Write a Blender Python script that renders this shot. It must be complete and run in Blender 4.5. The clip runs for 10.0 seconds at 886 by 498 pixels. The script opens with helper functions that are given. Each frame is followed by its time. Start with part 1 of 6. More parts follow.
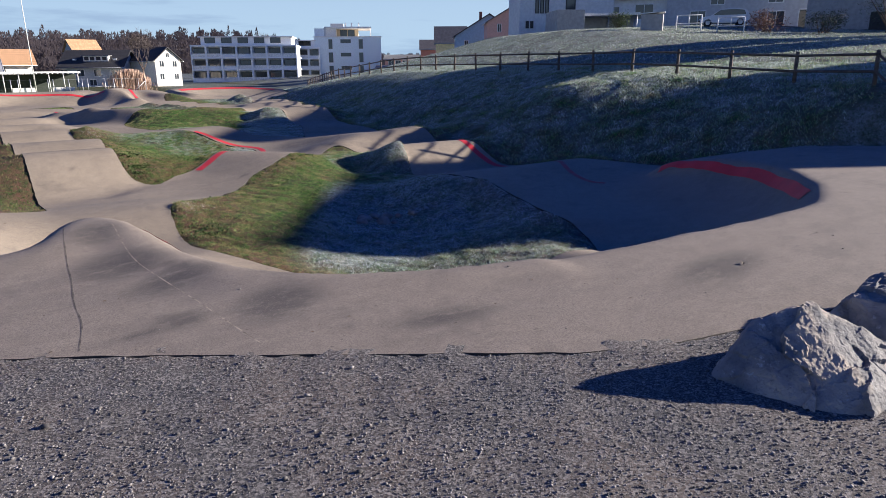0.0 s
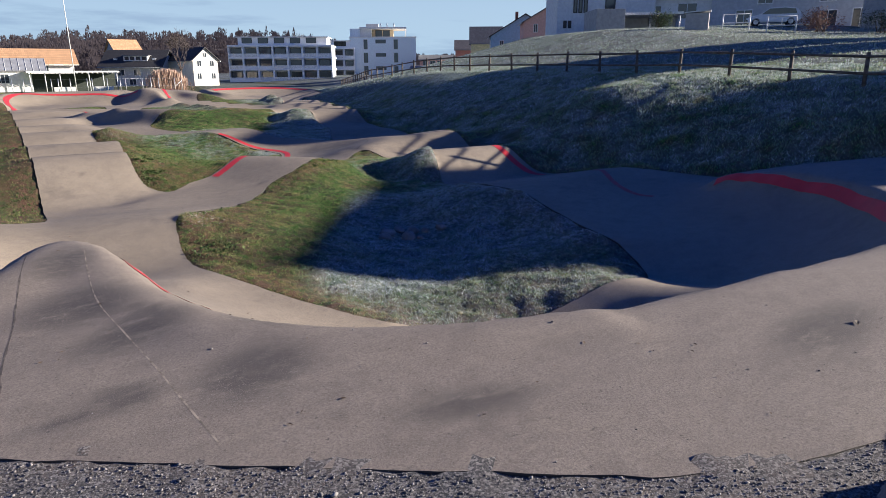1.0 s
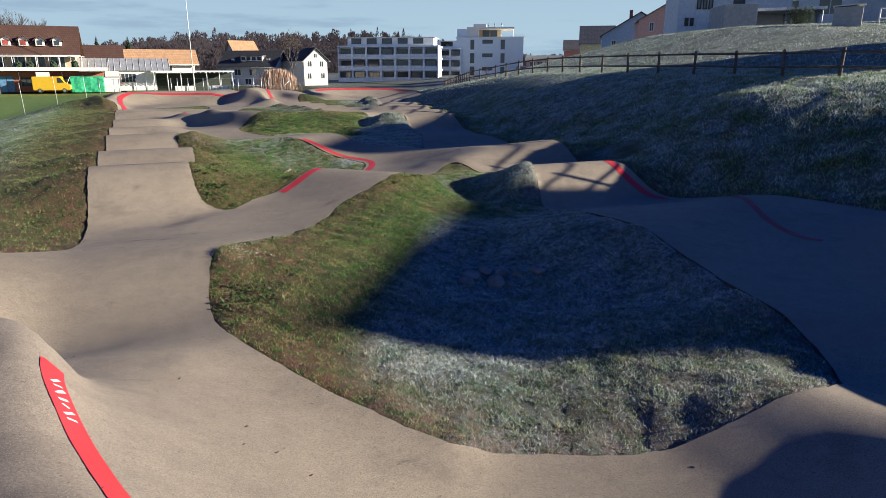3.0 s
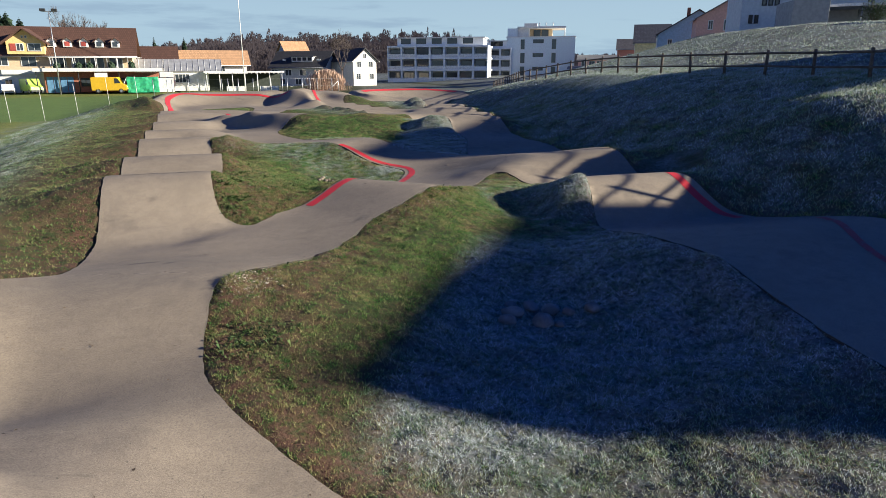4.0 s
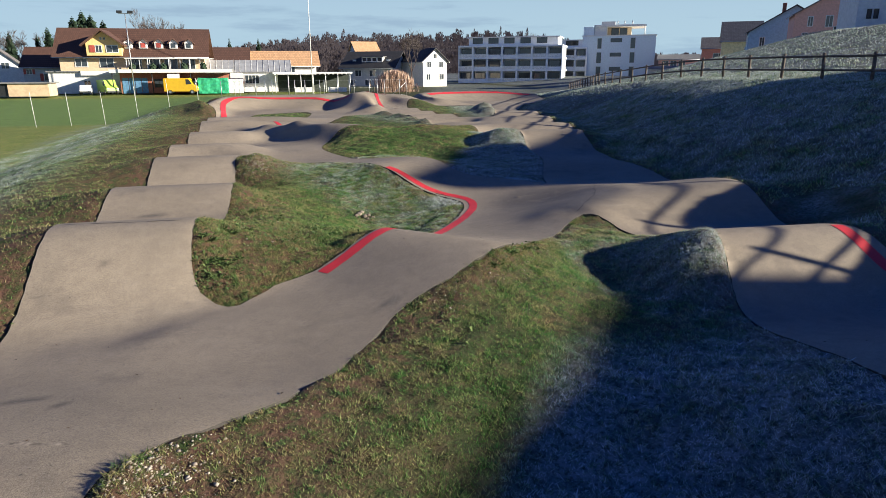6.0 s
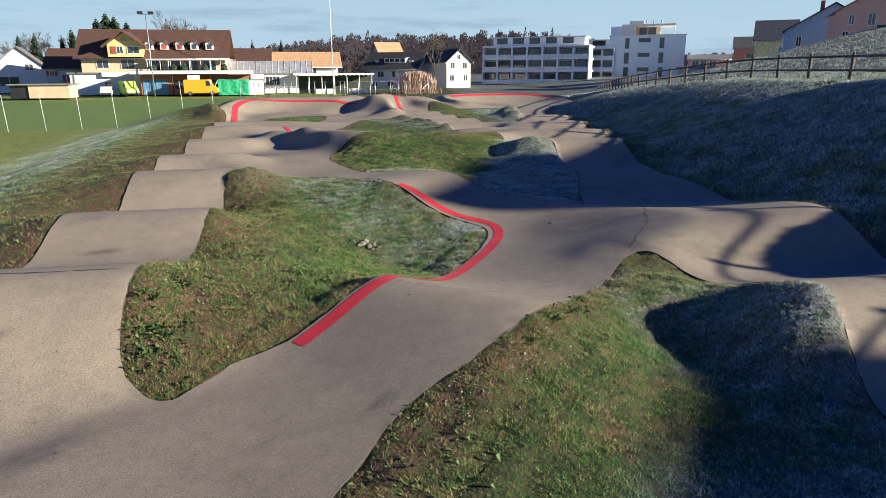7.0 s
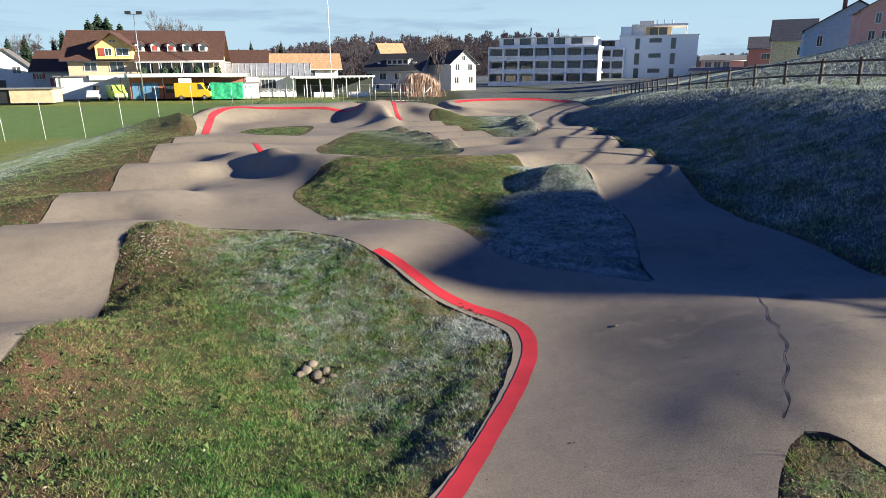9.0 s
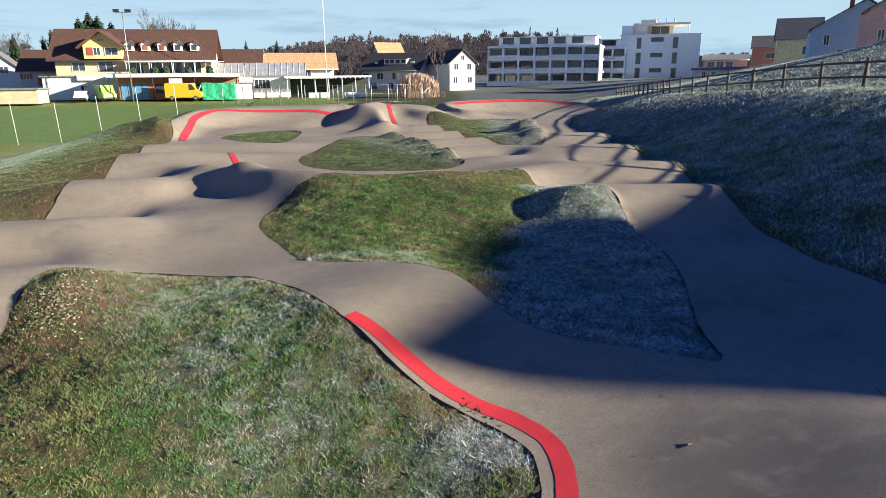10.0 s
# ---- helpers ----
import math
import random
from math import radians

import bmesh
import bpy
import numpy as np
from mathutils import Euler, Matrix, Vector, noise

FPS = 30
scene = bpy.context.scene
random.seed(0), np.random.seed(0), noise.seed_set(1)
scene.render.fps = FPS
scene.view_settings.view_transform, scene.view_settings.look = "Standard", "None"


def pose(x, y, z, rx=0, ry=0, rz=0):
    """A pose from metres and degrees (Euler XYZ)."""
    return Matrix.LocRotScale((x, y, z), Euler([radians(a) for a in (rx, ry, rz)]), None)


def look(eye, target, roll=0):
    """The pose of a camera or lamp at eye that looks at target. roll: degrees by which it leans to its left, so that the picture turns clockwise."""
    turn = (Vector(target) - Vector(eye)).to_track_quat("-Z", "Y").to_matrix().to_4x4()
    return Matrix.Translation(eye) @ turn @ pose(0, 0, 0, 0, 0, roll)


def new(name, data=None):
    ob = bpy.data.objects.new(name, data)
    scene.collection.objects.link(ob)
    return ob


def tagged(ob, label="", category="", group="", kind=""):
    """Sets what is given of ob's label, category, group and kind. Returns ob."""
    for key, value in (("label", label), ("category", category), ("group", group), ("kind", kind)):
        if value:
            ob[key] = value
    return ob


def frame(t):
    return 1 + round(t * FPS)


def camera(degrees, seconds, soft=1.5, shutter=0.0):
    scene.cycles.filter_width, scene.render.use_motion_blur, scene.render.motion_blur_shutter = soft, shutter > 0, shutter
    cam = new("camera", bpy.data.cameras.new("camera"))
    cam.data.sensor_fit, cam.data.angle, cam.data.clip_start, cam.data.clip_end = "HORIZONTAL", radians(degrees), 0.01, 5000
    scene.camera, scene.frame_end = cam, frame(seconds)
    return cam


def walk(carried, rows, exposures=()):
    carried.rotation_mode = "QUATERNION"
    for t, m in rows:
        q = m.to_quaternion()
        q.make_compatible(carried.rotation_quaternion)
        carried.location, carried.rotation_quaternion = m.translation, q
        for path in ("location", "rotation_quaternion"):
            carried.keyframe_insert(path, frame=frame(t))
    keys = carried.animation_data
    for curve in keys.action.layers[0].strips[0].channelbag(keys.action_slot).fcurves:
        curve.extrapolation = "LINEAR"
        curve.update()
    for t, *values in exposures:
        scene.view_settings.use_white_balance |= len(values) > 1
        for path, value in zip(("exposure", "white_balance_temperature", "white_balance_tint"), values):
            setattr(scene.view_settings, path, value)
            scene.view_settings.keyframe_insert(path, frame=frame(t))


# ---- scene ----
cam = camera(69.1, 10.0, soft=0.85)
PATH = [
    (0, (-0.000, 0.000, 2.036), (2.898, 3.846, 0.692), -0.45),
    (0.5, (0.443, 0.551, 2.052), (3.244, 4.470, 0.710), -0.39),
    (1, (0.885, 1.117, 2.046), (3.583, 5.108, 0.707), -0.27),
    (1.5, (1.347, 1.665, 2.052), (3.943, 5.724, 0.715), -0.23),
    (2, (1.755, 2.255, 2.059), (4.172, 6.424, 0.724), -0.12),
    (2.5, (2.157, 2.898, 2.072), (4.383, 7.172, 0.738), -0.06),
    (4, (3.344, 4.979, 2.128), (5.047, 9.487, 0.795), -0.16),
    (4.5, (3.732, 5.807, 2.165), (5.318, 10.357, 0.831), -0.15),
    (5, (4.134, 6.810, 2.191), (5.609, 11.396, 0.855), -0.20),
    (5.5, (4.530, 7.962, 2.230), (5.880, 12.587, 0.895), -0.18),
    (6, (4.913, 9.217, 2.322), (6.122, 13.882, 0.988), -0.19),
    (7.5, (6.008, 13.192, 2.352), (7.012, 17.908, 1.029), -0.26),
    (8, (6.323, 14.515, 2.407), (7.313, 19.235, 1.087), -0.22),
    (8.5, (6.639, 15.859, 2.453), (7.634, 20.577, 1.132), -0.34),
    (9, (6.960, 17.185, 2.500), (7.962, 21.902, 1.181), -0.40),
    (9.5, (7.267, 18.528, 2.535), (8.276, 23.243, 1.214), -0.37),
    (10, (7.585, 19.954, 2.564), (8.596, 24.669, 1.241), -0.41),
]
walk(cam, [(t, look(eye, target, roll)) for t, eye, target, roll in PATH], exposures=[(0.0, 1.22, 5350, 14), (2.5, 1.08, 5500, 9), (5.0, 1.10, 5550, 7), (8.0, 1.31, 5550, 6.5), (10.0, 1.42, 5550, 6)])

# ---- light ----
SUN = Vector((0.861, -0.430, 0.271)).normalized()
world = bpy.data.worlds.new("winter_sky")
scene.world = world
world.use_nodes = True
sky = world.node_tree.nodes.new("ShaderNodeTexSky")
sky.sky_type = "NISHITA"
sky.sun_disc = False
sky.sun_elevation = math.asin(SUN.z)
sky.sun_rotation = math.atan2(SUN.x, SUN.y)
sky.altitude, sky.air_density, sky.dust_density, sky.ozone_density = 450, 1.0, 0.2, 4.5
backing = world.node_tree.nodes["Background"]
wt = world.node_tree
toward = wt.nodes.new("ShaderNodeTexCoord")
parts = wt.nodes.new("ShaderNodeSeparateXYZ")
wt.links.new(toward.outputs["Generated"], parts.inputs[0])


def world_range(value, lo, hi, a, b):
    n = wt.nodes.new("ShaderNodeMapRange")
    n.interpolation_type = "SMOOTHSTEP"
    wt.links.new(value, n.inputs["Value"])
    for key, v in (("From Min", lo), ("From Max", hi), ("To Min", a), ("To Max", b)):
        n.inputs[key].default_value = v
    return n.outputs["Result"]


def world_mix(fac, a, b):
    n = wt.nodes.new("ShaderNodeMix")
    n.data_type = "RGBA"
    wt.links.new(fac, n.inputs[0])
    wt.links.new(a, n.inputs[6])
    n.inputs[7].default_value = (*b, 1)
    return n.outputs[2]


deep = wt.nodes.new("ShaderNodeMix")
deep.data_type, deep.blend_type = "RGBA", "MULTIPLY"
deep.inputs[0].default_value = 1.0
deep.inputs[7].default_value = (0.48, 1.62, 3.95, 1)
wt.links.new(sky.outputs[0], deep.inputs[6])
# pale winter haze towards the horizon, and thin torn cloud low in it
hazy = world_mix(world_range(parts.outputs[2], 0.04, 0.42, 0.95, 0.0), deep.outputs[2], (22.6, 27.0, 27.4))
squash = wt.nodes.new("ShaderNodeMapping")
squash.inputs["Scale"].default_value = (2.6, 2.6, 22.0)
wt.links.new(toward.outputs["Generated"], squash.inputs["Vector"])
cloud = wt.nodes.new("ShaderNodeTexNoise")
cloud.inputs["Scale"].default_value, cloud.inputs["Detail"].default_value, cloud.inputs["Roughness"].default_value = 1.6, 6.0, 0.6
wt.links.new(squash.outputs[0], cloud.inputs["Vector"])
low = wt.nodes.new("ShaderNodeMath")
low.operation = "MULTIPLY"
wt.links.new(world_range(cloud.outputs["Fac"], 0.48, 0.66, 0.0, 0.85), low.inputs[0])
wt.links.new(world_range(parts.outputs[2], 0.16, 0.30, 1.0, 0.0), low.inputs[1])
cloudy = world_mix(low.outputs[0], hazy, (16.2, 20.0, 22.6))
wt.links.new(cloudy, backing.inputs[0])
backing.inputs[1].default_value = 0.0107
sun_data = bpy.data.lights.new("sun", "SUN")
sun_data.energy, sun_data.angle, sun_data.color = 5.5, radians(0.55), (1.0, 0.82, 0.58)
sun = new("sun", sun_data)
sun.matrix_world = look(SUN * 200, (0, 0, 0))


# ---- materials ----
def material(name, rough=0.8, metal=0.0):
    m = bpy.data.materials.new(name)
    m.use_nodes = True
    b = m.node_tree.nodes["Principled BSDF"]
    b.inputs["Roughness"].default_value, b.inputs["Metallic"].default_value = rough, metal
    return m, m.node_tree, b


def node(nt, kind, **values):
    n = nt.nodes.new(kind)
    for key, value in values.items():
        if key in n.inputs:
            n.inputs[key].default_value = value
    return n


def noise_tex(nt, scale, detail=4.0, rough=0.55, coord=None):
    n = node(nt, "ShaderNodeTexNoise", Scale=scale, Detail=detail, Roughness=rough)
    if coord is None:
        coord = nt.nodes.new("ShaderNodeNewGeometry").outputs["Position"]
    nt.links.new(coord, n.inputs["Vector"])
    return n.outputs["Fac"]


def ramp(nt, fac, lo, hi):
    n = nt.nodes.new("ShaderNodeMapRange")
    n.interpolation_type = "SMOOTHSTEP"
    nt.links.new(fac, n.inputs["Value"])
    n.inputs["From Min"].default_value, n.inputs["From Max"].default_value = lo, hi
    return n.outputs["Result"]


def mix(nt, fac, a, b):
    n = nt.nodes.new("ShaderNodeMix")
    n.data_type = "RGBA"
    for value, socket in ((fac, n.inputs[0]), (a, n.inputs[6]), (b, n.inputs[7])):
        if isinstance(value, bpy.types.NodeSocket):
            nt.links.new(value, socket)
        elif isinstance(value, (int, float)):
            socket.default_value = value
        else:
            socket.default_value = (*value, 1)
    return n.outputs[2]


def times(nt, a, b, op="MULTIPLY"):
    n = nt.nodes.new("ShaderNodeMath")
    n.operation, n.use_clamp = op, True
    for value, socket in ((a, n.inputs[0]), (b, n.inputs[1])):
        if isinstance(value, bpy.types.NodeSocket):
            nt.links.new(value, socket)
        else:
            socket.default_value = value
    return n.outputs[0]


def bump(nt, b, height, strength, distance):
    n = node(nt, "ShaderNodeBump", Strength=strength, Distance=distance)
    nt.links.new(height, n.inputs["Height"])
    nt.links.new(n.outputs[0], b.inputs["Normal"])


def plain(name, color, rough=0.7, metal=0.0, spread=0.12, scale=3.0, relief=0.0):
    """Paint, wood, plaster, metal: one colour with soft blotches, fine grain and a little relief."""
    m, nt, b = material(name, rough, metal)
    dark = tuple(c * (1 - 2 * spread) for c in color)
    light = tuple(min(1, c * (1 + spread)) for c in color)
    col = mix(nt, ramp(nt, noise_tex(nt, scale), 0.3, 0.7), dark, light)
    fine = noise_tex(nt, scale * 12)
    col = mix(nt, times(nt, ramp(nt, fine, 0.45, 0.75), 0.35), col, dark)
    nt.links.new(col, b.inputs["Base Color"])
    if relief:
        bump(nt, b, fine, 0.5, relief)
    return m


def asphalt_material():
    """Warm worn asphalt on the riding lines, darker and stained on the apron in front."""
    m, nt, b = material("worn_asphalt", 0.88)
    speck = noise_tex(nt, 150.0, 2.0)
    grain = noise_tex(nt, 75.0, 6.0, 0.8)
    large = noise_tex(nt, 0.3, 4.0)
    patch = noise_tex(nt, 1.1, 6.0, 0.62)
    col = mix(nt, ramp(nt, large, 0.35, 0.65), (0.282, 0.234, 0.170), (0.372, 0.309, 0.226))
    apron = nt.nodes.new("ShaderNodeAttribute")
    apron.attribute_name = "apron"
    col = mix(nt, times(nt, apron.outputs["Fac"], 0.85), col, (0.285, 0.240, 0.200))
    col = mix(nt, times(nt, ramp(nt, patch, 0.54, 0.72), 0.38), col, (0.085, 0.075, 0.070))
    stretch = node(nt, "ShaderNodeMapping", Scale=(0.75, 1.7, 1.0), Rotation=(0, 0, 0.5))
    nt.links.new(nt.nodes.new("ShaderNodeNewGeometry").outputs["Position"], stretch.inputs["Vector"])
    stain = ramp(nt, noise_tex(nt, 0.85, 5.0, 0.6, stretch.outputs[0]), 0.49, 0.65)
    oil = nt.nodes.new("ShaderNodeAttribute")
    oil.attribute_name = "oil"
    col = mix(nt, times(nt, times(nt, stain, apron.outputs["Fac"]), 0.22), col, (0.085, 0.075, 0.070))
    torn = ramp(nt, noise_tex(nt, 3.2, 7.0, 0.7, stretch.outputs[0]), 0.24, 0.50)
    col = mix(nt, times(nt, times(nt, torn, oil.outputs["Fac"]), 0.9), col, (0.060, 0.054, 0.054))
    mottle = ramp(nt, noise_tex(nt, 4.5, 8.0, 0.75), 0.40, 0.66)
    col = mix(nt, times(nt, mottle, 0.30), col, (0.16, 0.128, 0.104))
    damp = nt.nodes.new("ShaderNodeAttribute")
    damp.attribute_name = "damp"
    col = mix(nt, times(nt, times(nt, damp.outputs["Fac"], ramp(nt, patch, 0.22, 0.48)), 0.85), col, (0.080, 0.073, 0.072))
    scuff = node(nt, "ShaderNodeMapping", Scale=(1.1, 5.5, 1.0), Rotation=(0, 0, 0.12))
    nt.links.new(nt.nodes.new("ShaderNodeNewGeometry").outputs["Position"], scuff.inputs["Vector"])
    col = mix(nt, times(nt, ramp(nt, noise_tex(nt, 1.0, 5.0, 0.6, scuff.outputs[0]), 0.66, 0.75), 0.40), col, (0.085, 0.075, 0.068))
    crumb = ramp(nt, noise_tex(nt, 26.0, 3.0, 0.6), 0.66, 0.72)
    col = mix(nt, times(nt, crumb, 0.8), col, (0.060, 0.052, 0.047))
    pale = ramp(nt, noise_tex(nt, 2.1, 7.0, 0.75, stretch.outputs[0]), 0.52, 0.70)
    col = mix(nt, times(nt, pale, 0.35), col, (0.42, 0.355, 0.275))
    grit = noise_tex(nt, 62.0, 8.0, 0.9)
    col = mix(nt, times(nt, ramp(nt, grit, 0.45, 0.58), 0.65), col, (0.090, 0.076, 0.064))
    col = mix(nt, times(nt, ramp(nt, grain, 0.50, 0.70), 0.55), col, (0.105, 0.088, 0.074))
    col = mix(nt, times(nt, ramp(nt, speck, 0.58, 0.68), 0.6), col, (0.46, 0.40, 0.35))
    nt.links.new(col, b.inputs["Base Color"])
    bump(nt, b, grit, 0.4, 0.010)
    return m


def paint_material(name, color, bare=0.62):
    m, nt, b = material(name, 0.6)
    grain = noise_tex(nt, 60.0, 4.0, 0.7)
    worn = noise_tex(nt, 5.0, 6.0, 0.7)
    col = mix(nt, ramp(nt, noise_tex(nt, 2.0), 0.3, 0.7), color, tuple(c * 0.8 for c in color))
    col = mix(nt, times(nt, ramp(nt, grain, 0.58, 0.72), 0.45), col, (0.16, 0.12, 0.11))
    col = mix(nt, times(nt, ramp(nt, worn, bare, bare + 0.13), 0.6), col, (0.17, 0.14, 0.125))
    nt.links.new(col, b.inputs["Base Color"])
    bump(nt, b, grain, 0.3, 0.006)
    return m


def grass_material(name, green, straw, soil, blade=False):
    """Winter turf: green, straw and bare soil in patches; the frost attribute lays white rime and painted shade."""
    m, nt, b = material(name, 0.75)
    big, mid, fine = noise_tex(nt, 0.55, 4.0), noise_tex(nt, 3.4, 8.0, 0.8), noise_tex(nt, 22.0, 4.0, 0.7)
    col = mix(nt, ramp(nt, mid, 0.42, 0.62), green, straw)
    col = mix(nt, times(nt, ramp(nt, noise_tex(nt, 1.6, 8.0, 0.8), 0.51, 0.65), 0.42), col, soil)
    col = mix(nt, times(nt, ramp(nt, big, 0.35, 0.62), 0.55), col, tuple(c * 0.8 for c in green))
    col = mix(nt, times(nt, ramp(nt, noise_tex(nt, 9.0, 5.0, 0.7), 0.47, 0.62), 0.62), col, tuple(c * 0.30 for c in green))
    bare = nt.nodes.new("ShaderNodeAttribute")
    bare.attribute_name = "bare"
    col = mix(nt, times(nt, ramp(nt, noise_tex(nt, 6.0, 5.0, 0.7), 0.36, 0.6), bare.outputs["Fac"]), col, soil)
    if blade:
        island = nt.nodes.new("ShaderNodeNewGeometry").outputs["Random Per Island"]
        col = mix(nt, times(nt, ramp(nt, island, 0.55, 1.0), 0.5), col, straw)
        col = mix(nt, times(nt, ramp(nt, island, 0.42, 0.0), 0.85), col, tuple(c * 0.35 for c in green))
    else:
        col = mix(nt, times(nt, ramp(nt, fine, 0.5, 0.68), 0.65), col, tuple(c * 0.5 for c in soil))
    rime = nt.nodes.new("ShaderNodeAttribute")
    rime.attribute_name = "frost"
    # shade on the rimed turf, painted as a dark blue-green beneath the white
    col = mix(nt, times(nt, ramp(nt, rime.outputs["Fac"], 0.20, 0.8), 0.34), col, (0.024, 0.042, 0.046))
    cover = times(nt, times(nt, rime.outputs["Fac"], 1.0 if blade else 0.40), ramp(nt, noise_tex(nt, 13.0, 8.0, 0.85), 0.36, 0.58))
    if blade:
        pick = nt.nodes.new("ShaderNodeMath")
        pick.operation = "MULTIPLY"
        pick.inputs[1].default_value = 37.7
        nt.links.new(island, pick.inputs[0])
        rest = nt.nodes.new("ShaderNodeMath")
        rest.operation = "FRACT"
        nt.links.new(pick.outputs[0], rest.inputs[0])
        cover = times(nt, cover, times(nt, times(nt, ramp(nt, rest.outputs[0], 0.30, 0.6), 0.65), 0.35, "ADD"))
        cover = times(nt, times(nt, cover, 1.0), cover, "ADD")
    drift = node(nt, "ShaderNodeMapping", Scale=(0.8, 2.0, 1.0), Rotation=(0, 0, 0.9))
    nt.links.new(nt.nodes.new("ShaderNodeNewGeometry").outputs["Position"], drift.inputs["Vector"])
    thick = times(nt, times(nt, ramp(nt, noise_tex(nt, 5.0, 7.0, 0.75), 0.38, 0.58), 0.5), times(nt, ramp(nt, noise_tex(nt, 1.0, 6.0, 0.7, drift.outputs[0]), 0.38, 0.60), 0.5), "ADD")
    cover = times(nt, cover, times(nt, times(nt, thick, 0.72), 0.28, "ADD"))
    col = mix(nt, cover, col, (0.80, 0.85, 0.90))
    nt.links.new(col, b.inputs["Base Color"])
    b.inputs["Specular IOR Level"].default_value = 0.25
    if blade:
        thin = nt.nodes.new("ShaderNodeBsdfTranslucent")
        nt.links.new(col, thin.inputs["Color"])
        both = node(nt, "ShaderNodeMixShader")
        both.inputs[0].default_value = 0.4
        nt.links.new(b.outputs[0], both.inputs[1])
        nt.links.new(thin.outputs[0], both.inputs[2])
        nt.links.new(both.outputs[0], nt.nodes["Material Output"].inputs["Surface"])
    if not blade:
        bump(nt, b, fine, 0.9, 0.05)
    return m


def gravel_material():
    """Fine crushed stone: every grain its own grey, some pale, dark between, browner where it is trodden."""
    m, nt, b = material("crushed_gravel", 0.9)
    pos = nt.nodes.new("ShaderNodeNewGeometry").outputs["Position"]
    warp = node(nt, "ShaderNodeTexNoise", Scale=60.0, Detail=3.0)
    nt.links.new(pos, warp.inputs["Vector"])
    bent = nt.nodes.new("ShaderNodeVectorMath")
    bent.operation = "MULTIPLY_ADD"
    nt.links.new(warp.outputs["Color"], bent.inputs[0])
    bent.inputs[1].default_value = (0.012, 0.012, 0.012)
    nt.links.new(pos, bent.inputs[2])
    col = mix(nt, ramp(nt, noise_tex(nt, 0.9, 5.0), 0.36, 0.64), (0.050, 0.049, 0.053), (0.120, 0.092, 0.075))
    col = mix(nt, times(nt, ramp(nt, noise_tex(nt, 2.6, 5.0, 0.7), 0.45, 0.7), 0.5), col, (0.052, 0.050, 0.054))
    height = None
    for scale, pale, dark in ((120.0, (0.25, 0.23, 0.215), (0.030, 0.034, 0.034)), (70.0, (0.33, 0.305, 0.285), (0.036, 0.034, 0.034))):
        v = node(nt, "ShaderNodeTexVoronoi", Scale=scale, Randomness=1.0)
        nt.links.new(bent.outputs[0], v.inputs["Vector"])
        grey = nt.nodes.new("ShaderNodeSeparateColor")
        nt.links.new(v.outputs["Color"], grey.inputs[0])
        share = 0.8 if height is None else 0.65
        col = mix(nt, times(nt, ramp(nt, grey.outputs[0], 0.45, 1.0), share), col, pale)
        col = mix(nt, times(nt, ramp(nt, grey.outputs[1], 0.55, 1.0), share), col, dark)
        if height is None:
            height = times(nt, times(nt, 1.0, v.outputs["Distance"], "SUBTRACT"), grey.outputs[2])
    nt.links.new(col, b.inputs["Base Color"])
    bump(nt, b, height, 0.35, 0.010)
    return m


def stone_material(name, a, c, tan=(0.50, 0.42, 0.33), amount=0.0, veins=0.6):
    m, nt, b = material(name, 0.85)
    big, fine = noise_tex(nt, 3.0, 6.0, 0.65), noise_tex(nt, 26.0, 8.0, 0.75)
    col = mix(nt, ramp(nt, big, 0.35, 0.65), a, c)
    col = mix(nt, times(nt, ramp(nt, noise_tex(nt, 1.7, 3.0), 0.48, 0.62), amount), col, tan)
    col = mix(nt, times(nt, ramp(nt, fine, 0.52, 0.72), 0.6), col, tuple(x * 0.45 for x in a))
    vein = noise_tex(nt, 9.0, 9.0, 0.8)
    col = mix(nt, times(nt, ramp(nt, vein, 0.57, 0.66), veins), col, (0.62, 0.60, 0.57))
    nt.links.new(col, b.inputs["Base Color"])
    bump(nt, b, fine, 0.7, 0.02)
    return m


def stuff_material(name, a, c, rough=0.85, thin=0.0):
    """Twigs, needles, stones: every loose piece takes its own shade."""
    m, nt, b = material(name, rough)
    island = nt.nodes.new("ShaderNodeNewGeometry").outputs["Random Per Island"]
    col = mix(nt, island, a, c)
    col = mix(nt, times(nt, ramp(nt, noise_tex(nt, 1.5), 0.4, 0.7), 0.4), col, tuple(x * 0.6 for x in a))
    nt.links.new(col, b.inputs["Base Color"])
    if thin:
        lets_through = nt.nodes.new("ShaderNodeBsdfTranslucent")
        nt.links.new(col, lets_through.inputs["Color"])
        both = node(nt, "ShaderNodeMixShader")
        both.inputs[0].default_value = thin
        nt.links.new(b.outputs[0], both.inputs[1])
        nt.links.new(lets_through.outputs[0], both.inputs[2])
        nt.links.new(both.outputs[0], nt.nodes["Material Output"].inputs["Surface"])
    return m


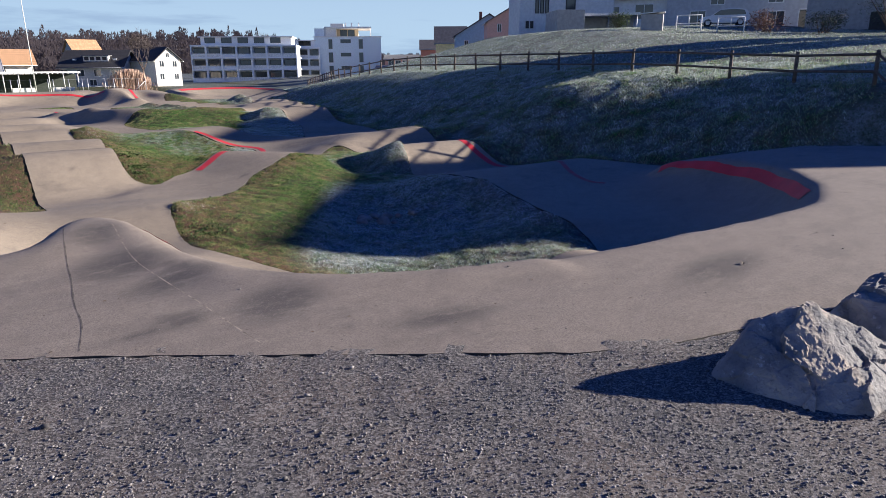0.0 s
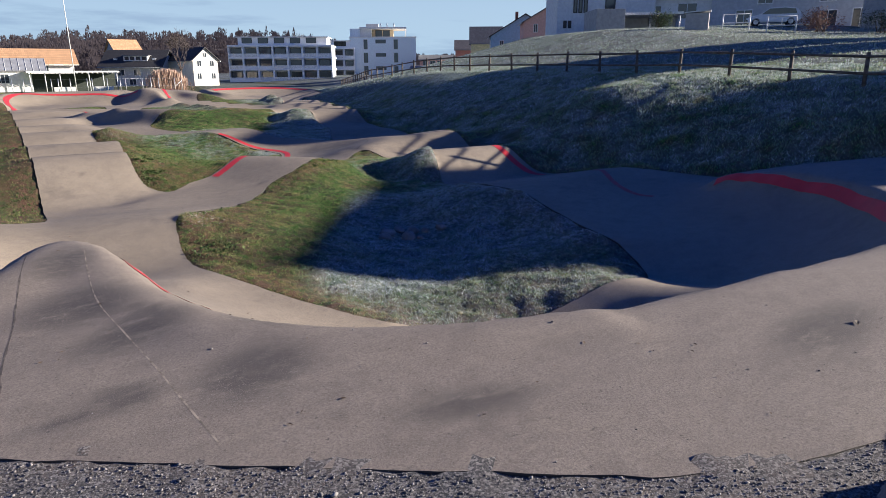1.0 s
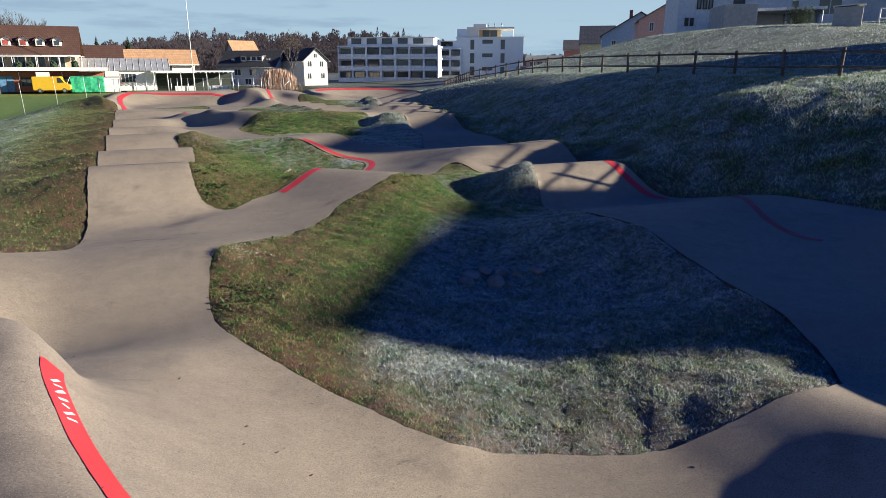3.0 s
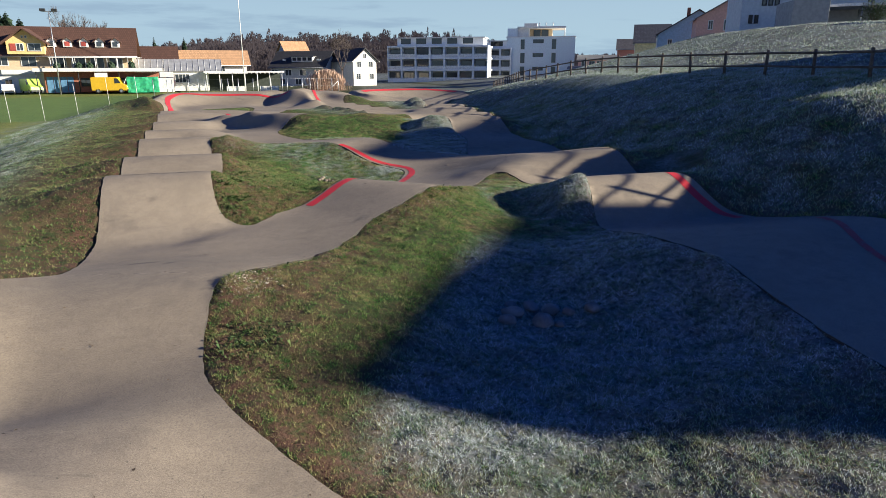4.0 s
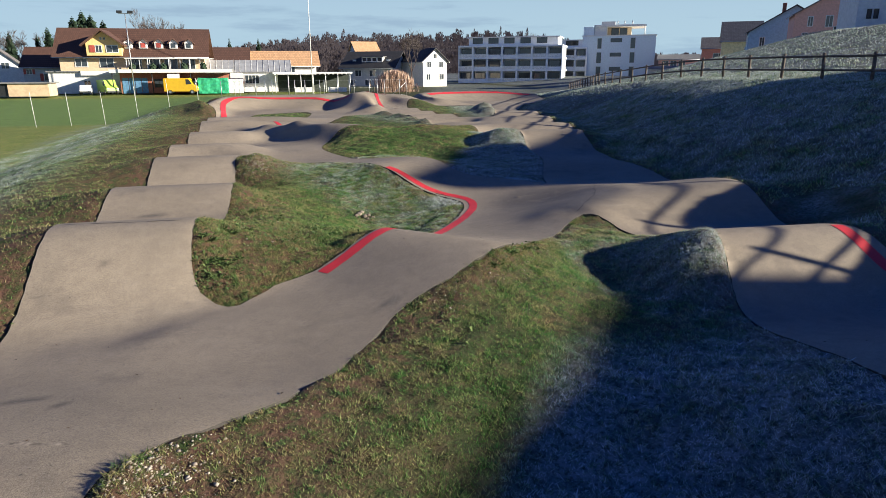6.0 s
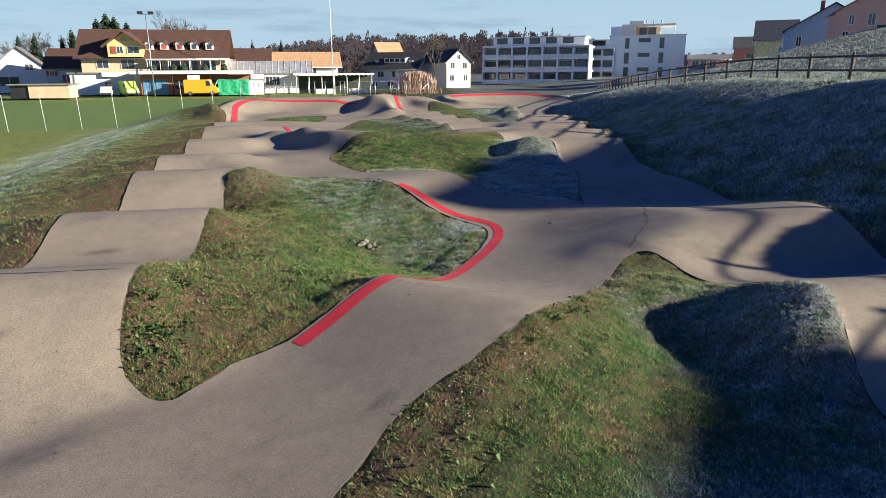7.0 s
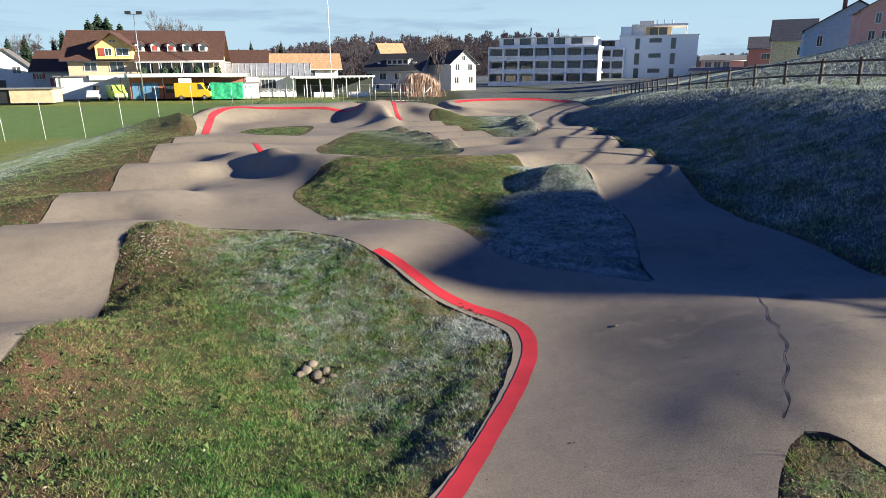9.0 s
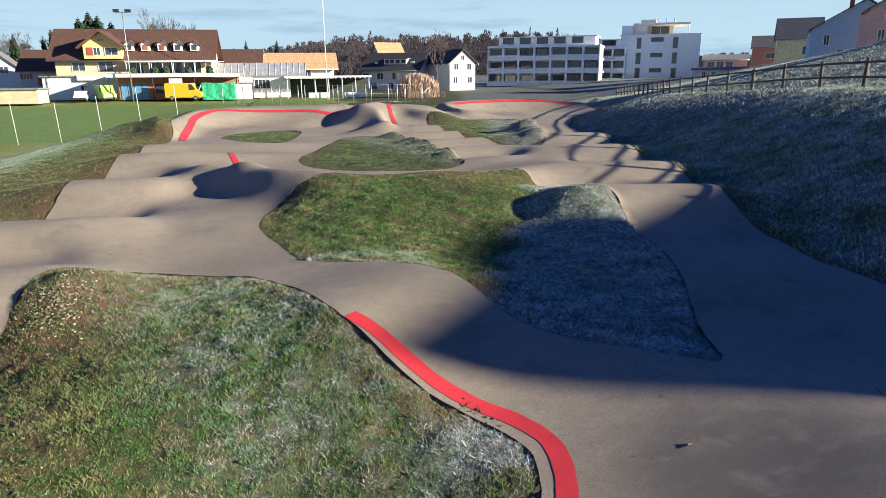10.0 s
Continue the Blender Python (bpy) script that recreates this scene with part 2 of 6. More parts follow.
def roof_material(name, color, pitch=0.33):
    """Tiled roof: rows of tiles as fine relief, tiles of uneven shade."""
    m, nt, b = material(name, 0.8)
    pos = nt.nodes.new("ShaderNodeNewGeometry").outputs["Position"]
    w = node(nt, "ShaderNodeTexBrick", Scale=1.0)
    w.offset = 0.5
    w.inputs["Brick Width"].default_value, w.inputs["Row Height"].default_value = 0.3, pitch
    w.inputs["Mortar Size"].default_value = 0.02
    flat = nt.nodes.new("ShaderNodeSeparateXYZ")
    join = nt.nodes.new("ShaderNodeCombineXYZ")
    nt.links.new(pos, flat.inputs[0])
    nt.links.new(flat.outputs[0], join.inputs[0])
    nt.links.new(flat.outputs[2], join.inputs[1])
    nt.links.new(join.outputs[0], w.inputs["Vector"])
    w.inputs["Color1"].default_value = (*color, 1)
    w.inputs["Color2"].default_value = (*(c * 0.75 for c in color), 1)
    w.inputs["Mortar"].default_value = (*(c * 0.4 for c in color), 1)
    col = mix(nt, times(nt, ramp(nt, noise_tex(nt, 0.7), 0.4, 0.7), 0.4), w.outputs["Color"], tuple(c * 0.6 for c in color))
    nt.links.new(col, b.inputs["Base Color"])
    return m


ASPHALT = asphalt_material()
RED = paint_material("red_line_paint", (0.62, 0.035, 0.045))
RED_WORN = paint_material("worn_red_paint", (0.42, 0.050, 0.050), 0.50)
WHITE_PAINT = paint_material("white_line_paint", (0.75, 0.72, 0.70))
TURF = grass_material("frosty_turf", (0.046, 0.076, 0.020), (0.125, 0.094, 0.046), (0.120, 0.066, 0.044))
BLADE = grass_material("grass_blades", (0.105, 0.300, 0.062), (0.500, 0.440, 0.210), (0.380, 0.215, 0.140), blade=True)
PITCH = grass_material("sports_turf", (0.180, 0.290, 0.066), (0.225, 0.320, 0.088), (0.09, 0.06, 0.04))
MEADOW = grass_material("meadow_turf", (0.210, 0.280, 0.050), (0.360, 0.330, 0.095), (0.09, 0.06, 0.04))
GRAVEL = gravel_material()
PEBBLE = stuff_material("gravel_stones", (0.034, 0.033, 0.036), (0.36, 0.335, 0.315))
CHIP = stuff_material("pale_stone_chips", (0.20, 0.165, 0.125), (0.52, 0.46, 0.38))
STRAW = stuff_material("dead_grass", (0.13, 0.085, 0.05), (0.42, 0.33, 0.18))
ROCK = stone_material("limestone_boulder", (0.145, 0.145, 0.150), (0.265, 0.252, 0.240), amount=0.8)
COBBLE = stone_material("field_stones", (0.15, 0.145, 0.14), (0.28, 0.265, 0.25), veins=0.1)
CRACK = plain("bitumen_crack", (0.050, 0.042, 0.038), 0.9)
JOINT = plain("open_joint", (0.125, 0.105, 0.090), 0.9, spread=0.3, scale=20)
SEAM = plain("worn_seam", (0.31, 0.262, 0.205), 0.9, spread=0.30, scale=14)
SLABEDGE = plain("asphalt_edge", (0.06, 0.053, 0.048), 0.95, scale=9, relief=0.02)
TIMBER = plain("weathered_timber", (0.125, 0.100, 0.078), 0.85, spread=0.25, scale=6, relief=0.004)
STEEL = plain("galvanised_steel", (0.55, 0.56, 0.57), 0.45, 0.8)
WHITE_METAL = plain("white_enamel", (0.80, 0.80, 0.78), 0.4)
DARK_METAL = plain("dark_metal", (0.04, 0.042, 0.045), 0.5, 0.4)
GLASS, _nt, _b = material("window_glass", 0.06)
_b.inputs["Base Color"].default_value = (0.045, 0.055, 0.065, 1)
_b.inputs["Specular IOR Level"].default_value = 0.7
PLASTER_WHITE = plain("white_render", (0.78, 0.77, 0.74), 0.85, spread=0.05)
PLASTER_GREY = plain("grey_render", (0.52, 0.53, 0.54), 0.85, spread=0.06)
PLASTER_CREAM = plain("cream_render", (0.84, 0.79, 0.68), 0.85, spread=0.05)
PLASTER_PALE = plain("bright_white_render", (0.86, 0.88, 0.90), 0.85, spread=0.03)
PLASTER_BLUE = plain("pale_blue_render", (0.74, 0.82, 0.88), 0.8, spread=0.04)
PLASTER_YELLOW = plain("ochre_yellow_render", (0.80, 0.57, 0.24), 0.85, spread=0.06)
PLASTER_TAN = plain("sandy_render", (0.66, 0.52, 0.34), 0.85, spread=0.06)
PLASTER_PINK = plain("salmon_render", (0.70, 0.41, 0.33), 0.85, spread=0.06)
PLASTER_RED = plain("brick_red_render", (0.58, 0.25, 0.19), 0.85, spread=0.07)
PLASTER_SKY = plain("slate_blue_cladding", (0.30, 0.47, 0.64), 0.8, spread=0.07)
BRICKWALL = plain("red_brick", (0.42, 0.16, 0.10), 0.9, spread=0.15, scale=8)
WOOD_TAN = plain("raw_board_cladding", (0.62, 0.47, 0.30), 0.8, spread=0.08, scale=2)
SHUTTER = plain("red_shutters", (0.42, 0.08, 0.06), 0.7)
BLUE_PAINT = plain("blue_painted_boards", (0.13, 0.27, 0.46), 0.6)
CONCRETE = plain("pale_concrete", (0.42, 0.41, 0.39), 0.9, spread=0.08)
ROOF_BROWN = roof_material("brown_tiles", (0.12, 0.060, 0.042))
ROOF_ORANGE = roof_material("orange_tiles", (0.74, 0.44, 0.23))
ROOF_DARK = roof_material("slate_tiles", (0.050, 0.050, 0.055))
ROOF_GREY = roof_material("grey_tiles", (0.23, 0.21, 0.20))
TIN_ROOF = plain("dull_glazed_roof", (0.42, 0.43, 0.45), 0.5, 0.3, spread=0.10, scale=1.2)
FLATROOF = plain("roof_felt", (0.20, 0.20, 0.20), 0.9)
YELLOW_CAR = plain("yellow_van_paint", (0.80, 0.50, 0.02), 0.3, spread=0.03)
LIME_CAR = plain("lime_green_paint", (0.42, 0.62, 0.10), 0.3, spread=0.03)
WHITE_CAR = plain("white_car_paint", (0.75, 0.76, 0.78), 0.25, spread=0.02)
GREEN_TARP = plain("green_tarpaulin", (0.06, 0.42, 0.20), 0.5, spread=0.12)
RUBBER = plain("tyre_rubber", (0.025, 0.025, 0.026), 0.9)
BARK = plain("bark", (0.14, 0.10, 0.075), 0.95, spread=0.2, scale=5, relief=0.01)
NEEDLES = stuff_material("conifer_needles", (0.012, 0.030, 0.014), (0.035, 0.065, 0.028))
TWIGS = stuff_material("bare_twigs", (0.075, 0.058, 0.052), (0.13, 0.105, 0.095))
# pale mauve-grey: the haze of distance is mixed into this colour
HAZY_WOODS = stuff_material("far_woods", (0.125, 0.102, 0.110), (0.150, 0.124, 0.130), thin=0.5)
REED = stuff_material("dry_reeds", (0.42, 0.29, 0.21), (0.64, 0.47, 0.36))
BUSH = stuff_material("rusty_shrub", (0.16, 0.085, 0.05), (0.28, 0.16, 0.10))
LEAF = stuff_material("broad_weeds", (0.045, 0.085, 0.02), (0.11, 0.15, 0.04))


# ---- mesh helpers ----
def thing(name, x=0, y=0, z=0, rz=0, label="", category="", group="", kind=""):
    e = new(name)
    e.empty_display_size = 0.2
    e.matrix_basis = pose(x, y, z, 0, 0, rz)
    return tagged(e, label, category, group, kind)


def part(name, bm, mat, parent=None, label=""):
    me = bpy.data.meshes.new(name)
    bm.to_mesh(me)
    bm.free()
    for m in mat if isinstance(mat, (list, tuple)) else (mat,):
        me.materials.append(m)
    ob = new(name, me)
    ob.parent = parent
    return tagged(ob, label)


def raw_mesh(name, verts, faces, mat, shaded=True):
    me = bpy.data.meshes.new(name)
    me.from_pydata(verts, [], faces)
    me.materials.append(mat)
    me.update()
    if shaded:
        me.shade_smooth()
    return me


def add_box(bm, x0, y0, z0, x1, y1, z1, bevel=0.0):
    vs = [bm.verts.new(p) for p in ((x0, y0, z0), (x1, y0, z0), (x1, y1, z0), (x0, y1, z0), (x0, y0, z1), (x1, y0, z1), (x1, y1, z1), (x0, y1, z1))]
    fs = [bm.faces.new([vs[i] for i in f]) for f in ((3, 2, 1, 0), (4, 5, 6, 7), (0, 1, 5, 4), (1, 2, 6, 5), (2, 3, 7, 6), (3, 0, 4, 7))]
    if bevel:
        es = list({e for f in fs for e in f.edges})
        bmesh.ops.bevel(bm, geom=es, offset=bevel, segments=2, affect="EDGES", profile=0.6)


def box(*a, bevel=0.0):
    bm = bmesh.new()
    add_box(bm, *a, bevel=bevel)
    return bm


def add_rod(bm, a, b, r0, r1=None, sides=8):
    """A tapered round bar from a to b."""
    a, b = Vector(a), Vector(b)
    r1 = r0 if r1 is None else r1
    turn = (b - a).to_track_quat("Z", "Y").to_matrix()
    rings = []
    for p, r in ((a, r0), (b, r1)):
        rings.append([bm.verts.new(p + turn @ Vector((r * math.cos(6.28319 * k / sides), r * math.sin(6.28319 * k / sides), 0))) for k in range(sides)])
    for k in range(sides):
        f = bm.faces.new((rings[0][k], rings[0][(k + 1) % sides], rings[1][(k + 1) % sides], rings[1][k]))
        f.smooth = True
    bm.faces.new(rings[0][::-1])
    bm.faces.new(rings[1])


def rod(a, b, r0, r1=None, sides=8):
    bm = bmesh.new()
    add_rod(bm, a, b, r0, r1, sides)
    return bm


def prism(profile, y0, y1):
    """A profile in x and z, extruded along y."""
    bm = bmesh.new()
    a = [bm.verts.new((x, y0, z)) for x, z in profile]
    b = [bm.verts.new((x, y1, z)) for x, z in profile]
    n = len(profile)
    bm.faces.new(a)
    bm.faces.new(b[::-1])
    for k in range(n):
        bm.faces.new((a[(k + 1) % n], a[k], b[k], b[(k + 1) % n]))
    bmesh.ops.recalc_face_normals(bm, faces=bm.faces[:])
    return bm


# ---- relief of the pump track ----
def catmull(points, step=0.2, closed=False):
    """A smooth line through control rows of any width, resampled about every step metres."""
    p = np.array(points, float)
    n = len(p)
    out = []
    for i in range(n if closed else n - 1):
        a, b = p[i], p[(i + 1) % n]
        before = p[(i - 1) % n] if closed or i else 2 * a - b
        after = p[(i + 2) % n] if closed or i + 2 < n else 2 * b - a
        k = max(2, int(np.hypot(*(b - a)[:2]) / step))
        u = np.linspace(0, 1, k, endpoint=False)[:, None]
        out.append(0.5 * (2 * a + (b - before) * u + (2 * before - 5 * a + 4 * b - after) * u**2 + (3 * a - before - 3 * b + after) * u**3))
    if not closed:
        out.append(p[-1:])
    return np.concatenate(out)


def smooth(v, lo, hi):
    u = np.clip((v - lo) / (hi - lo), 0, 1)
    return u * u * (3 - 2 * u)


# Riding lines: x, y, height at the left edge, height at the right edge, half width.
STRAIGHT_PROFILE = [(10.4, -.75), (11.8, -1.08), (14.4, -.66), (17.75, -1.0), (20.3, -.02), (22.4, -.52), (24.3, -.1), (27.0, -.9),
                    (29.9, -.13), (31.6, -.5), (33.0, -.1), (36.2, -.8), (38.5, -.13), (41.3, -.6), (43.6, 0), (46.0, -.4), (47.5, -.12),
                    (50.5, -.5), (56.8, -.6)]
RIGHT_PROFILE = [(11.0, -.95), (13.2, -.68), (16.8, -1.24), (18.75, -.46), (20.4, -.9), (22.6, -.24), (26.3, -.85), (28.8, -.60), (30.7, -.52),
                 (32.9, .10), (35.0, -.42), (37.1, .06), (39.0, -.25), (41.5, .05), (44.0, -.3), (46.3, 0), (50.0, -.4), (60.0, -.5)]


def wave(y, knots):
    """Rollers: heights that ease from crest to trough and back."""
    ys, zs = np.array(knots).T
    k = np.clip(np.searchsorted(ys, y) - 1, 0, len(ys) - 2)
    u = np.clip((y - ys[k]) / (ys[k + 1] - ys[k]), 0, 1)
    return zs[k] + (zs[k + 1] - zs[k]) * (0.5 - 0.5 * np.cos(np.pi * u))


def lane(xs, profile, hw):
    ys = np.arange(profile[0][0], profile[-1][0], 0.2)
    x = np.interp(ys, *np.array(xs).T)
    z = wave(ys, profile)
    return np.stack([x, ys, z, z, np.full_like(ys, hw)], 1)


LANES = [
    lane([(10.4, 2.3), (14, 2.35), (20, 2.5), (27, 2.7), (40, 2.75), (61, 2.9)], STRAIGHT_PROFILE, 1.15),
    lane([(11, 13.3), (14, 13.2), (18.5, 13.6), (22.5, 13.9), (26, 14.1), (30, 15.0), (33, 15.5), (36.5, 16.3), (41.5, 17.6), (46.5, 18.9), (60, 21.5)], RIGHT_PROFILE, 1.6),
    # front turn, riding from the straight to the right lane: inner edge on the left
    catmull([(2.45, 11.6, -1.0, -1.0, 1.0), (2.95, 9.1, -1.2, 0.08, 1.5), (3.7, 7.3, -1.32, 0.0, 1.6), (4.9, 6.5, -1.45, -.02, 1.65), (6.4, 6.1, -1.46, 0.0, 1.65), (7.3, 6.0, -1.32, 0.0, 1.65),
             (8.35, 6.0, -1.10, 0.0, 1.7), (9.2, 6.1, -1.17, 0.0, 1.8), (10.3, 6.4, -1.42, 0.0, 2.0), (12.0, 7.6, -1.15, 0.0, 2.2), (12.9, 9.5, -1.05, -.28, 1.8), (13.3, 11.6, -.88, -.72, 2.0)]),
    # diagonal from the straight up to the right lane
    catmull([(2.6, 16.9, -.88, -.88, 1.1), (4.2, 17.2, -.88, -.88, 1.1), (5.8, 18.15, -.76, -.76, 1.05), (7.3, 19.4, -.37, -.38, 1.2), (7.95, 20.1, -.58, -.56, 1.25), (8.9, 21.4, -1.0, -.80, 1.4),
             (10.6, 23.2, -1.02, -.62, 1.5), (13.0, 23.4, -.5, -.36, 1.4)]),
    # and back from the right lane to the straight
    catmull([(13.2, 23.6, -.48, -.48, 1.3), (11.3, 24.6, -.95, -.62, 1.2), (9.9, 26.3, -.95, -.62, 1.1), (8.6, 28.2, -.32, -.3, 1.0), (7.2, 29.9, -.45, -.45, 1.0), (5.6, 31.8, -.5, -.45, 1.2),
             (3.2, 33.0, -.12, -.12, 1.2)]),
    # raised turn behind the third island
    catmull([(3.0, 42.5, -.3, -.3, 1.1), (5.1, 41.0, -.45, .05, 1.1), (6.8, 38.4, -.40, .36, 1.2), (8.7, 37.0, -.35, .22, 1.2), (11.0, 36.9, -.35, .14, 1.2), (13.4, 38.4, -.3, 0, 1.2), (16.3, 40.6, -.1, -.1, 1.3)]),
    # rollers back towards the far mound
    lane([(40.5, 14.2), (44, 14.0), (48, 13.8), (54, 13.8), (62, 13.8)], [(40.5, -.1), (42.0, -.4), (43.4, -.08), (45.0, -.4), (46.6, -.1), (48.4, -.42), (50.2, -.12), (52.2, -.45), (54.2, -.15), (57, -.45), (62, -.1)], .9),
    # low ground between the third island and the straight
    catmull([(5.2, 32.3, -.45, -.45, 1.0), (5.4, 34.5, -.42, -.42, 1.2), (4.9, 36.6, -.56, -.56, 1.3)]),
]


LANES[1][:, 2] -= .24 * np.exp(-((LANES[1][:, 1] - 22.8) / 1.7) ** 2)


# Grass islands, by their outlines.
ISLANDS = [
    [(3.5, 14.15), (3.22, 13.0), (3.17, 11.9), (3.4, 10.9), (3.85, 9.95), (4.3, 9.2), (4.85, 8.4), (5.77, 8.03), (6.6, 7.65), (7.55, 7.5), (9.25, 7.52), (10.15, 8.6), (10.42, 10.2),
     (11.0, 12.7), (10.95, 14.2), (11.3, 16.2), (12.3, 18.7), (11.85, 20.3), (11.25, 21.6), (9.9, 20.3), (8.5, 18.8), (7.25, 17.85), (6.5, 17.35), (5.42, 15.8), (4.44, 14.85)],
    [(3.55, 19.9), (3.62, 18.85), (3.9, 18.42), (4.26, 18.2), (4.8, 18.8), (5.42, 19.12), (6.12, 19.80), (6.66, 20.38), (7.0, 20.58), (7.28, 20.9), (7.5, 21.3), (8.05, 22.12), (8.5, 22.8), (9.08, 23.8), (9.47, 24.6), (9.56, 25.2), (9.3, 25.62),
     (8.94, 26.02), (8.55, 26.52), (8.17, 27.2), (7.8, 27.82), (7.3, 29.0), (6.7, 29.85), (6.0, 30.15), (5.2, 30.5), (4.4, 30.5), (3.85, 29.9), (3.75, 28.6), (3.95, 25.0), (3.85, 22.6), (3.6, 21.5)],
    [(6.6, 33.2), (6.9, 34.8), (7.8, 35.75), (9.7, 35.75), (11.4, 35.6), (13.3, 36.7), (13.3, 34.4), (14.1, 33.1), (13.85, 31.2), (13.7, 29.6), (12.75, 27.3), (12.35, 26.15), (11.7, 26.35),
     (10.66, 26.95), (10.05, 27.6), (9.65, 28.9), (9.07, 29.6), (8.4, 30.1), (7.5, 30.55), (7.1, 31.6)],
    [(7.4, 43.0), (8.5, 47.6), (9.75, 51.8), (11.45, 51.3), (12.2, 49.0), (12.6, 46.4), (12.8, 43.6), (12.6, 40.0), (11.0, 39.3), (9.0, 40.4)],
    [(3.6, 54.2), (4.4, 57.3), (7.2, 57.6), (7.4, 54.2), (6.4, 50.2)],
    [(15.1, 59.6), (17.5, 61.4), (21.5, 61.5), (20.5, 55.0), (17.2, 45.0), (15.4, 45.6), (14.8, 50.9)],
]
# Everything paved lies within this line.
HULL = [(-14, 14.9), (-4, 12.4), (-1.2, 12.3), (-.5, 13.0), (0.0, 14.1), (.45, 14.85), (.9, 15.12), (1.3, 15.3), (1.38, 16.2), (1.38, 17.0), (1.45, 25), (1.5, 40), (1.4, 54), (0.5, 58.5), (0.6, 62), (2.5, 65.5), (6, 67.5), (10, 67.5),
        (12, 68.5), (15, 70.5), (18, 71), (20.5, 75), (27, 76.5), (30.5, 72), (29.5, 66), (25.5, 61.5), (22.5, 55), (20.3, 46), (18.3, 38.5), (17.7, 35.2), (16.5, 32.2), (16.1, 29), (16.35, 27),
        (15.8, 22.5), (15.15, 19), (15.4, 16), (16.0, 13.3), (16.8, 11.3), (17.8, 9.0), (20, 6.4), (26, 2.5), (26, -4), (12.0, -1.6), (8, 1.0), (5.9, 2.1), (4.1, 2.55), (3.45, 2.86), (1.68, 4.2), (0.48, 5.1), (-14, 14.1)]
PLATEAU = [(-14, 12.2), (-3.5, 9.2), (-1.0, 8.5), (.45, 8.5), (.78, 9.3), (1.1, 9.85), (1.63, 9.71), (1.83, 9.0), (1.95, 7.53), (2.35, 6.24), (2.92, 5.68), (3.9, 5.2), (5.4, 4.8), (7.1, 4.7), (8.7, 4.45), (10.5, 4.4), (12.0, 5.1), (13.4, 6.3), (14.2, 7.7), (14.5, 9.0), (14.7, 10.3),
           (17.5, 9.3), (21, 5), (26, 2), (26, -20), (-30, -20), (-30, 14)]


def polygon_distance(x, y, poly):
    """Signed distance to a closed outline, positive inside."""
    a = np.asarray(poly, float)
    b = np.roll(a, -1, 0)
    best = np.full(x.shape, 1e9)
    inside = np.zeros(x.shape, bool)
    for (ax, ay), (bx, by) in zip(a, b):
        ex, ey = bx - ax, by - ay
        u = np.clip(((x - ax) * ex + (y - ay) * ey) / (ex * ex + ey * ey + 1e-12), 0, 1)
        best = np.minimum(best, (x - ax - u * ex) ** 2 + (y - ay - u * ey) ** 2)
        cross = (ay > y) != (by > y)
        inside ^= cross & (x < ex * (y - ay) / (ey + (1e-12 if ey == 0 else 0)) + ax)
    return np.where(inside, 1, -1) * np.sqrt(best)


ISLAND_LINES = [catmull(p, 0.35, True) for p in ISLANDS]


def paved(x, y):
    """Distance into the asphalt, negative on grass and gravel."""
    s = polygon_distance(x, y, HULL)
    for line in ISLAND_LINES:
        lo, hi = line.min(0) - 3, line.max(0) + 3
        near = (x > lo[0]) & (x < hi[0]) & (y > lo[1]) & (y < hi[1])
        if near.any():
            s[near] = np.minimum(s[near], -polygon_distance(x[near], y[near], line))
    return s


# Hollows and mounds in the grass: x, y, height, radius.
MOUNDS = [(6.6, 10.8, -.30, 2.2), (7.8, 13.4, -.55, 1.9), (9.4, 16.6, -.30, 1.6), (10.3, 18.4, -.36, .9), (9.3, 11.3, -.30, 1.3), (7.3, 11.1, -.14, 1.2), (7.0, 24.0, -.42, 1.9), (8.3, 23.6, .10, 1.0), (5.95, 20.35, -.07, .5), (10.8, 31.0, -.22, 1.5), (10.2, 14.0, .10, .9), (4.3, 29.2, .31, .95),
          (13.4, 32.6, .18, .7), (12.1, 32.6, -.17, .55), (12.9, 32.5, .10, .5), (9.6, 45.0, -.08, 2.0), (-.6, 57.5, .55, 2.2), (.5, 63.5, .3, 2.5), (17.0, 53.0, -.1, 1.5), (20.3, 18.15, .41, 1.75)]
RIGHT_EDGE = [(-20, 27), (2.5, 26), (6.4, 20), (9, 17.8), (11.3, 16.8), (13.3, 16.0), (16, 15.4), (19, 15.15), (22.5, 15.8), (27, 16.35), (29, 16.1), (32.2, 16.5), (35.2, 17.7), (38.5, 18.3), (46, 20.3), (55, 22.5), (61.5, 25.5), (66, 29.5), (76, 31), (140, 60)]
FENCE = [(20.8, 1.0), (22.5, 10.3), (23.0, 12.9), (24.05, 18.1), (24.5, 23.3), (24.9, 28.9), (25.4, 33.8), (26.3, 38.5), (27.05, 42.0), (27.8, 46.2), (28.9, 51.5), (31.2, 59.0), (35.2, 69.0), (40.4, 82.6), (44, 92)]


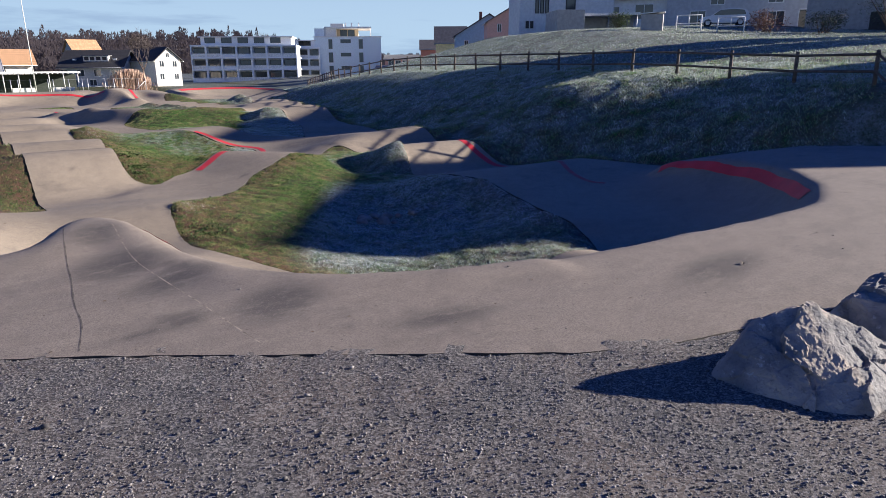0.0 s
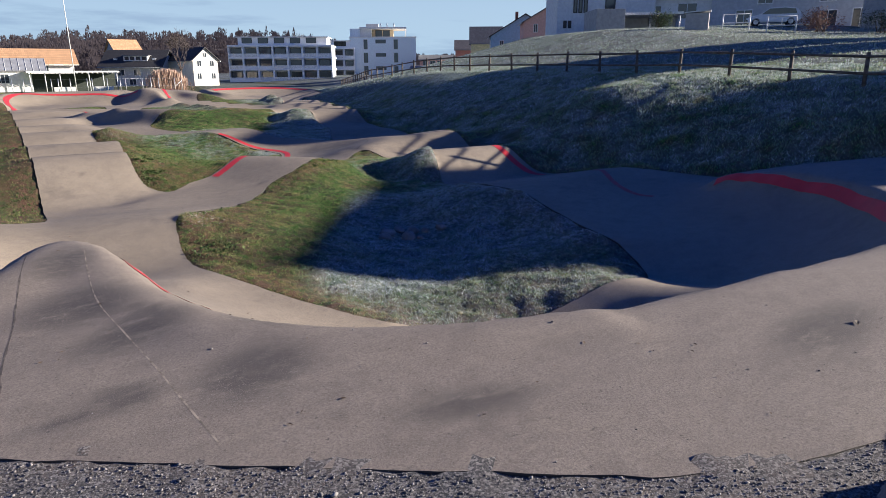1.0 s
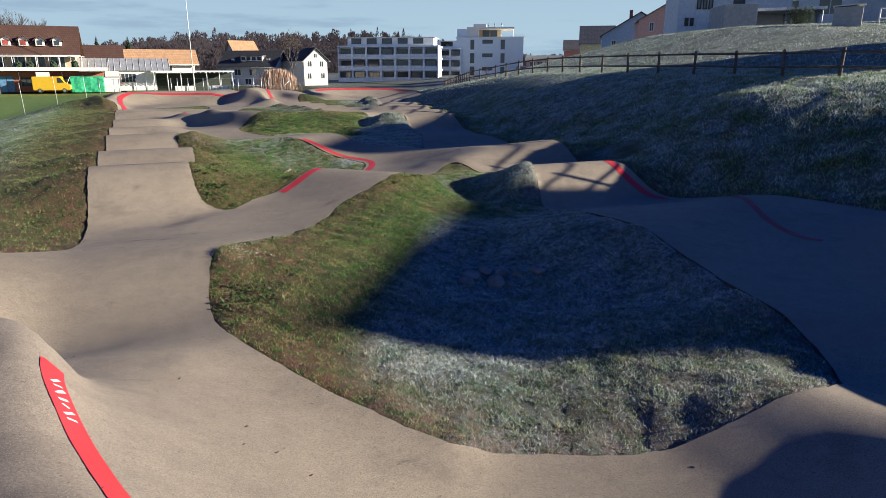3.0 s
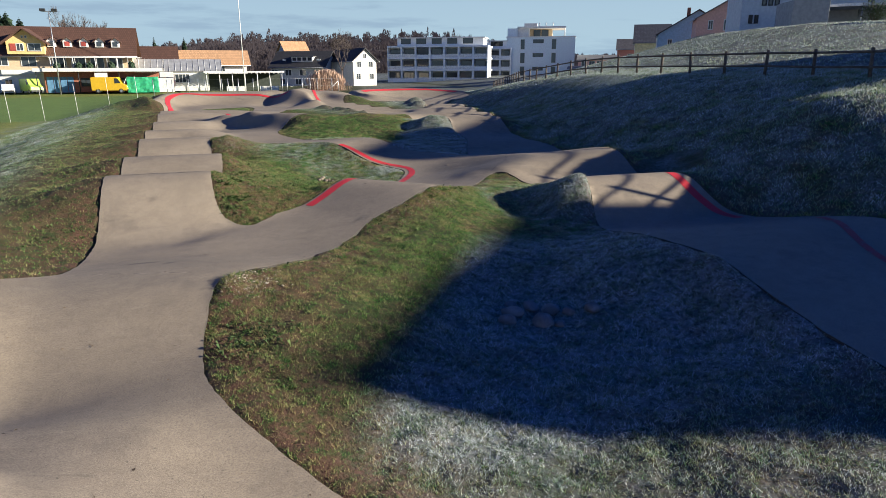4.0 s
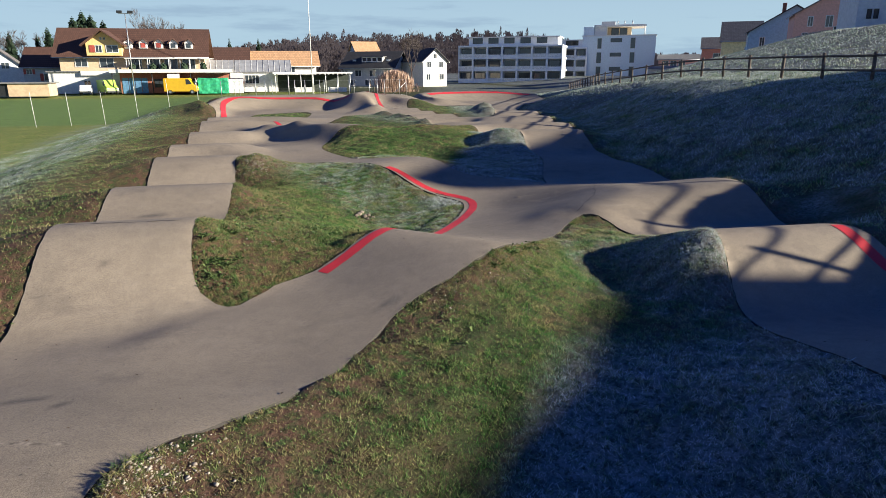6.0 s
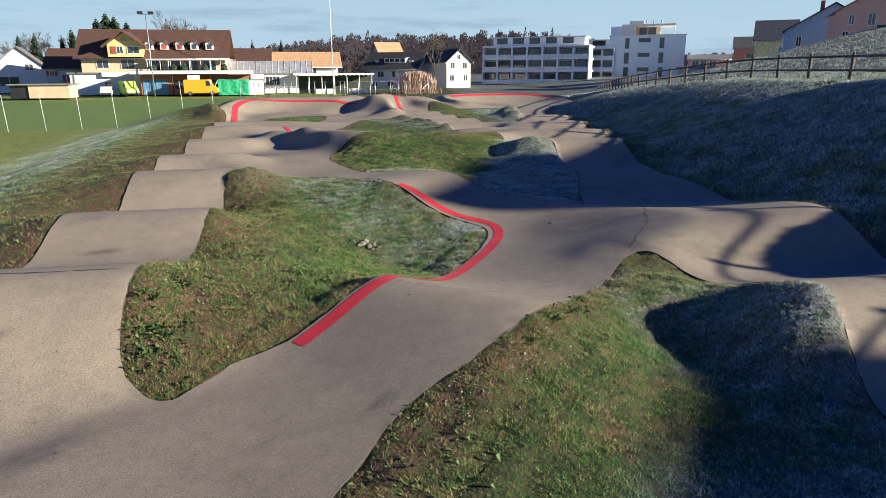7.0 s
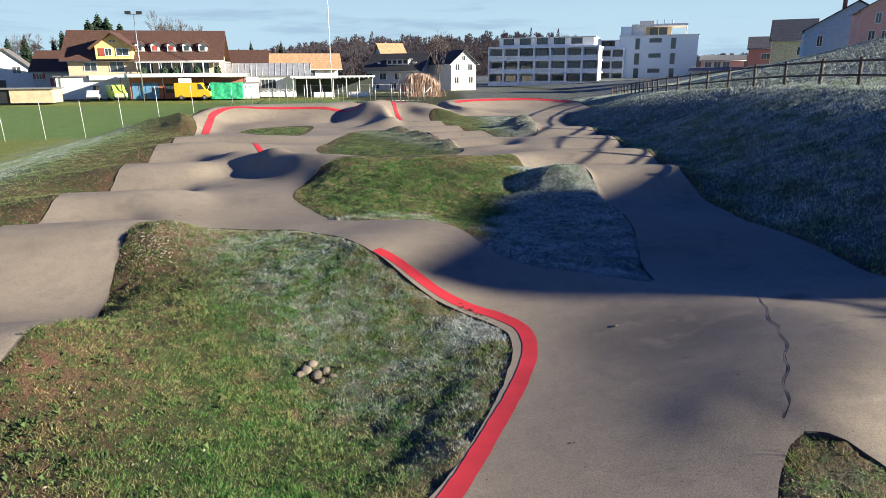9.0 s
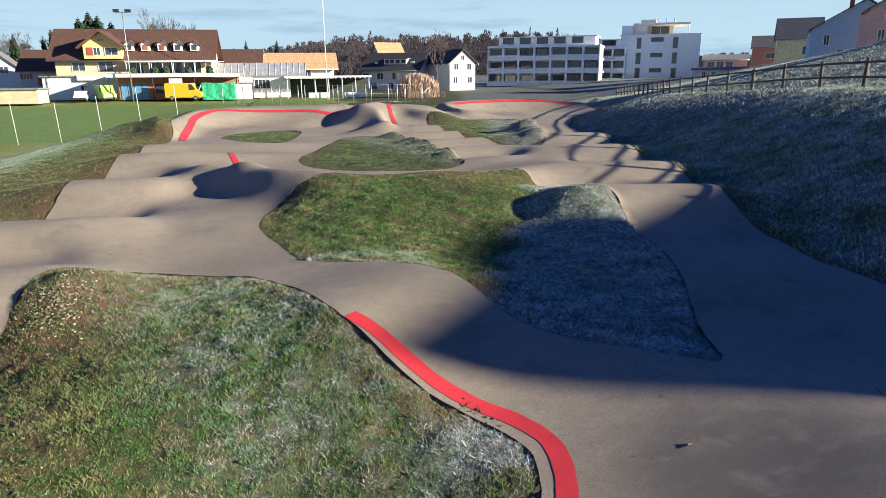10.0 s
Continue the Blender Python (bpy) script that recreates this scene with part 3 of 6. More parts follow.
# Turf that stands proud of the slab right up to its edge, beside the crests of the rollers: x, y, height, radius.
BERMS = [(10.72, 22.15, .055, .45), (6.05, 38.25, .24, .6), (4.95, 38.7, -.18, .75), (5.2, 36.9, .06, .7), (6.4, 36.5, .12, .8), (12.4, 64.6, .34, .9), (11.9, 62.9, .40, 1.0), (11.2, 61.2, .28, 1.1), (10.2, 59.5, .15, 1.1), (10.9, 64.9, -.26, .9), (10.1, 63.3, -.36, .9), (9.2, 61.5, -.30, .9), (8.4, 59.9, -.14, .9), (8.0, 36.4, .10, .9), (10.6, 36.0, .10, 1.2)]
LIPS = [(12.7, 42.3, .20, .55), (12.55, 44.9, .22, .55), (12.2, 47.5, .22, .55), (11.6, 50.2, .14, .5), (18.95, 52.0, .70, 1.0), (18.2, 49.3, .50, .8), (17.4, 46.4, .30, .6), (20.0, 54.8, .45, 1.1), (11.7, 18.2, .44, .74), (11.0, 12.6, .10, .6), (13.6, 32.7, .12, .8), (13.6, 31.2, .20, .8), (3.75, 29.1, .11, .5), (3.45, 14.0, .10, .4), (13.25, 36.3, .08, .6)]


def open_ground(x, y):
    """Hill on the right, embankment and playing field on the left, level ground behind."""
    xr = np.interp(y, *np.array(RIGHT_EDGE).T)
    xf = np.maximum(np.interp(y, [p[1] for p in FENCE], [p[0] for p in FENCE]), xr + 3)
    brow = np.interp(y, [-20, 10, 18, 25, 31, 39, 42, 46, 51.5, 60, 69, 83, 105], [1.4, 1.54, 1.79, 1.87, 1.91, 1.91, 1.84, 1.65, 1.40, 1.05, .70, .1, -.9])
    top = np.interp(y, [-60, 5, 14, 19.5, 24, 29, 34, 39, 53, 60, 68, 75, 83, 90, 100, 117, 132, 160], [3.1, 3.1, 3.3, 3.5, 3.8, 4.15, 4.7, 5.1, 5.15, 5.0, 4.8, 4.55, 4.2, 3.8, 3.2, 2.4, 1.7, .8])
    reach = np.interp(y, [24, 34, 40, 53, 66, 80], [17, 16, 16, 17, 21, 24])
    foot = np.interp(y, [5, 9, 14, 60, 80], [-.1, -.35, -.85, -.5, -.9])
    a = np.clip((x - xr) / (xf - xr), 0, 1)
    c = np.clip((x - xf) / reach, 0, 1)
    round_brow = smooth(y, 9, 17)
    bent = 1.24 * a - .46 * .5 * ((a - .6) + np.sqrt((a - .6) ** 2 + .02)) * (a / (a + .05))
    hill = foot + (brow - foot) * (a**0.92 * (1 - round_brow) + np.minimum(bent, 1.02) * round_brow) + (top - brow) * c * (1 + np.interp(y, [16, 28], [.35, -.05]) * (1 - c))
    hill = hill + .05 * np.clip(x - xf - reach, 0, 26) * (1 - smooth(y, 52, 66))
    hill = np.where(y > 90, hill + (-1.0 - hill) * smooth(y, 90, 150) * (1 - smooth(x, 42, 60)), hill)
    field = np.interp(y, [0, 12, 30, 70, 112, 140], [-.1, -.3, -1.6, -1.9, -1.3, -1.0])
    bank = np.interp(y, [0, 10, 18, 60, 72, 95], [0, -.1, -.45, -.35, -.9, -1.2])
    width = np.interp(y, [10, 30, 60], [5, 8, 10.5])
    left = bank + (field - bank) * smooth(1.4 - x, .28 * width, width)
    flat = np.where(x < 1.4, left, np.where(x > xr, hill, -1.1))
    return flat, xr, xf


def relief(x, y):
    """Height of the finished surface, before the slab's own thickness."""
    num, den = np.zeros(x.shape), np.zeros(x.shape)
    for lane_no, line in enumerate(LANES):
        lo, hi = line[:, :2].min(0) - 7, line[:, :2].max(0) + 7
        near = np.nonzero((x > lo[0]) & (x < hi[0]) & (y > lo[1]) & (y < hi[1]))[0]
        if not len(near):
            continue
        way = np.gradient(line[:, :2], axis=0)
        pace = np.linalg.norm(way, axis=1)[:, None]
        way /= pace
        grade = np.gradient(line, axis=0) / pace
        for chunk in np.array_split(near, max(1, len(near) // 6000)):
            dx, dy = x[chunk, None] - line[None, :, 0], y[chunk, None] - line[None, :, 1]
            k = (dx * dx + dy * dy).argmin(1)
            pick = np.arange(len(chunk))
            dx, dy = dx[pick, k], dy[pick, k]
            on = np.clip(dx * way[k, 0] + dy * way[k, 1], -.2, .2)
            here = line[k] + (grade[k]) * on[:, None]
            q = np.clip((dx * way[k, 1] - dy * way[k, 0]) / line[k, 4], -1.1, 1.1)
            u = (q + 1) / 2
            bank = np.sign(u) * np.abs(u) ** (2.0 + .75 * smooth(here[:, 0], 4.0, 6.5) + .45 * smooth(here[:, 0], 9.5, 12.0) - .5 * np.exp(-((here[:, 0] - 8.6) / .7) ** 2) if lane_no == 2 else 1.35)
            z = here[:, 2] + (here[:, 3] - here[:, 2]) * np.where(here[:, 3] >= here[:, 2], bank, u)
            w = 1 / (0.04 + (np.hypot(dx, dy) / line[k, 4]) ** 4)
            num[chunk] += w * z
            den[chunk] += w
    # banked turns at the far end
    for cx, cy, r0, r1, rim in ((6.0, 57.3, 4.5, 6.9, .45), (24.5, 66.5, 3.3, 6.4, .45)):
        r = np.hypot((x - cx) * np.where((x < cx) & (cx < 10), 1.25, 1), y - cy)
        w = (20 if cx > 10 else 6) * smooth(r, r0 - 2.5, r0) * (1 - smooth(r, r1, r1 + 2.5)) * smooth(y, cy - 4, cy + 1.5) * (1 - smooth(x, cx + 4.8, cx + 6.6) * (cx < 10))
        if cx > 10:
            w, rim = w * smooth(x, 17.4, 19.8), .38 - .22 * smooth(x, 26.5, 30)
        num += w * (-.5 + (rim + .5) * np.clip((r - r0) / (r1 - r0), 0, 1) ** 1.5)
        den += w
    w = 25 * np.exp(-(((x - 13.7) / 2.0) ** 2 + ((y - 65.3) / 2.4) ** 2))
    num, den = num + w * .48, den + w
    p = polygon_distance(x, y, PLATEAU) - .18
    w = 90 * smooth(p, -.22, .16)
    fall = np.interp(y, [6.5, 8.2, 9.6, 11, 12.5], [0, .06, .3, .7, .95]) * smooth(x, 10.2, 12.8) - .06 * np.exp(-((p - .15) / .35) ** 2) * (x < 5)
    num, den = num + w * (.02 - fall + .15 * np.exp(-((x - 1.2) ** 2 + (y - 8.9) ** 2) / 1.4)), den + w
    rest = .004 + 1.2 * smooth(y, 60.5, 63.5) * smooth(x, 10.5, 12)
    z = (num - .45 * rest) / (den + rest)
    z = np.where(den < 1e-6, -.5, z)
    for bx, by, h, r in BERMS:
        z = z + h * np.exp(-((x - bx) ** 2 + (y - by) ** 2) / r**2)
    flat, xr, xf = open_ground(x, y)
    hold = 1 - smooth(p, -2.0, .5)
    z = z + (flat - z) * smooth(x - xr, -.3, 2.2) * hold
    z = z + (flat - z) * smooth(1.4 - x, -.1, 2.4) * hold
    z = z + (flat - z) * smooth(y, 75.5, 84)
    return z


def spans(*runs):
    """Grid lines: (from, to, step) in turn."""
    return np.unique(np.concatenate([np.arange(a, b, s) for a, b, s in runs]).round(4))


GX = spans((-1500, -200, 130), (-200, -60, 14), (-60, -12, 3), (-12, -2, .5), (-2, 18.5, .125), (18.5, 34, .4), (34, 80, 2), (80, 200, 12), (200, 1600, 140))
GY = spans((-800, -60, 74), (-60, -8, 4), (-8, 0, .5), (0, 34, .125), (34, 52, .22), (52, 80, .4), (80, 130, 2.5), (130, 300, 17), (300, 2400, 210))
MX, MY = np.meshgrid(GX, GY, indexing="ij")
FX, FY = MX.ravel(), MY.ravel()
SURFACE = relief(FX, FY)
INTO = paved(FX, FY)


def settle(z):
    """Lets the turf hang smoothly between the slab's edges, then adds its hollows and mounds."""
    z, s = z.reshape(MX.shape).copy(), INTO.reshape(MX.shape)
    i0, i1 = np.searchsorted(GX, (-1.9, 18.4))
    j0, j1 = np.searchsorted(GY, (2.0, 66.0))
    part_z, loose = z[i0:i1, j0:j1], s[i0:i1, j0:j1] < -.1
    loose[[0, -1]] = False
    loose[:, [0, -1]] = False
    loose &= (MX[i0:i1, j0:j1] > 3) & (MX[i0:i1, j0:j1] < 14.5)
    for _ in range(260):
        mean = (part_z[:-2, 1:-1] + part_z[2:, 1:-1] + part_z[1:-1, :-2] + part_z[1:-1, 2:]) / 4
        part_z[1:-1, 1:-1][loose[1:-1, 1:-1]] = mean[loose[1:-1, 1:-1]]
    fine = z[i0:i1, j0:j1]
    far = fine[:, np.searchsorted(GY[j0:j1], 33.5):]
    for _ in range(4):
        far[1:-1, 1:-1] = .5 * far[1:-1, 1:-1] + .125 * (far[:-2, 1:-1] + far[2:, 1:-1] + far[1:-1, :-2] + far[1:-1, 2:])
    for _ in range(3):
        fine[1:-1, 1:-1] = .5 * fine[1:-1, 1:-1] + .125 * (fine[:-2, 1:-1] + fine[2:, 1:-1] + fine[1:-1, :-2] + fine[1:-1, 2:])
    z = z.ravel()
    off = smooth(-INTO, 0, .7)
    for mx, my, h, r in MOUNDS:
        z += off * h * np.exp(-((FX - mx) ** 2 + (FY - my) ** 2) / r**2)
    off = smooth(-INTO, -.02, .12)
    for mx, my, h, r in LIPS:
        z += off * h * np.exp(-((FX - mx) ** 2 + (FY - my) ** 2) / r**2)
    return z


SURFACE = settle(SURFACE)
GRAVELLY = smooth(polygon_distance(FX, FY, PLATEAU), -.2, .2) * (INTO < 0)


def ripple(x, y, size, amp):
    """Cheap smooth unevenness."""
    a = np.sin(x * 6.1 / size + 1.7 * np.sin(y * 2.3 / size)) * np.sin(y * 5.3 / size + 1.3 * np.sin(x * 3.1 / size + 2))
    return amp * (a + .5 * np.sin(x * 13.7 / size + 2.1 * np.sin(y * 9.1 / size)))


TURFZ = SURFACE + np.where(GRAVELLY > .5, ripple(FX, FY, .7, .006), ripple(FX, FY, 1.1, .022) + ripple(FX, FY, .45, .010)) * (np.hypot(FX - 8, FY - 25) < 60)
on_flat = polygon_distance(FX, FY, PLATEAU) > .3
TURFZ -= np.where(on_flat, .008 + .22 * smooth(INTO, .12, .42), .022 + .22 * smooth(INTO, .0, .30))


def sample(table, x, y):
    """Bilinear reading of a table on the ground grid."""
    i = np.clip(np.searchsorted(GX, x) - 1, 0, len(GX) - 2)
    j = np.clip(np.searchsorted(GY, y) - 1, 0, len(GY) - 2)
    u, v = (x - GX[i]) / (GX[i + 1] - GX[i]), (y - GY[j]) / (GY[j + 1] - GY[j])
    t = table.reshape(MX.shape)
    return t[i, j] * (1 - u) * (1 - v) + t[i + 1, j] * u * (1 - v) + t[i, j + 1] * (1 - u) * v + t[i + 1, j + 1] * u * v


def ground_at(x, y):
    return float(sample(TURFZ, np.array([x]), np.array([y]))[0])


def frost_shade_cover(x, y):
    """Rime lies thick on the north slope and in the hollows, thin on the sunny banks. Also masks the turf's painted
    shade.
    """
    xr = np.interp(y, *np.array(RIGHT_EDGE).T)
    wavy = np.sin((x - xr) * 4.1 + 1.9 * np.sin(y * .8) + 1.1 * np.sin(y * 2.3 + x)) * np.sin(y * 1.1 + 2 * np.sin(x * 1.7))
    patchy = np.sin(x * 1.7 + 2.2 * np.sin(y * .9)) * np.sin(y * 2.1 + 1.7 * np.sin(x * 1.3)) + .7 * np.sin(x * 5.3 + 2 * np.sin(y * 3.1)) * np.sin(y * 4.7 + x)
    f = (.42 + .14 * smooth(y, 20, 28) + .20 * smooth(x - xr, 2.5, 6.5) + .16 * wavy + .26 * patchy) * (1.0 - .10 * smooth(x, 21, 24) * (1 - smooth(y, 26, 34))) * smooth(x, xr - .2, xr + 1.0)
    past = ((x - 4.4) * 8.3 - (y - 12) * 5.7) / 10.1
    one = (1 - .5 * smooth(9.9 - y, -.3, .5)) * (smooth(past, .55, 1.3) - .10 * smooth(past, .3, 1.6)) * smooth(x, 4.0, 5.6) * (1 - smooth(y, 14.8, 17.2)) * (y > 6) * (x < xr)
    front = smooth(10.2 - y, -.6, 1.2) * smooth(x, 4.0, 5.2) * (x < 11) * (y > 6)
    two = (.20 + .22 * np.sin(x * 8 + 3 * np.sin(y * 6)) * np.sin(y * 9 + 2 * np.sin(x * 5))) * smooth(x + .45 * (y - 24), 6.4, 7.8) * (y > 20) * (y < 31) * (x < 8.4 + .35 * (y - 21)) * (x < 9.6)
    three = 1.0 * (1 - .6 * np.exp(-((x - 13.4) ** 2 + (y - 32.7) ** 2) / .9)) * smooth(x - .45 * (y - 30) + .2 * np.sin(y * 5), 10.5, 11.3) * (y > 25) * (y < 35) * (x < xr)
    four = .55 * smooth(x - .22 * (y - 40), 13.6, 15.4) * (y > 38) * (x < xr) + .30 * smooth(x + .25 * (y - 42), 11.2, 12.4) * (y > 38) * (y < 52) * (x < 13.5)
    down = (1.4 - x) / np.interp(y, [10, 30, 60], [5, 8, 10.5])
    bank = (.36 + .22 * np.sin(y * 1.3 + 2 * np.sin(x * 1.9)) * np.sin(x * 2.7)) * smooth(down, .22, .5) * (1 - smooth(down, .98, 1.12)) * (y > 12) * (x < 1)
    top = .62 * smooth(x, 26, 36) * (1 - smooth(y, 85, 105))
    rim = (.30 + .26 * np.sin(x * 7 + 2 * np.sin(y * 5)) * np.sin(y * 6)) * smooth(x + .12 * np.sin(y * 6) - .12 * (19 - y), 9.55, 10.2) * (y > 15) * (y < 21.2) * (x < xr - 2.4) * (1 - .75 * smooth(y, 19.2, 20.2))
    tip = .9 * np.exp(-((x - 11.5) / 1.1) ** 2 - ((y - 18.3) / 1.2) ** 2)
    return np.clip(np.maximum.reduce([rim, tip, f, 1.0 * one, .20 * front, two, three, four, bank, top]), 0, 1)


def bare_cover(x, y, into):
    """Soil and stone show along the slab's edges and on the tops of the banks."""
    edge = smooth(into, -.75, -.05)
    tops = np.exp(-((x - 3.9) ** 2 + (y - 14.6) ** 2) / .6) + np.exp(-((x - 4.5) ** 2 + (y - 29.6) ** 2) / .8) + .8 * np.exp(-((x - 4.4) ** 2 + (y - 20.4) ** 2) / 1.2) + np.exp(-((x - 12.4) ** 2 + (y - 35.2) ** 2) / .5)
    ridge = .75 * (1 - smooth(x, 4.6, 6.0)) * (y > 18) * (y < 31) * (x > 3) + .5 * np.exp(-((x - 7.8) / 1.8) ** 2 - ((y - 8.5) / .8) ** 2) + .35 * np.exp(-((x - 5.9 - .32 * (y - 15)) / .8) ** 2) * (y > 13.5) * (y < 18.8)
    west = .7 * (1 - smooth(x - .22 * np.abs(y - 12), 3.9, 5.3)) * (y > 8.6) * (y < 16) * (x > 2.9)
    scar = .9 * np.exp(-(((x - 3.98) / .32) ** 2 + ((y - 19.55) / .3) ** 2)) + .85 * np.exp(-((x - 11.2) ** 2 + (y - 34.7) ** 2) / .6) + .7 * smooth(-((x - 6.9) * .76 - (y - 17.4) * .65), -.75, -.15) * (y > 16.6) * (y < 21.3) * (x > 6) * (x < 11)
    verge = .65 * smooth(x, -2.0, -.5) * (x < 1.6) * (y > 12)
    return np.clip(.75 * edge + tops + ridge + west + scar + verge, 0, 1)


def put_attribute(me, name, values):
    a = me.attributes.new(name, "FLOAT", "POINT")
    a.data.foreach_set("value", np.asarray(values, np.float32))


def grid_ground():
    n, m = MX.shape
    idx = np.arange(n * m).reshape(n, m)
    faces = np.stack([idx[:-1, :-1], idx[1:, :-1], idx[1:, 1:], idx[:-1, 1:]], -1).reshape(-1, 4)
    me = bpy.data.meshes.new("ground")
    me.vertices.add(n * m)
    me.vertices.foreach_set("co", np.stack([FX, FY, TURFZ], 1).ravel())
    me.loops.add(faces.size)
    me.loops.foreach_set("vertex_index", faces.ravel())
    me.polygons.add(len(faces))
    me.polygons.foreach_set("loop_start", np.arange(0, faces.size, 4))
    me.polygons.foreach_set("loop_total", np.full(len(faces), 4))
    cx, cy = FX[faces].mean(1), FY[faces].mean(1)
    grav = smooth(polygon_distance(FX, FY, PLATEAU), -.2, .2)[faces].mean(1) > .4
    pitch = (cy > 69.2) & (cy < 113) & (cx < np.interp(cy, [69, 72, 76, 113], [-4, -1, 6, 16])) & (cx > -70)
    meadow = (cy > 14) & (cy < 130) & (cx < np.interp(cy, [14, 25, 45, 60, 80, 130], [-4, -5, -3.5, -2.5, 4, 16]))
    me.polygons.foreach_set("material_index", np.where(grav, 1, np.where(pitch, 2, np.where(meadow, 3, 0))))
    me.update()
    me.shade_smooth()
    for mt in (TURF, GRAVEL, PITCH, MEADOW):
        me.materials.append(mt)
    put_attribute(me, "frost", frost_shade_cover(FX, FY) * (~((FY > 69) & (FX < -2))))
    put_attribute(me, "bare", bare_cover(FX, FY, INTO) * (np.hypot(FX - 8, FY - 30) < 45))
    return tagged(new("ground", me), "frosty winter grass with gravel and playing field", "ground", kind="structure")


DAMP = (11.45, 24.4)
# Old oil and rubber marks: x, y, half length, half width, turn.
OIL = [(1.2, 7.3, .55, .45, .3), (1.55, 6.5, .6, .30, .5), (1.28, 5.35, .22, .20, .2), (.98, 5.28, .25, .08, .1), (2.1, 5.25, .45, .35, .4), (1.2, 8.5, .5, .3, 1.2), (2.6, 6.3, .4, .5, .2),
       (2.35, 15.75, .30, .07, .2), (2.75, 15.5, .12, .06, .5), (2.4, 19.3, .10, .06, .1), (2.0, 21.6, .5, .10, .15), (2.45, 22.9, .3, .09, .1), (6.3, 17.5, .25, .06, .7), (8.0, 19.6, .22, .07, .5), (3.1, 4.05, .5, .18, -.2),
       (6.2, 3.4, .8, .3, .1), (1.72, 6.85, .28, .10, 2.2), (13.6, 24.6, .5, .2, .6)]


def paved_sheet():
    """The asphalt, cut cleanly along its outline, with its broken edge below."""
    n, m = MX.shape
    z = SURFACE + ripple(FX, FY, 2.2, .0015)
    keep = (GX > -13) & (GX < 32)
    i0, i1 = np.nonzero(keep)[0][[0, -1]]
    keep = (GY > -5) & (GY < 78)
    j0, j1 = np.nonzero(keep)[0][[0, -1]]
    wobble = INTO + ripple(FX, FY, .5, .012) + ripple(FX, FY, .16, .006)
    verts, faces, index, crossing = [], [], {}, {}

    def corner(k):
        if k not in index:
            index[k] = len(verts)
            verts.append((FX[k], FY[k], z[k]))
        return index[k]

    def cut(a, b):
        key = (min(a, b), max(a, b))
        if key not in crossing:
            u = wobble[a] / (wobble[a] - wobble[b])
            crossing[key] = len(verts)
            verts.append((FX[a] + u * (FX[b] - FX[a]), FY[a] + u * (FY[b] - FY[a]), z[a] + u * (z[b] - z[a])))
        return crossing[key]

    rim = []
    for i in range(i0, i1):
        for j in range(j0, j1):
            ks = (i * m + j, (i + 1) * m + j, (i + 1) * m + j + 1, i * m + j + 1)
            on = [wobble[k] > 0 for k in ks]
            if all(on):
                faces.append([corner(k) for k in ks])
            elif any(on):
                poly, cuts = [], []
                for a, b, ina, inb in zip(ks, ks[1:] + ks[:1], on, on[1:] + on[:1]):
                    if ina:
                        poly.append(corner(a))
                    if ina != inb:
                        c = cut(a, b)
                        poly.append(c)
                        cuts.append((c, ina))
                faces.append(poly)
                if len(cuts) == 2:
                    first = next(c for c, leaving in cuts if leaving)
                    second = next(c for c, leaving in cuts if not leaving)
                    rim.append((first, second))
    lower = {}
    top_count = len(faces)
    for a, b in rim:
        for c in (a, b):
            if c not in lower:
                lower[c] = len(verts)
                x, y, h = verts[c]
                verts.append((x, y, h - .16))
        faces.append([b, a, lower[a], lower[b]])
    me = raw_mesh("asphalt", verts, faces, ASPHALT)
    me.materials.append(SLABEDGE)
    kinds = np.zeros(len(faces), np.int32)
    kinds[top_count:] = 1
    me.polygons.foreach_set("material_index", kinds)
    me.set_sharp_from_angle(angle=radians(50))
    co = np.array(verts)
    put_attribute(me, "apron", smooth(polygon_distance(co[:, 0], co[:, 1], PLATEAU), -2.6, .5))
    oil = np.zeros(len(co))
    for ox, oy, wide, deep, turn in OIL:
        u = (co[:, 0] - ox) * math.cos(turn) + (co[:, 1] - oy) * math.sin(turn)
        v = (co[:, 1] - oy) * math.cos(turn) - (co[:, 0] - ox) * math.sin(turn)
        oil = np.maximum(oil, np.exp(-((u / wide) ** 2 + (v / deep) ** 2) ** 2))
    put_attribute(me, "oil", oil)
    put_attribute(me, "damp", np.exp(-(((co[:, 0] - DAMP[0]) / 1.3) ** 2 + ((co[:, 1] - DAMP[1]) / .9) ** 2) ** 2))
    return tagged(new("pump_track", me), "grey worn asphalt pump track with rollers and banked turns", "pump track", kind="structure")


def stripe(name, points, width, mat, parent, lift=.007, closed=False, label="", frayed=0.0):
    """A painted line or crack that follows the asphalt."""
    line = catmull(points, .06)
    way = np.gradient(line, axis=0)
    way /= np.linalg.norm(way, axis=1)[:, None] + 1e-9
    side = np.stack([way[:, 1], -way[:, 0]], 1)
    cols = 5
    wide = width * (1 + frayed * np.sin(np.arange(len(line)) * .9) * np.sin(np.arange(len(line)) * .37))
    verts = []
    for c in range(cols):
        p = line + side * ((c / (cols - 1) - .5) * wide)[:, None]
        verts.append(np.column_stack([p, sample(SURFACE + ripple(FX, FY, 2.2, .0015), p[:, 0], p[:, 1]) + lift]))
    n = len(line)
    verts = np.concatenate(verts)
    faces = [(c * n + k, (c + 1) * n + k, (c + 1) * n + k + 1, c * n + k + 1) for c in range(cols - 1) for k in range(n - 1)]
    me = raw_mesh(name, verts.tolist(), faces, mat)
    me.flip_normals()
    ob = new(name, me)
    ob.parent = parent
    return tagged(ob, label)


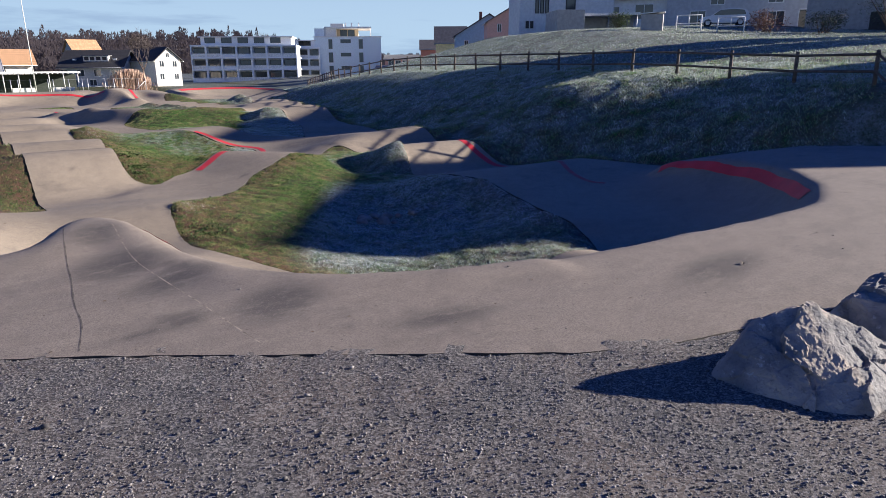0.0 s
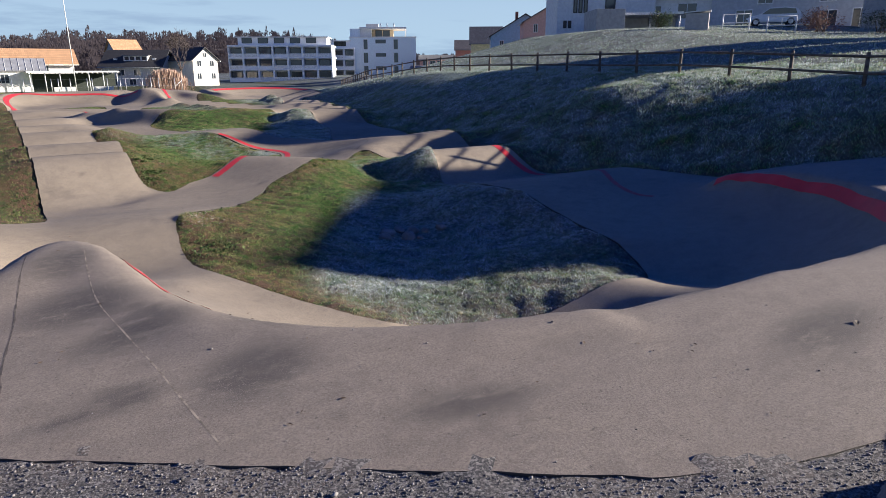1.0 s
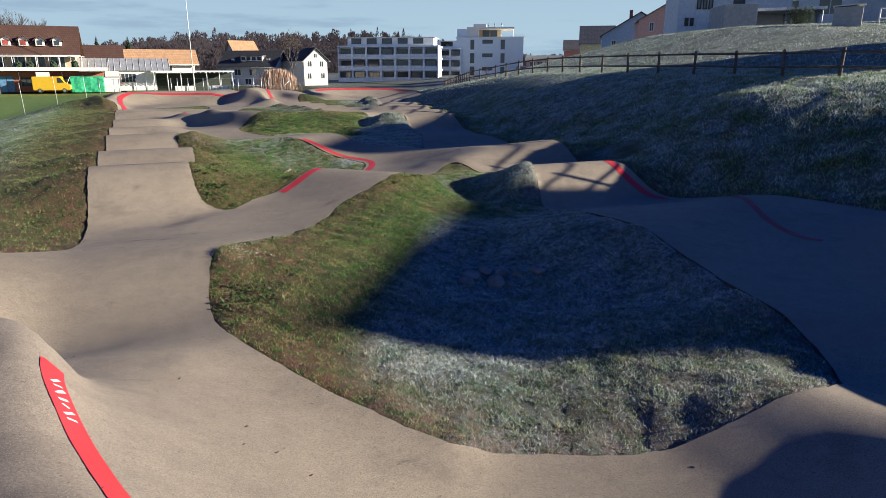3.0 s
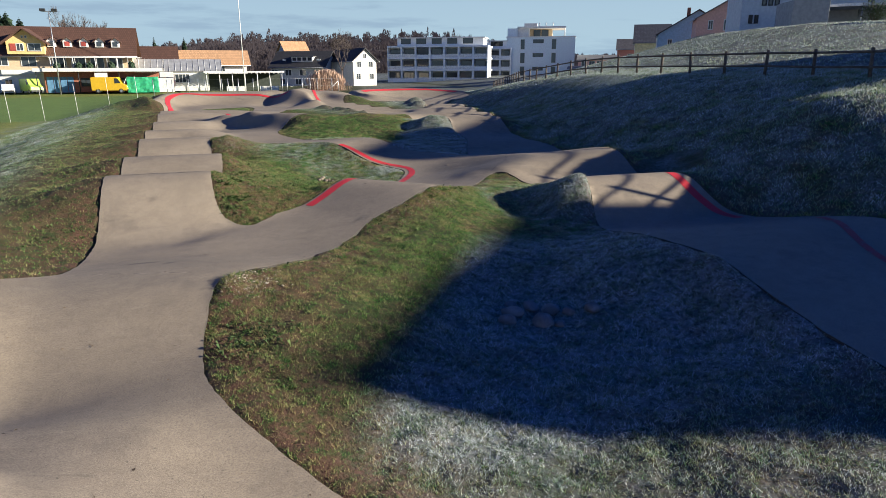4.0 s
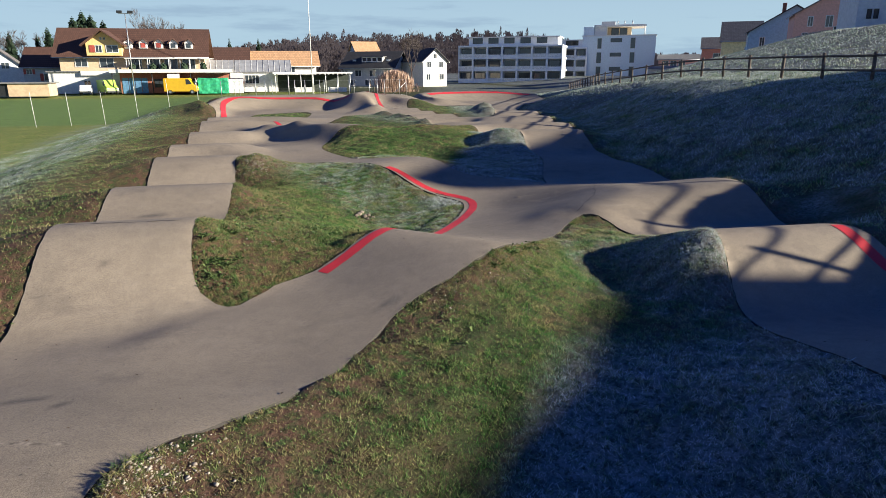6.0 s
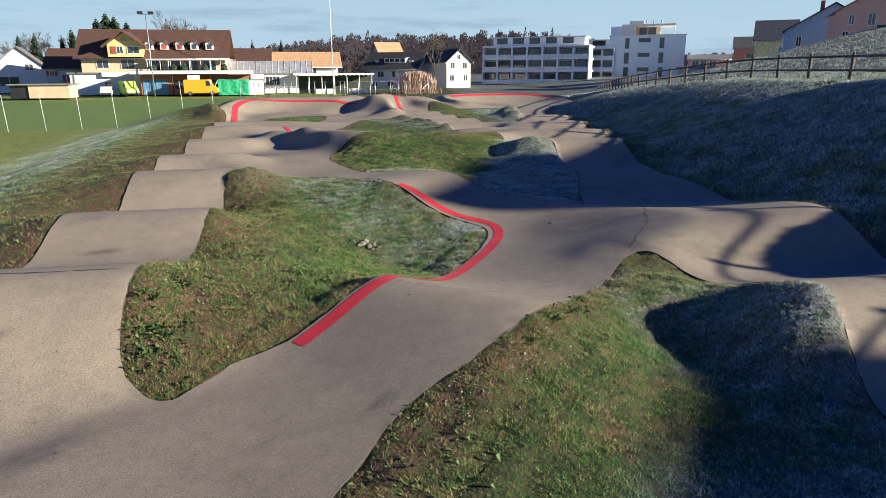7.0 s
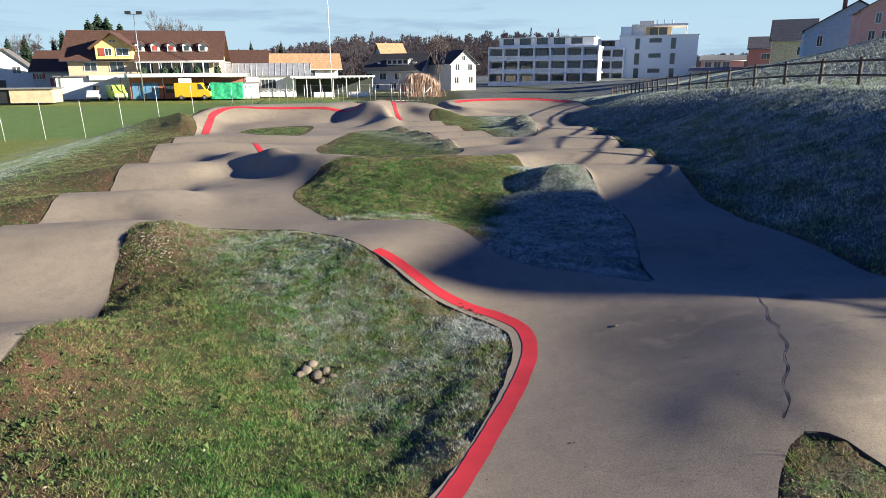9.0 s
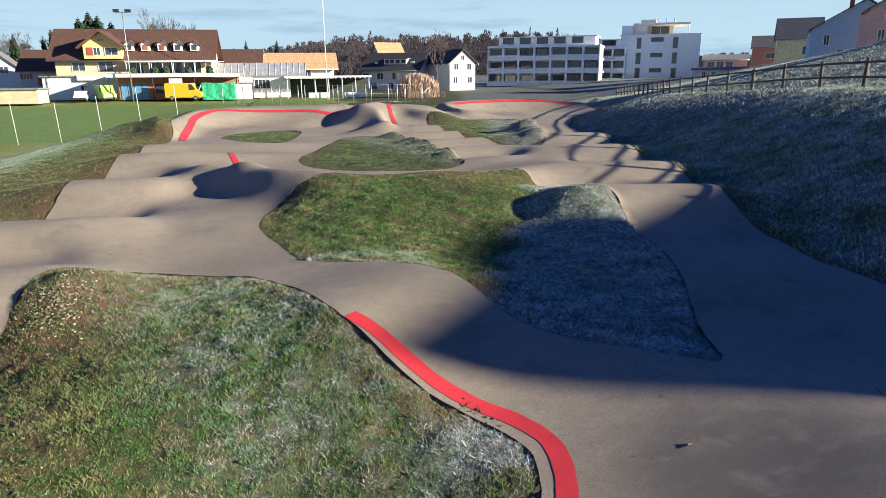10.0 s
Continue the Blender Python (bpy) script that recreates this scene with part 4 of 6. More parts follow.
grid_ground()
track = paved_sheet()
stripe("painted_line", [(1.79, 8.66), (1.83, 8.35), (1.935, 7.94), (2.075, 7.46), (2.255, 6.9)], .125, RED, track, label="bright red painted line on the crest")
for mx, my, turn, long in ((1.842, 8.33, .9, .05), (1.862, 8.25, -.5, .05), (1.882, 8.17, 1.0, .06), (1.905, 8.08, .2, .04), (1.922, 8.01, -.9, .06), (1.945, 7.93, .7, .05), (1.965, 7.86, -.3, .05)):
    stripe("painted_mark", [(mx - .5 * long * math.cos(turn), my - .5 * long * math.sin(turn) - .02), (mx, my), (mx + .5 * long * math.cos(turn), my + .5 * long * math.sin(turn) + .02)], .022, WHITE_PAINT, track, .011)
stripe("painted_line", [(14.66, 10.0), (14.68, 9.55), (14.34, 8.38), (13.77, 7.0), (13.02, 6.05), (12.1, 5.28), (11.75, 5.05)], .18, RED, track, .02, label="wide faded red line round the bowl")
stripe("painted_line", [(14.93, 18.68), (14.86, 18.2), (14.88, 17.7), (14.98, 17.2), (15.08, 16.3)], .25, RED, track)
stripe("painted_line", [(15.5, 14.6), (14.8, 13.6), (14.1, 12.7), (13.66, 11.9), (13.50, 11.3), (13.62, 10.9)], .16, RED_WORN, track, label="narrow red line, nearly worn away")
stripe("painted_line", [(5.5, 18.98), (5.85, 19.30), (6.24, 19.70), (6.45, 19.92), (6.74, 20.20), (6.95, 20.40), (7.25, 20.65), (7.64, 21.2), (8.14, 22.0), (8.65, 22.8), (9.25, 23.73), (9.68, 24.55), (9.80, 25.2), (9.58, 25.66), (9.25, 25.98), (8.91, 26.35), (8.6, 26.8), (8.31, 27.25), (8.03, 27.6)], .20, RED, track, .005, frayed=.05, label="red painted line round the grass")
stripe("painted_line", [(1.9, 53.2), (1.75, 55.6), (1.55, 58.3), (1.6, 60.5), (2.53, 62.85), (4.19, 63.60), (6.00, 63.85), (7.81, 63.60), (9.47, 62.85), (10.87, 61.68)], .34, RED, track, .02)
stripe("painted_line", [(12.6, 64.5), (13.5, 64.55), (14.4, 64.6)], .5, RED, track, .02)
stripe("painted_mark", [(13.3, 64.53), (13.9, 64.57)], .22, WHITE_PAINT, track, .03)
stripe("painted_line", [(13.4, 64.2), (13.22, 62.4), (13.08, 60.4), (13.02, 58.4)], .26, RED, track, .02)
stripe("painted_line", [(13.35, 56.2), (13.42, 55.0)], .26, RED, track, .02)
stripe("painted_line", [(19.20, 69.56), (20.28, 70.93), (21.71, 71.95), (23.36, 72.51), (25.11, 72.59), (26.81, 72.17), (28.32, 71.28), (29.51, 70.01)], .42, RED, track, .02)
stripe("painted_line", [(5.0, 44.3), (5.25, 43.2), (5.5, 42.1)], .2, RED, track, .012)
stripe("crack", [(1.0, 9.6), (.86, 8.6), (.75, 7.61), (.72, 7.2), (.63, 6.38), (.60, 5.8), (.49, 5.2)], .012, JOINT, track, .0012, frayed=.6)
stripe("seam", [(1.42, 8.75), (1.37, 8.0), (1.36, 7.31), (1.45, 6.5), (1.53, 5.75), (1.58, 5.1), (1.63, 4.5)], .012, SEAM, track, .0008, frayed=.35)
stripe("crack", [(13.4, 25.1), (12.95, 24.4), (12.88, 24.2), (12.64, 23.85), (12.58, 23.6), (12.44, 23.4), (12.3, 23.1), (12.06, 22.85), (11.86, 22.55), (11.6, 22.3), (11.42, 22.0), (11.2, 21.8)], .010, CRACK, track, .002, frayed=.9)
stripe("crack", [(1.55, 20.42), (2.2, 20.34), (2.8, 20.30), (3.4, 20.27)], .02, CRACK, track, frayed=.8)
stripe("seam", [(6.85, 20.03), (7.3, 19.74), (7.77, 19.56), (8.3, 19.46), (8.8, 19.4)], .05, SEAM, track, .0012, frayed=.5)
stripe("seam", [(1.4, 15.2), (1.9, 14.98), (2.3, 14.83), (2.8, 14.66), (3.2, 14.56)], .035, SEAM, track, .0012, frayed=.6)


# ---- grass ----
def blades(name, count, x0, x1, y0, y1, tall, wide, label, keep=None, seed=1, lean=.85, mat=None):
    rng = np.random.default_rng(seed)
    x, y = rng.uniform(x0, x1, count), rng.uniform(y0, y1, count)
    into = sample(INTO, x, y)
    ok = (into < -.015) & (sample(GRAVELLY, x, y) < .3)
    bare = bare_cover(x, y, into)
    ok &= rng.uniform(size=count) > bare * .35
    clump = .5 + .28 * np.sin(x * 5.1 + 2 * np.sin(y * 3.7)) * np.sin(y * 4.3 + 1.5 * np.sin(x * 2.9)) + .34 * np.sin(x * 23 + 3 * np.sin(y * 9)) * np.sin(y * 21 + 3 * np.sin(x * 11))
    clump = np.clip(clump, 0, 1)
    ok &= rng.uniform(size=count) < .15 + .85 * clump
    if keep is not None:
        ok &= keep(x, y)
    x, y, into, bare, clump = (v[ok] for v in (x, y, into, bare, clump))
    n = len(x)
    z = sample(TURFZ, x, y) - .008
    h = tall * rng.uniform(.45, 1.25, n) * (.55 + .7 * clump)
    a, b = rng.uniform(0, 6.283, n), rng.uniform(0, 6.283, n)
    w = wide * rng.uniform(.6, 1.3, n)
    tilt = h * lean * rng.uniform(.3, 1.6, n)
    tip = np.stack([x + np.cos(b) * tilt, y + np.sin(b) * tilt, z + h], 1)
    left = np.stack([x - np.cos(a) * w, y - np.sin(a) * w, z], 1)
    right = np.stack([x + np.cos(a) * w, y + np.sin(a) * w, z], 1)
    co = np.stack([left, right, tip], 1).reshape(-1, 3)
    me = bpy.data.meshes.new(name)
    me.vertices.add(3 * n)
    me.vertices.foreach_set("co", co.ravel())
    me.loops.add(3 * n)
    me.loops.foreach_set("vertex_index", np.arange(3 * n))
    me.polygons.add(n)
    me.polygons.foreach_set("loop_start", np.arange(0, 3 * n, 3))
    me.polygons.foreach_set("loop_total", np.full(n, 3))
    me.update()
    me.materials.append(mat or BLADE)
    f = frost_shade_cover(x, y)
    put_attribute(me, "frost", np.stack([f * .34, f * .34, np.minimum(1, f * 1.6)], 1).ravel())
    put_attribute(me, "bare", np.repeat(bare * .6, 3))
    return tagged(new(name, me), label, "grass", kind="stuff")


blades("island_grass", 760000, 3.0, 12.5, 7.3, 22.0, .040, .0056, "short tufty grass, half of it white with frost", seed=1)
blades("island_grass", 560000, 3.4, 9.8, 18.0, 30.8, .042, .0056, "sunlit green and yellowed grass with frosted edge", seed=2)
blades("island_grass", 300000, 6.4, 14.3, 26.0, 37.0, .042, .0072, "dark green grass, frosted on its shaded half", seed=3)
blades("rimed_grass", 150000, 4.0, 14.3, 7.3, 36.0, .055, .0095, "stiff white rimed grass tufts in the shade", keep=lambda x, y: frost_shade_cover(x, y) > .55, seed=9, lean=1.5)
blades("bank_grass", 520000, -8.0, 1.6, 9.5, 66.0, .050, .0075, "green embankment grass with a pale frosty band", seed=4)
blades("slope_grass", 330000, 15.0, 27.5, 8.0, 42.0, .085, .013, "frosty grass on the shaded slope", keep=lambda x, y: np.hypot(x - 16.3, y - 20.4) > 1.0, seed=5)
blades("island_grass", 230000, 3.4, 22.0, 38.0, 62.0, .045, .009, "green grass on a small raised island", seed=6)
blades("hill_grass", 260000, 21.0, 64.0, 2.0, 95.0, .085, .024, "rime-white sunlit grass on the hill", seed=7)
blades("dead_grass", 170000, 3.2, 9.8, 7.4, 31.0, .024, .0045, "matted dead grass and stalks over bare soil", keep=lambda x, y: bare_cover(x, y, np.full(x.shape, -2.0)) > .35, seed=8, lean=3.2, mat=STRAW)


def ragged_edge(x, y):
    into = sample(INTO, x, y)
    return (into > -.16) & (np.sin(x * 3.1 + y * 4.7) + np.sin(y * 9.3) > -.3) & ((x < 5.2) | ((y > 16.5) & (y < 21.5)))


blades("edge_tufts", 700000, 2.9, 11.5, 12.5, 31.0, .055, .0060, "ragged tufts of yellowed grass hanging over the slab's edge", keep=ragged_edge, seed=15, lean=1.5)


# ---- stones ----
def boulder(name, seed, lumps):
    """A quarried block: rough-cornered lumps grown together, with flat breaks, shallow chips and pitted faces."""
    rng = np.random.default_rng(seed)
    bm = bmesh.new()
    for corners in lumps:
        start = set(bm.verts)
        vs = [bm.verts.new(c) for c in corners]
        bmesh.ops.convex_hull(bm, input=vs)
        bmesh.ops.delete(bm, geom=[v for v in bm.verts if v not in start and not v.link_faces], context="VERTS")
    bmesh.ops.triangulate(bm, faces=bm.faces[:])
    bmesh.ops.bevel(bm, geom=bm.edges[:], offset=.014, segments=1, affect="EDGES")
    for _ in range(6):
        long = [e for e in bm.edges if e.calc_length() > .020]
        if long:
            bmesh.ops.subdivide_edges(bm, edges=long, cuts=1)
            bmesh.ops.triangulate(bm, faces=bm.faces[:])
    bm.normal_update()
    co = np.array([v.co for v in bm.verts])
    warp = np.array([noise.noise_vector(v.co * 6 + Vector((seed, 0, 3))) for v in bm.verts])
    lift = np.zeros(len(co))
    for cells, tilt, step, wobble in ((18, .07, .012, .06), (90, .05, .004, .03)):
        pick = co[rng.integers(0, len(co), cells)]
        lean = rng.normal(size=(cells, 3)) * tilt
        rise = rng.uniform(-step, step * .4, cells)
        p = co + warp * wobble
        near = np.concatenate([((q[:, None] - pick[None]) ** 2).sum(-1).argmin(1) for q in np.array_split(p, max(1, len(p) // 2000))])
        lift += rise[near] + (lean[near] * (p - pick[near])).sum(1)
    for v, h in zip(bm.verts, lift):
        p = v.co + Vector((seed * 3.7, seed, 0))
        v.co += v.normal * (float(h) + .007 * noise.noise(p * 11) + .005 * noise.noise(p * 27) + .004 * noise.noise(p * 60))
    for f in bm.faces:
        f.smooth = False
    return part(name, bm, ROCK)


rock = boulder("boulder", 11, [
    [(-.71, .0, 0), (-.63, -.19, 0), (-.50, -.31, 0), (-.31, -.45, 0), (-.13, -.55, 0), (.03, -.54, 0), (.22, -.44, 0), (.62, -.2, 0), (.85, .2, 0), (.6, .5, 0), (-.1, .5, 0), (-.5, .3, 0),
     (-.47, .04, .335), (-.40, .16, .35), (-.27, -.12, .235), (-.21, .02, .385), (-.26, .14, .43), (-.09, .17, .475), (-.02, .16, .48), (.02, .30, .44), (.29, .10, .335), (.50, .05, .21), (.02, -.12, .32), (.16, -.24, .21), (.05, -.50, .09), (-.60, -.02, .17)]])
rock.matrix_basis = pose(4.42, 1.68, -.01, 0, 0, -36.9)
tagged(rock, "pale grey broken limestone boulder with tan top on gravel", "boulder", "boulders beside the track")
rock = boulder("boulder", 23, [[(-.6, .3, 0), (-.5, -.4, 0), (.5, -.45, 0), (.65, .3, 0), (0, .55, 0), (-.52, .15, .33), (-.3, -.3, .32), (.3, -.3, .42), (.5, .2, .38), (0, .4, .36), (.1, 0, .45)]])
rock.matrix_basis = pose(5.88, 1.58, -.02, 0, 0, -20)
tagged(rock, "blue-grey limestone boulder with ridged top", "boulder", "boulders beside the track")


def scatter_stones(name, count, x0, x1, y0, y1, size, mat, label, keep, seed, flat=.65, bed=None):
    rng = np.random.default_rng(seed)
    x, y = rng.uniform(x0, x1, count), rng.uniform(y0, y1, count)
    ok = keep(x, y, rng)
    x, y = x[ok], y[ok]
    n = len(x)
    z = sample(TURFZ if bed is None else bed, x, y)
    base = np.array([(1, 0, 0), (0, 1, 0), (-1, 0, 0), (0, -1, 0), (.6, .6, .7), (-.6, .5, .75), (-.5, -.6, .7), (.55, -.6, .65), (0, 0, -.6)], float)
    tris = np.array([(0, 1, 4), (1, 2, 5), (2, 3, 6), (3, 0, 7), (4, 1, 5), (5, 2, 6), (6, 3, 7), (7, 0, 4), (4, 5, 6), (4, 6, 7), (1, 0, 8), (2, 1, 8), (3, 2, 8), (0, 3, 8)])
    r = size * rng.gamma(3.0, .33, n)
    a = rng.uniform(0, 6.283, n)
    shape = base[None] * (1 + rng.uniform(-.35, .35, (n, 9, 3)))
    shape[:, :, 2] *= flat
    cx, sx = np.cos(a)[:, None], np.sin(a)[:, None]
    px, py = shape[:, :, 0] * cx - shape[:, :, 1] * sx * .75, shape[:, :, 0] * sx + shape[:, :, 1] * cx * .75
    co = np.stack([x[:, None] + px * r[:, None], y[:, None] + py * r[:, None], z[:, None] + (shape[:, :, 2] + .25) * r[:, None]], -1).reshape(-1, 3)
    faces = (tris[None] + 9 * np.arange(n)[:, None, None]).reshape(-1, 3)
    me = bpy.data.meshes.new(name)
    me.vertices.add(len(co))
    me.vertices.foreach_set("co", co.ravel())
    me.loops.add(faces.size)
    me.loops.foreach_set("vertex_index", faces.ravel())
    me.polygons.add(len(faces))
    me.polygons.foreach_set("loop_start", np.arange(0, faces.size, 3))
    me.polygons.foreach_set("loop_total", np.full(len(faces), 3))
    me.update()
    me.materials.append(mat)
    return tagged(new(name, me), label, "gravel", kind="stuff")


on_gravel = lambda x, y, rng: sample(GRAVELLY, x, y) > .5
scatter_stones("gravel", 150000, -2.3, 5.6, .2, 5.8, .0038, PEBBLE, "loose crushed grey gravel", on_gravel, 31)
scatter_stones("gravel", 1100, -2.5, 6.5, -.2, 7.0, .0066, PEBBLE, "coarser loose grey gravel", on_gravel, 32)


def near_tops(x, y, rng):
    d = np.exp(-((x - 3.75) ** 2 / .14 + (y - 14.35) ** 2 / .2)) + .35 * np.exp(-((x - 4.2) ** 2 / .3 + (y - 14.9) ** 2 / .4)) + 1.0 * np.exp(-((x - 4.45) ** 2 / .35 + (y - 28.9) ** 2 / .5)) + .12 * np.exp(-((x - 4.5) ** 2 + (y - 20.5) ** 2) / 1.5)
    d += .10 * np.exp(-((x - 7.4) ** 2 / 1.2 + (y - 17.6) ** 2 / .5)) + .03 * ((x < 6) & (y > 14) & (y < 30))
    return (rng.uniform(size=len(x)) < d) & (sample(INTO, x, y) < -.03)


scatter_stones("stone_chips", 40000, 3.3, 8.5, 13.3, 31.0, .0075, CHIP, "pale stone chips lying in the thin turf", near_tops, 33)
scatter_stones("stone_chips", 5200, 3.2, 4.6, 13.3, 15.0, .0085, CHIP, "dense patch of pale chippings on the island's tip", lambda x, y, rng: (rng.uniform(size=len(x)) < np.exp(-(((x - 3.72) / .34) ** 2 + ((y - 14.1) / .38) ** 2))) & (sample(INTO, x, y) < -.02), 36)
scatter_stones("stone_chips", 5200, 3.7, 5.4, 27.9, 29.8, .0105, CHIP, "patch of pale chippings on the island's far tip", lambda x, y, rng: (rng.uniform(size=len(x)) < np.exp(-(((x - 4.4) / .32) ** 2 + ((y - 28.75) / .32) ** 2))) & (sample(INTO, x, y) < -.02), 38)
scatter_stones("stone_chips", 9000, 6.8, 11.2, 16.8, 21.2, .0058, CHIP, "pale chips in the brown soil along the slab", lambda x, y, rng: (rng.uniform(size=len(x)) < .9 * smooth(sample(INTO, x, y), -1.0, -.1)) & (sample(INTO, x, y) < -.02) & ((x - 6.9) * .76 - (y - 17.4) * .65 < .9), 39)
scatter_stones("asphalt_crumbs", 130, .2, 9.0, 2.0, 6.0, .006, PEBBLE, "crumbs and grit lying on the asphalt", lambda x, y, rng: sample(INTO, x, y) > .1, 34, bed=SURFACE)


BROWN_STONE = stone_material("brown_stones", (.10, .08, .06), (.24, .20, .155), veins=.05)


def cobble(x, y, r, seed, group, mat=COBBLE):
    rng = random.Random(seed)
    bm = bmesh.new()
    bmesh.ops.create_icosphere(bm, subdivisions=3, radius=1.0)
    a, b, c = r * rng.uniform(.85, 1.3), r * rng.uniform(.7, 1.0), r * rng.uniform(.55, .75)
    for v in bm.verts:
        v.co += v.co * .16 * noise.noise(v.co * 1.4 + Vector((seed, 2, 1)))
        v.co = Vector((v.co.x * a, v.co.y * b, v.co.z * c))
    for f in bm.faces:
        f.smooth = True
    ob = part("stone", bm, mat)
    ob.matrix_basis = pose(x, y, ground_at(x, y) + c * .45, rng.uniform(-12, 12), rng.uniform(-12, 12), rng.uniform(0, 360))
    tagged(ob, "rounded grey-brown field stone lying in grass", "stone", group)


for k, (x, y, r) in enumerate([(7.55, 13.15, .14), (7.85, 12.75, .17), (7.95, 13.3, .12), (8.15, 13.05, .15), (8.35, 12.85, .11), (7.35, 12.9, .12), (8.7, 12.75, .13), (8.05, 12.6, .08), (7.7, 13.5, .10)]):
    cobble(x, y, r, k, "stones in the hollow")
for k, (x, y, r) in enumerate([(6.80, 24.75, .075), (6.93, 24.68, .085), (7.04, 24.78, .07), (6.88, 24.87, .075), (6.72, 24.66, .055), (6.98, 24.56, .055), (7.12, 24.66, .045)]):
    cobble(x, y, r, 40 + k, "stones in the grass", BROWN_STONE)
cobble(7.53, 30.62, .08, 60, "stones in the grass")


def fallen_leaves(count, seed):
    """Curled brown leaves and scraps of bark lying about on the asphalt."""
    rng = random.Random(seed)
    bm = bmesh.new()
    while count:
        x, y = rng.uniform(-1, 15.5), rng.uniform(2.5, 48)
        if float(sample(INTO, np.array([x]), np.array([y]))[0]) < .05:
            continue
        count -= 1
        z = float(sample(SURFACE, np.array([x]), np.array([y]))[0]) + .006
        a, l = rng.uniform(0, 6.283), rng.uniform(.008, .026)
        d, w = Vector((math.cos(a), math.sin(a), 0)), Vector((-math.sin(a), math.cos(a), 0)) * l * rng.uniform(.25, .55)
        p, up = Vector((x, y, z)), Vector((0, 0, l * rng.uniform(.1, .4)))
        v = [bm.verts.new(q) for q in (p - d * l, p + w + up, p + d * l + up * .4, p - w + up * .6, p)]
        bm.faces.new((v[0], v[4], v[1]))
        bm.faces.new((v[1], v[4], v[2]))
        bm.faces.new((v[2], v[4], v[3]))
        bm.faces.new((v[3], v[4], v[0]))
    tagged(part("fallen_leaves", bm, stuff_material("dead_leaves", (.035, .024, .018), (.22, .15, .09))), "small dead brown leaves scattered on the asphalt", "leaves", kind="stuff")


fallen_leaves(620, 17)
for x, y in ((10.98, 24.72), (6.47, 3.3)):
    bm = bmesh.new()
    for q in ((-.05, -.012, .004), (.0, -.02, .016), (.055, .0, .006), (.01, .022, .02)):
        bm.verts.new(q)
    bm.faces.new(bm.verts[:])
    bmesh.ops.solidify(bm, geom=bm.faces[:], thickness=.004)
    scrap = part("bark_scrap", bm, CHIP)
    scrap.matrix_basis = pose(x, y, float(sample(SURFACE, np.array([x]), np.array([y]))[0]) + .004, 0, 0, 20)
    tagged(scrap, "pale curled scrap of bark on the asphalt", "scrap", "scraps on the asphalt")
scatter_stones("soil_crumbs", 2600, 8.6, 10.2, 25.0, 27.2, .011, stuff_material("brown_soil", (.05, .03, .02), (.15, .09, .06)), "crumbled brown soil washed over the red line", lambda x, y, rng: rng.uniform(size=len(x)) < np.exp(-((x - 9.16 - .55 * (26 - y)) / .12) ** 2 - ((y - 25.95) / .25) ** 2), 37, bed=SURFACE)


# ---- fence ----
def fence():
    line = np.array(FENCE)
    dist = np.r_[0, np.cumsum(np.hypot(*np.diff(line, axis=0).T))]
    at = np.cumsum([1.9] + [2.6] * 6 + [2.34] * 9 + [2.6] * 25)
    at = at[at < dist[-1]]
    xs, ys = np.interp(at, dist, line[:, 0]), np.interp(at, dist, line[:, 1])
    f = thing("fence", float(xs[0]), float(ys[0]), 0, label="weathered timber post and rail fence along the grass slope", category="fence")
    base = f.matrix_basis.translation.copy()
    tops = []
    post_bm = bmesh.new()
    add_rod(post_bm, (0, 0, -.25), (0, 0, .97), .062, .058, 10)
    add_rod(post_bm, (0, 0, .97), (0, 0, .995), .058, .035, 10)
    first = part("post", post_bm, TIMBER, f)
    rng = random.Random(5)
    for k, (x, y) in enumerate(zip(xs, ys)):
        z = ground_at(x, y)
        ob = first if k == 0 else first.copy()
        if k:
            scene.collection.objects.link(ob)
        ob.matrix_basis = pose(x - base.x, y - base.y, z, rng.uniform(-2, 2), rng.uniform(-2, 2), rng.uniform(0, 360))
        tops.append(Vector((x - base.x, y - base.y, z)))
    for a, b in zip(tops, tops[1:]):
        for h in (.86, .37):
            way = (b - a).normalized() * .06
            part("rail", rod(a + Vector((-.05, 0, h)) - way, b + Vector((-.05, 0, h)) + way, .042, .038, 8), TIMBER, f)


fence()


# ---- buildings ----
def window(parent, x, y, z, w, h, frame_mat=WHITE_METAL, face="y-", shutters=None, bars=1):
    """A framed window on a wall; x, y, z is the middle of its sill line."""
    turn = {"y-": 0, "x+": 90, "x-": -90}[face]
    bm = bmesh.new()
    t = min(.1, .09 * max(w, h))
    for a in ((-w / 2 - t, -w / 2, 0, h), (w / 2, w / 2 + t, 0, h), (-w / 2 - t, w / 2 + t, -t, 0), (-w / 2 - t, w / 2 + t, h, h + t)):
        add_box(bm, a[0], -.07, a[2], a[1], .03, a[3])
    for k in range(bars):
        c = -w / 2 + w * (k + 1) / (bars + 1)
        add_box(bm, c - t * .35, -.05, 0, c + t * .35, .03, h)
    wnd = part("window", bm, frame_mat, parent)
    wnd.matrix_basis = pose(x, y, z, 0, 0, turn)
    part("pane", box(-w / 2, -.02, 0, w / 2, .02, h), GLASS, wnd)
    if shutters:
        for sx in (-1, 1):
            c = sx * (w / 2 + t + w * .27)
            part("shutter", box(c - w * .25, -.06, -.02, c + w * .25, .02, h + .02), shutters, wnd)
    return wnd


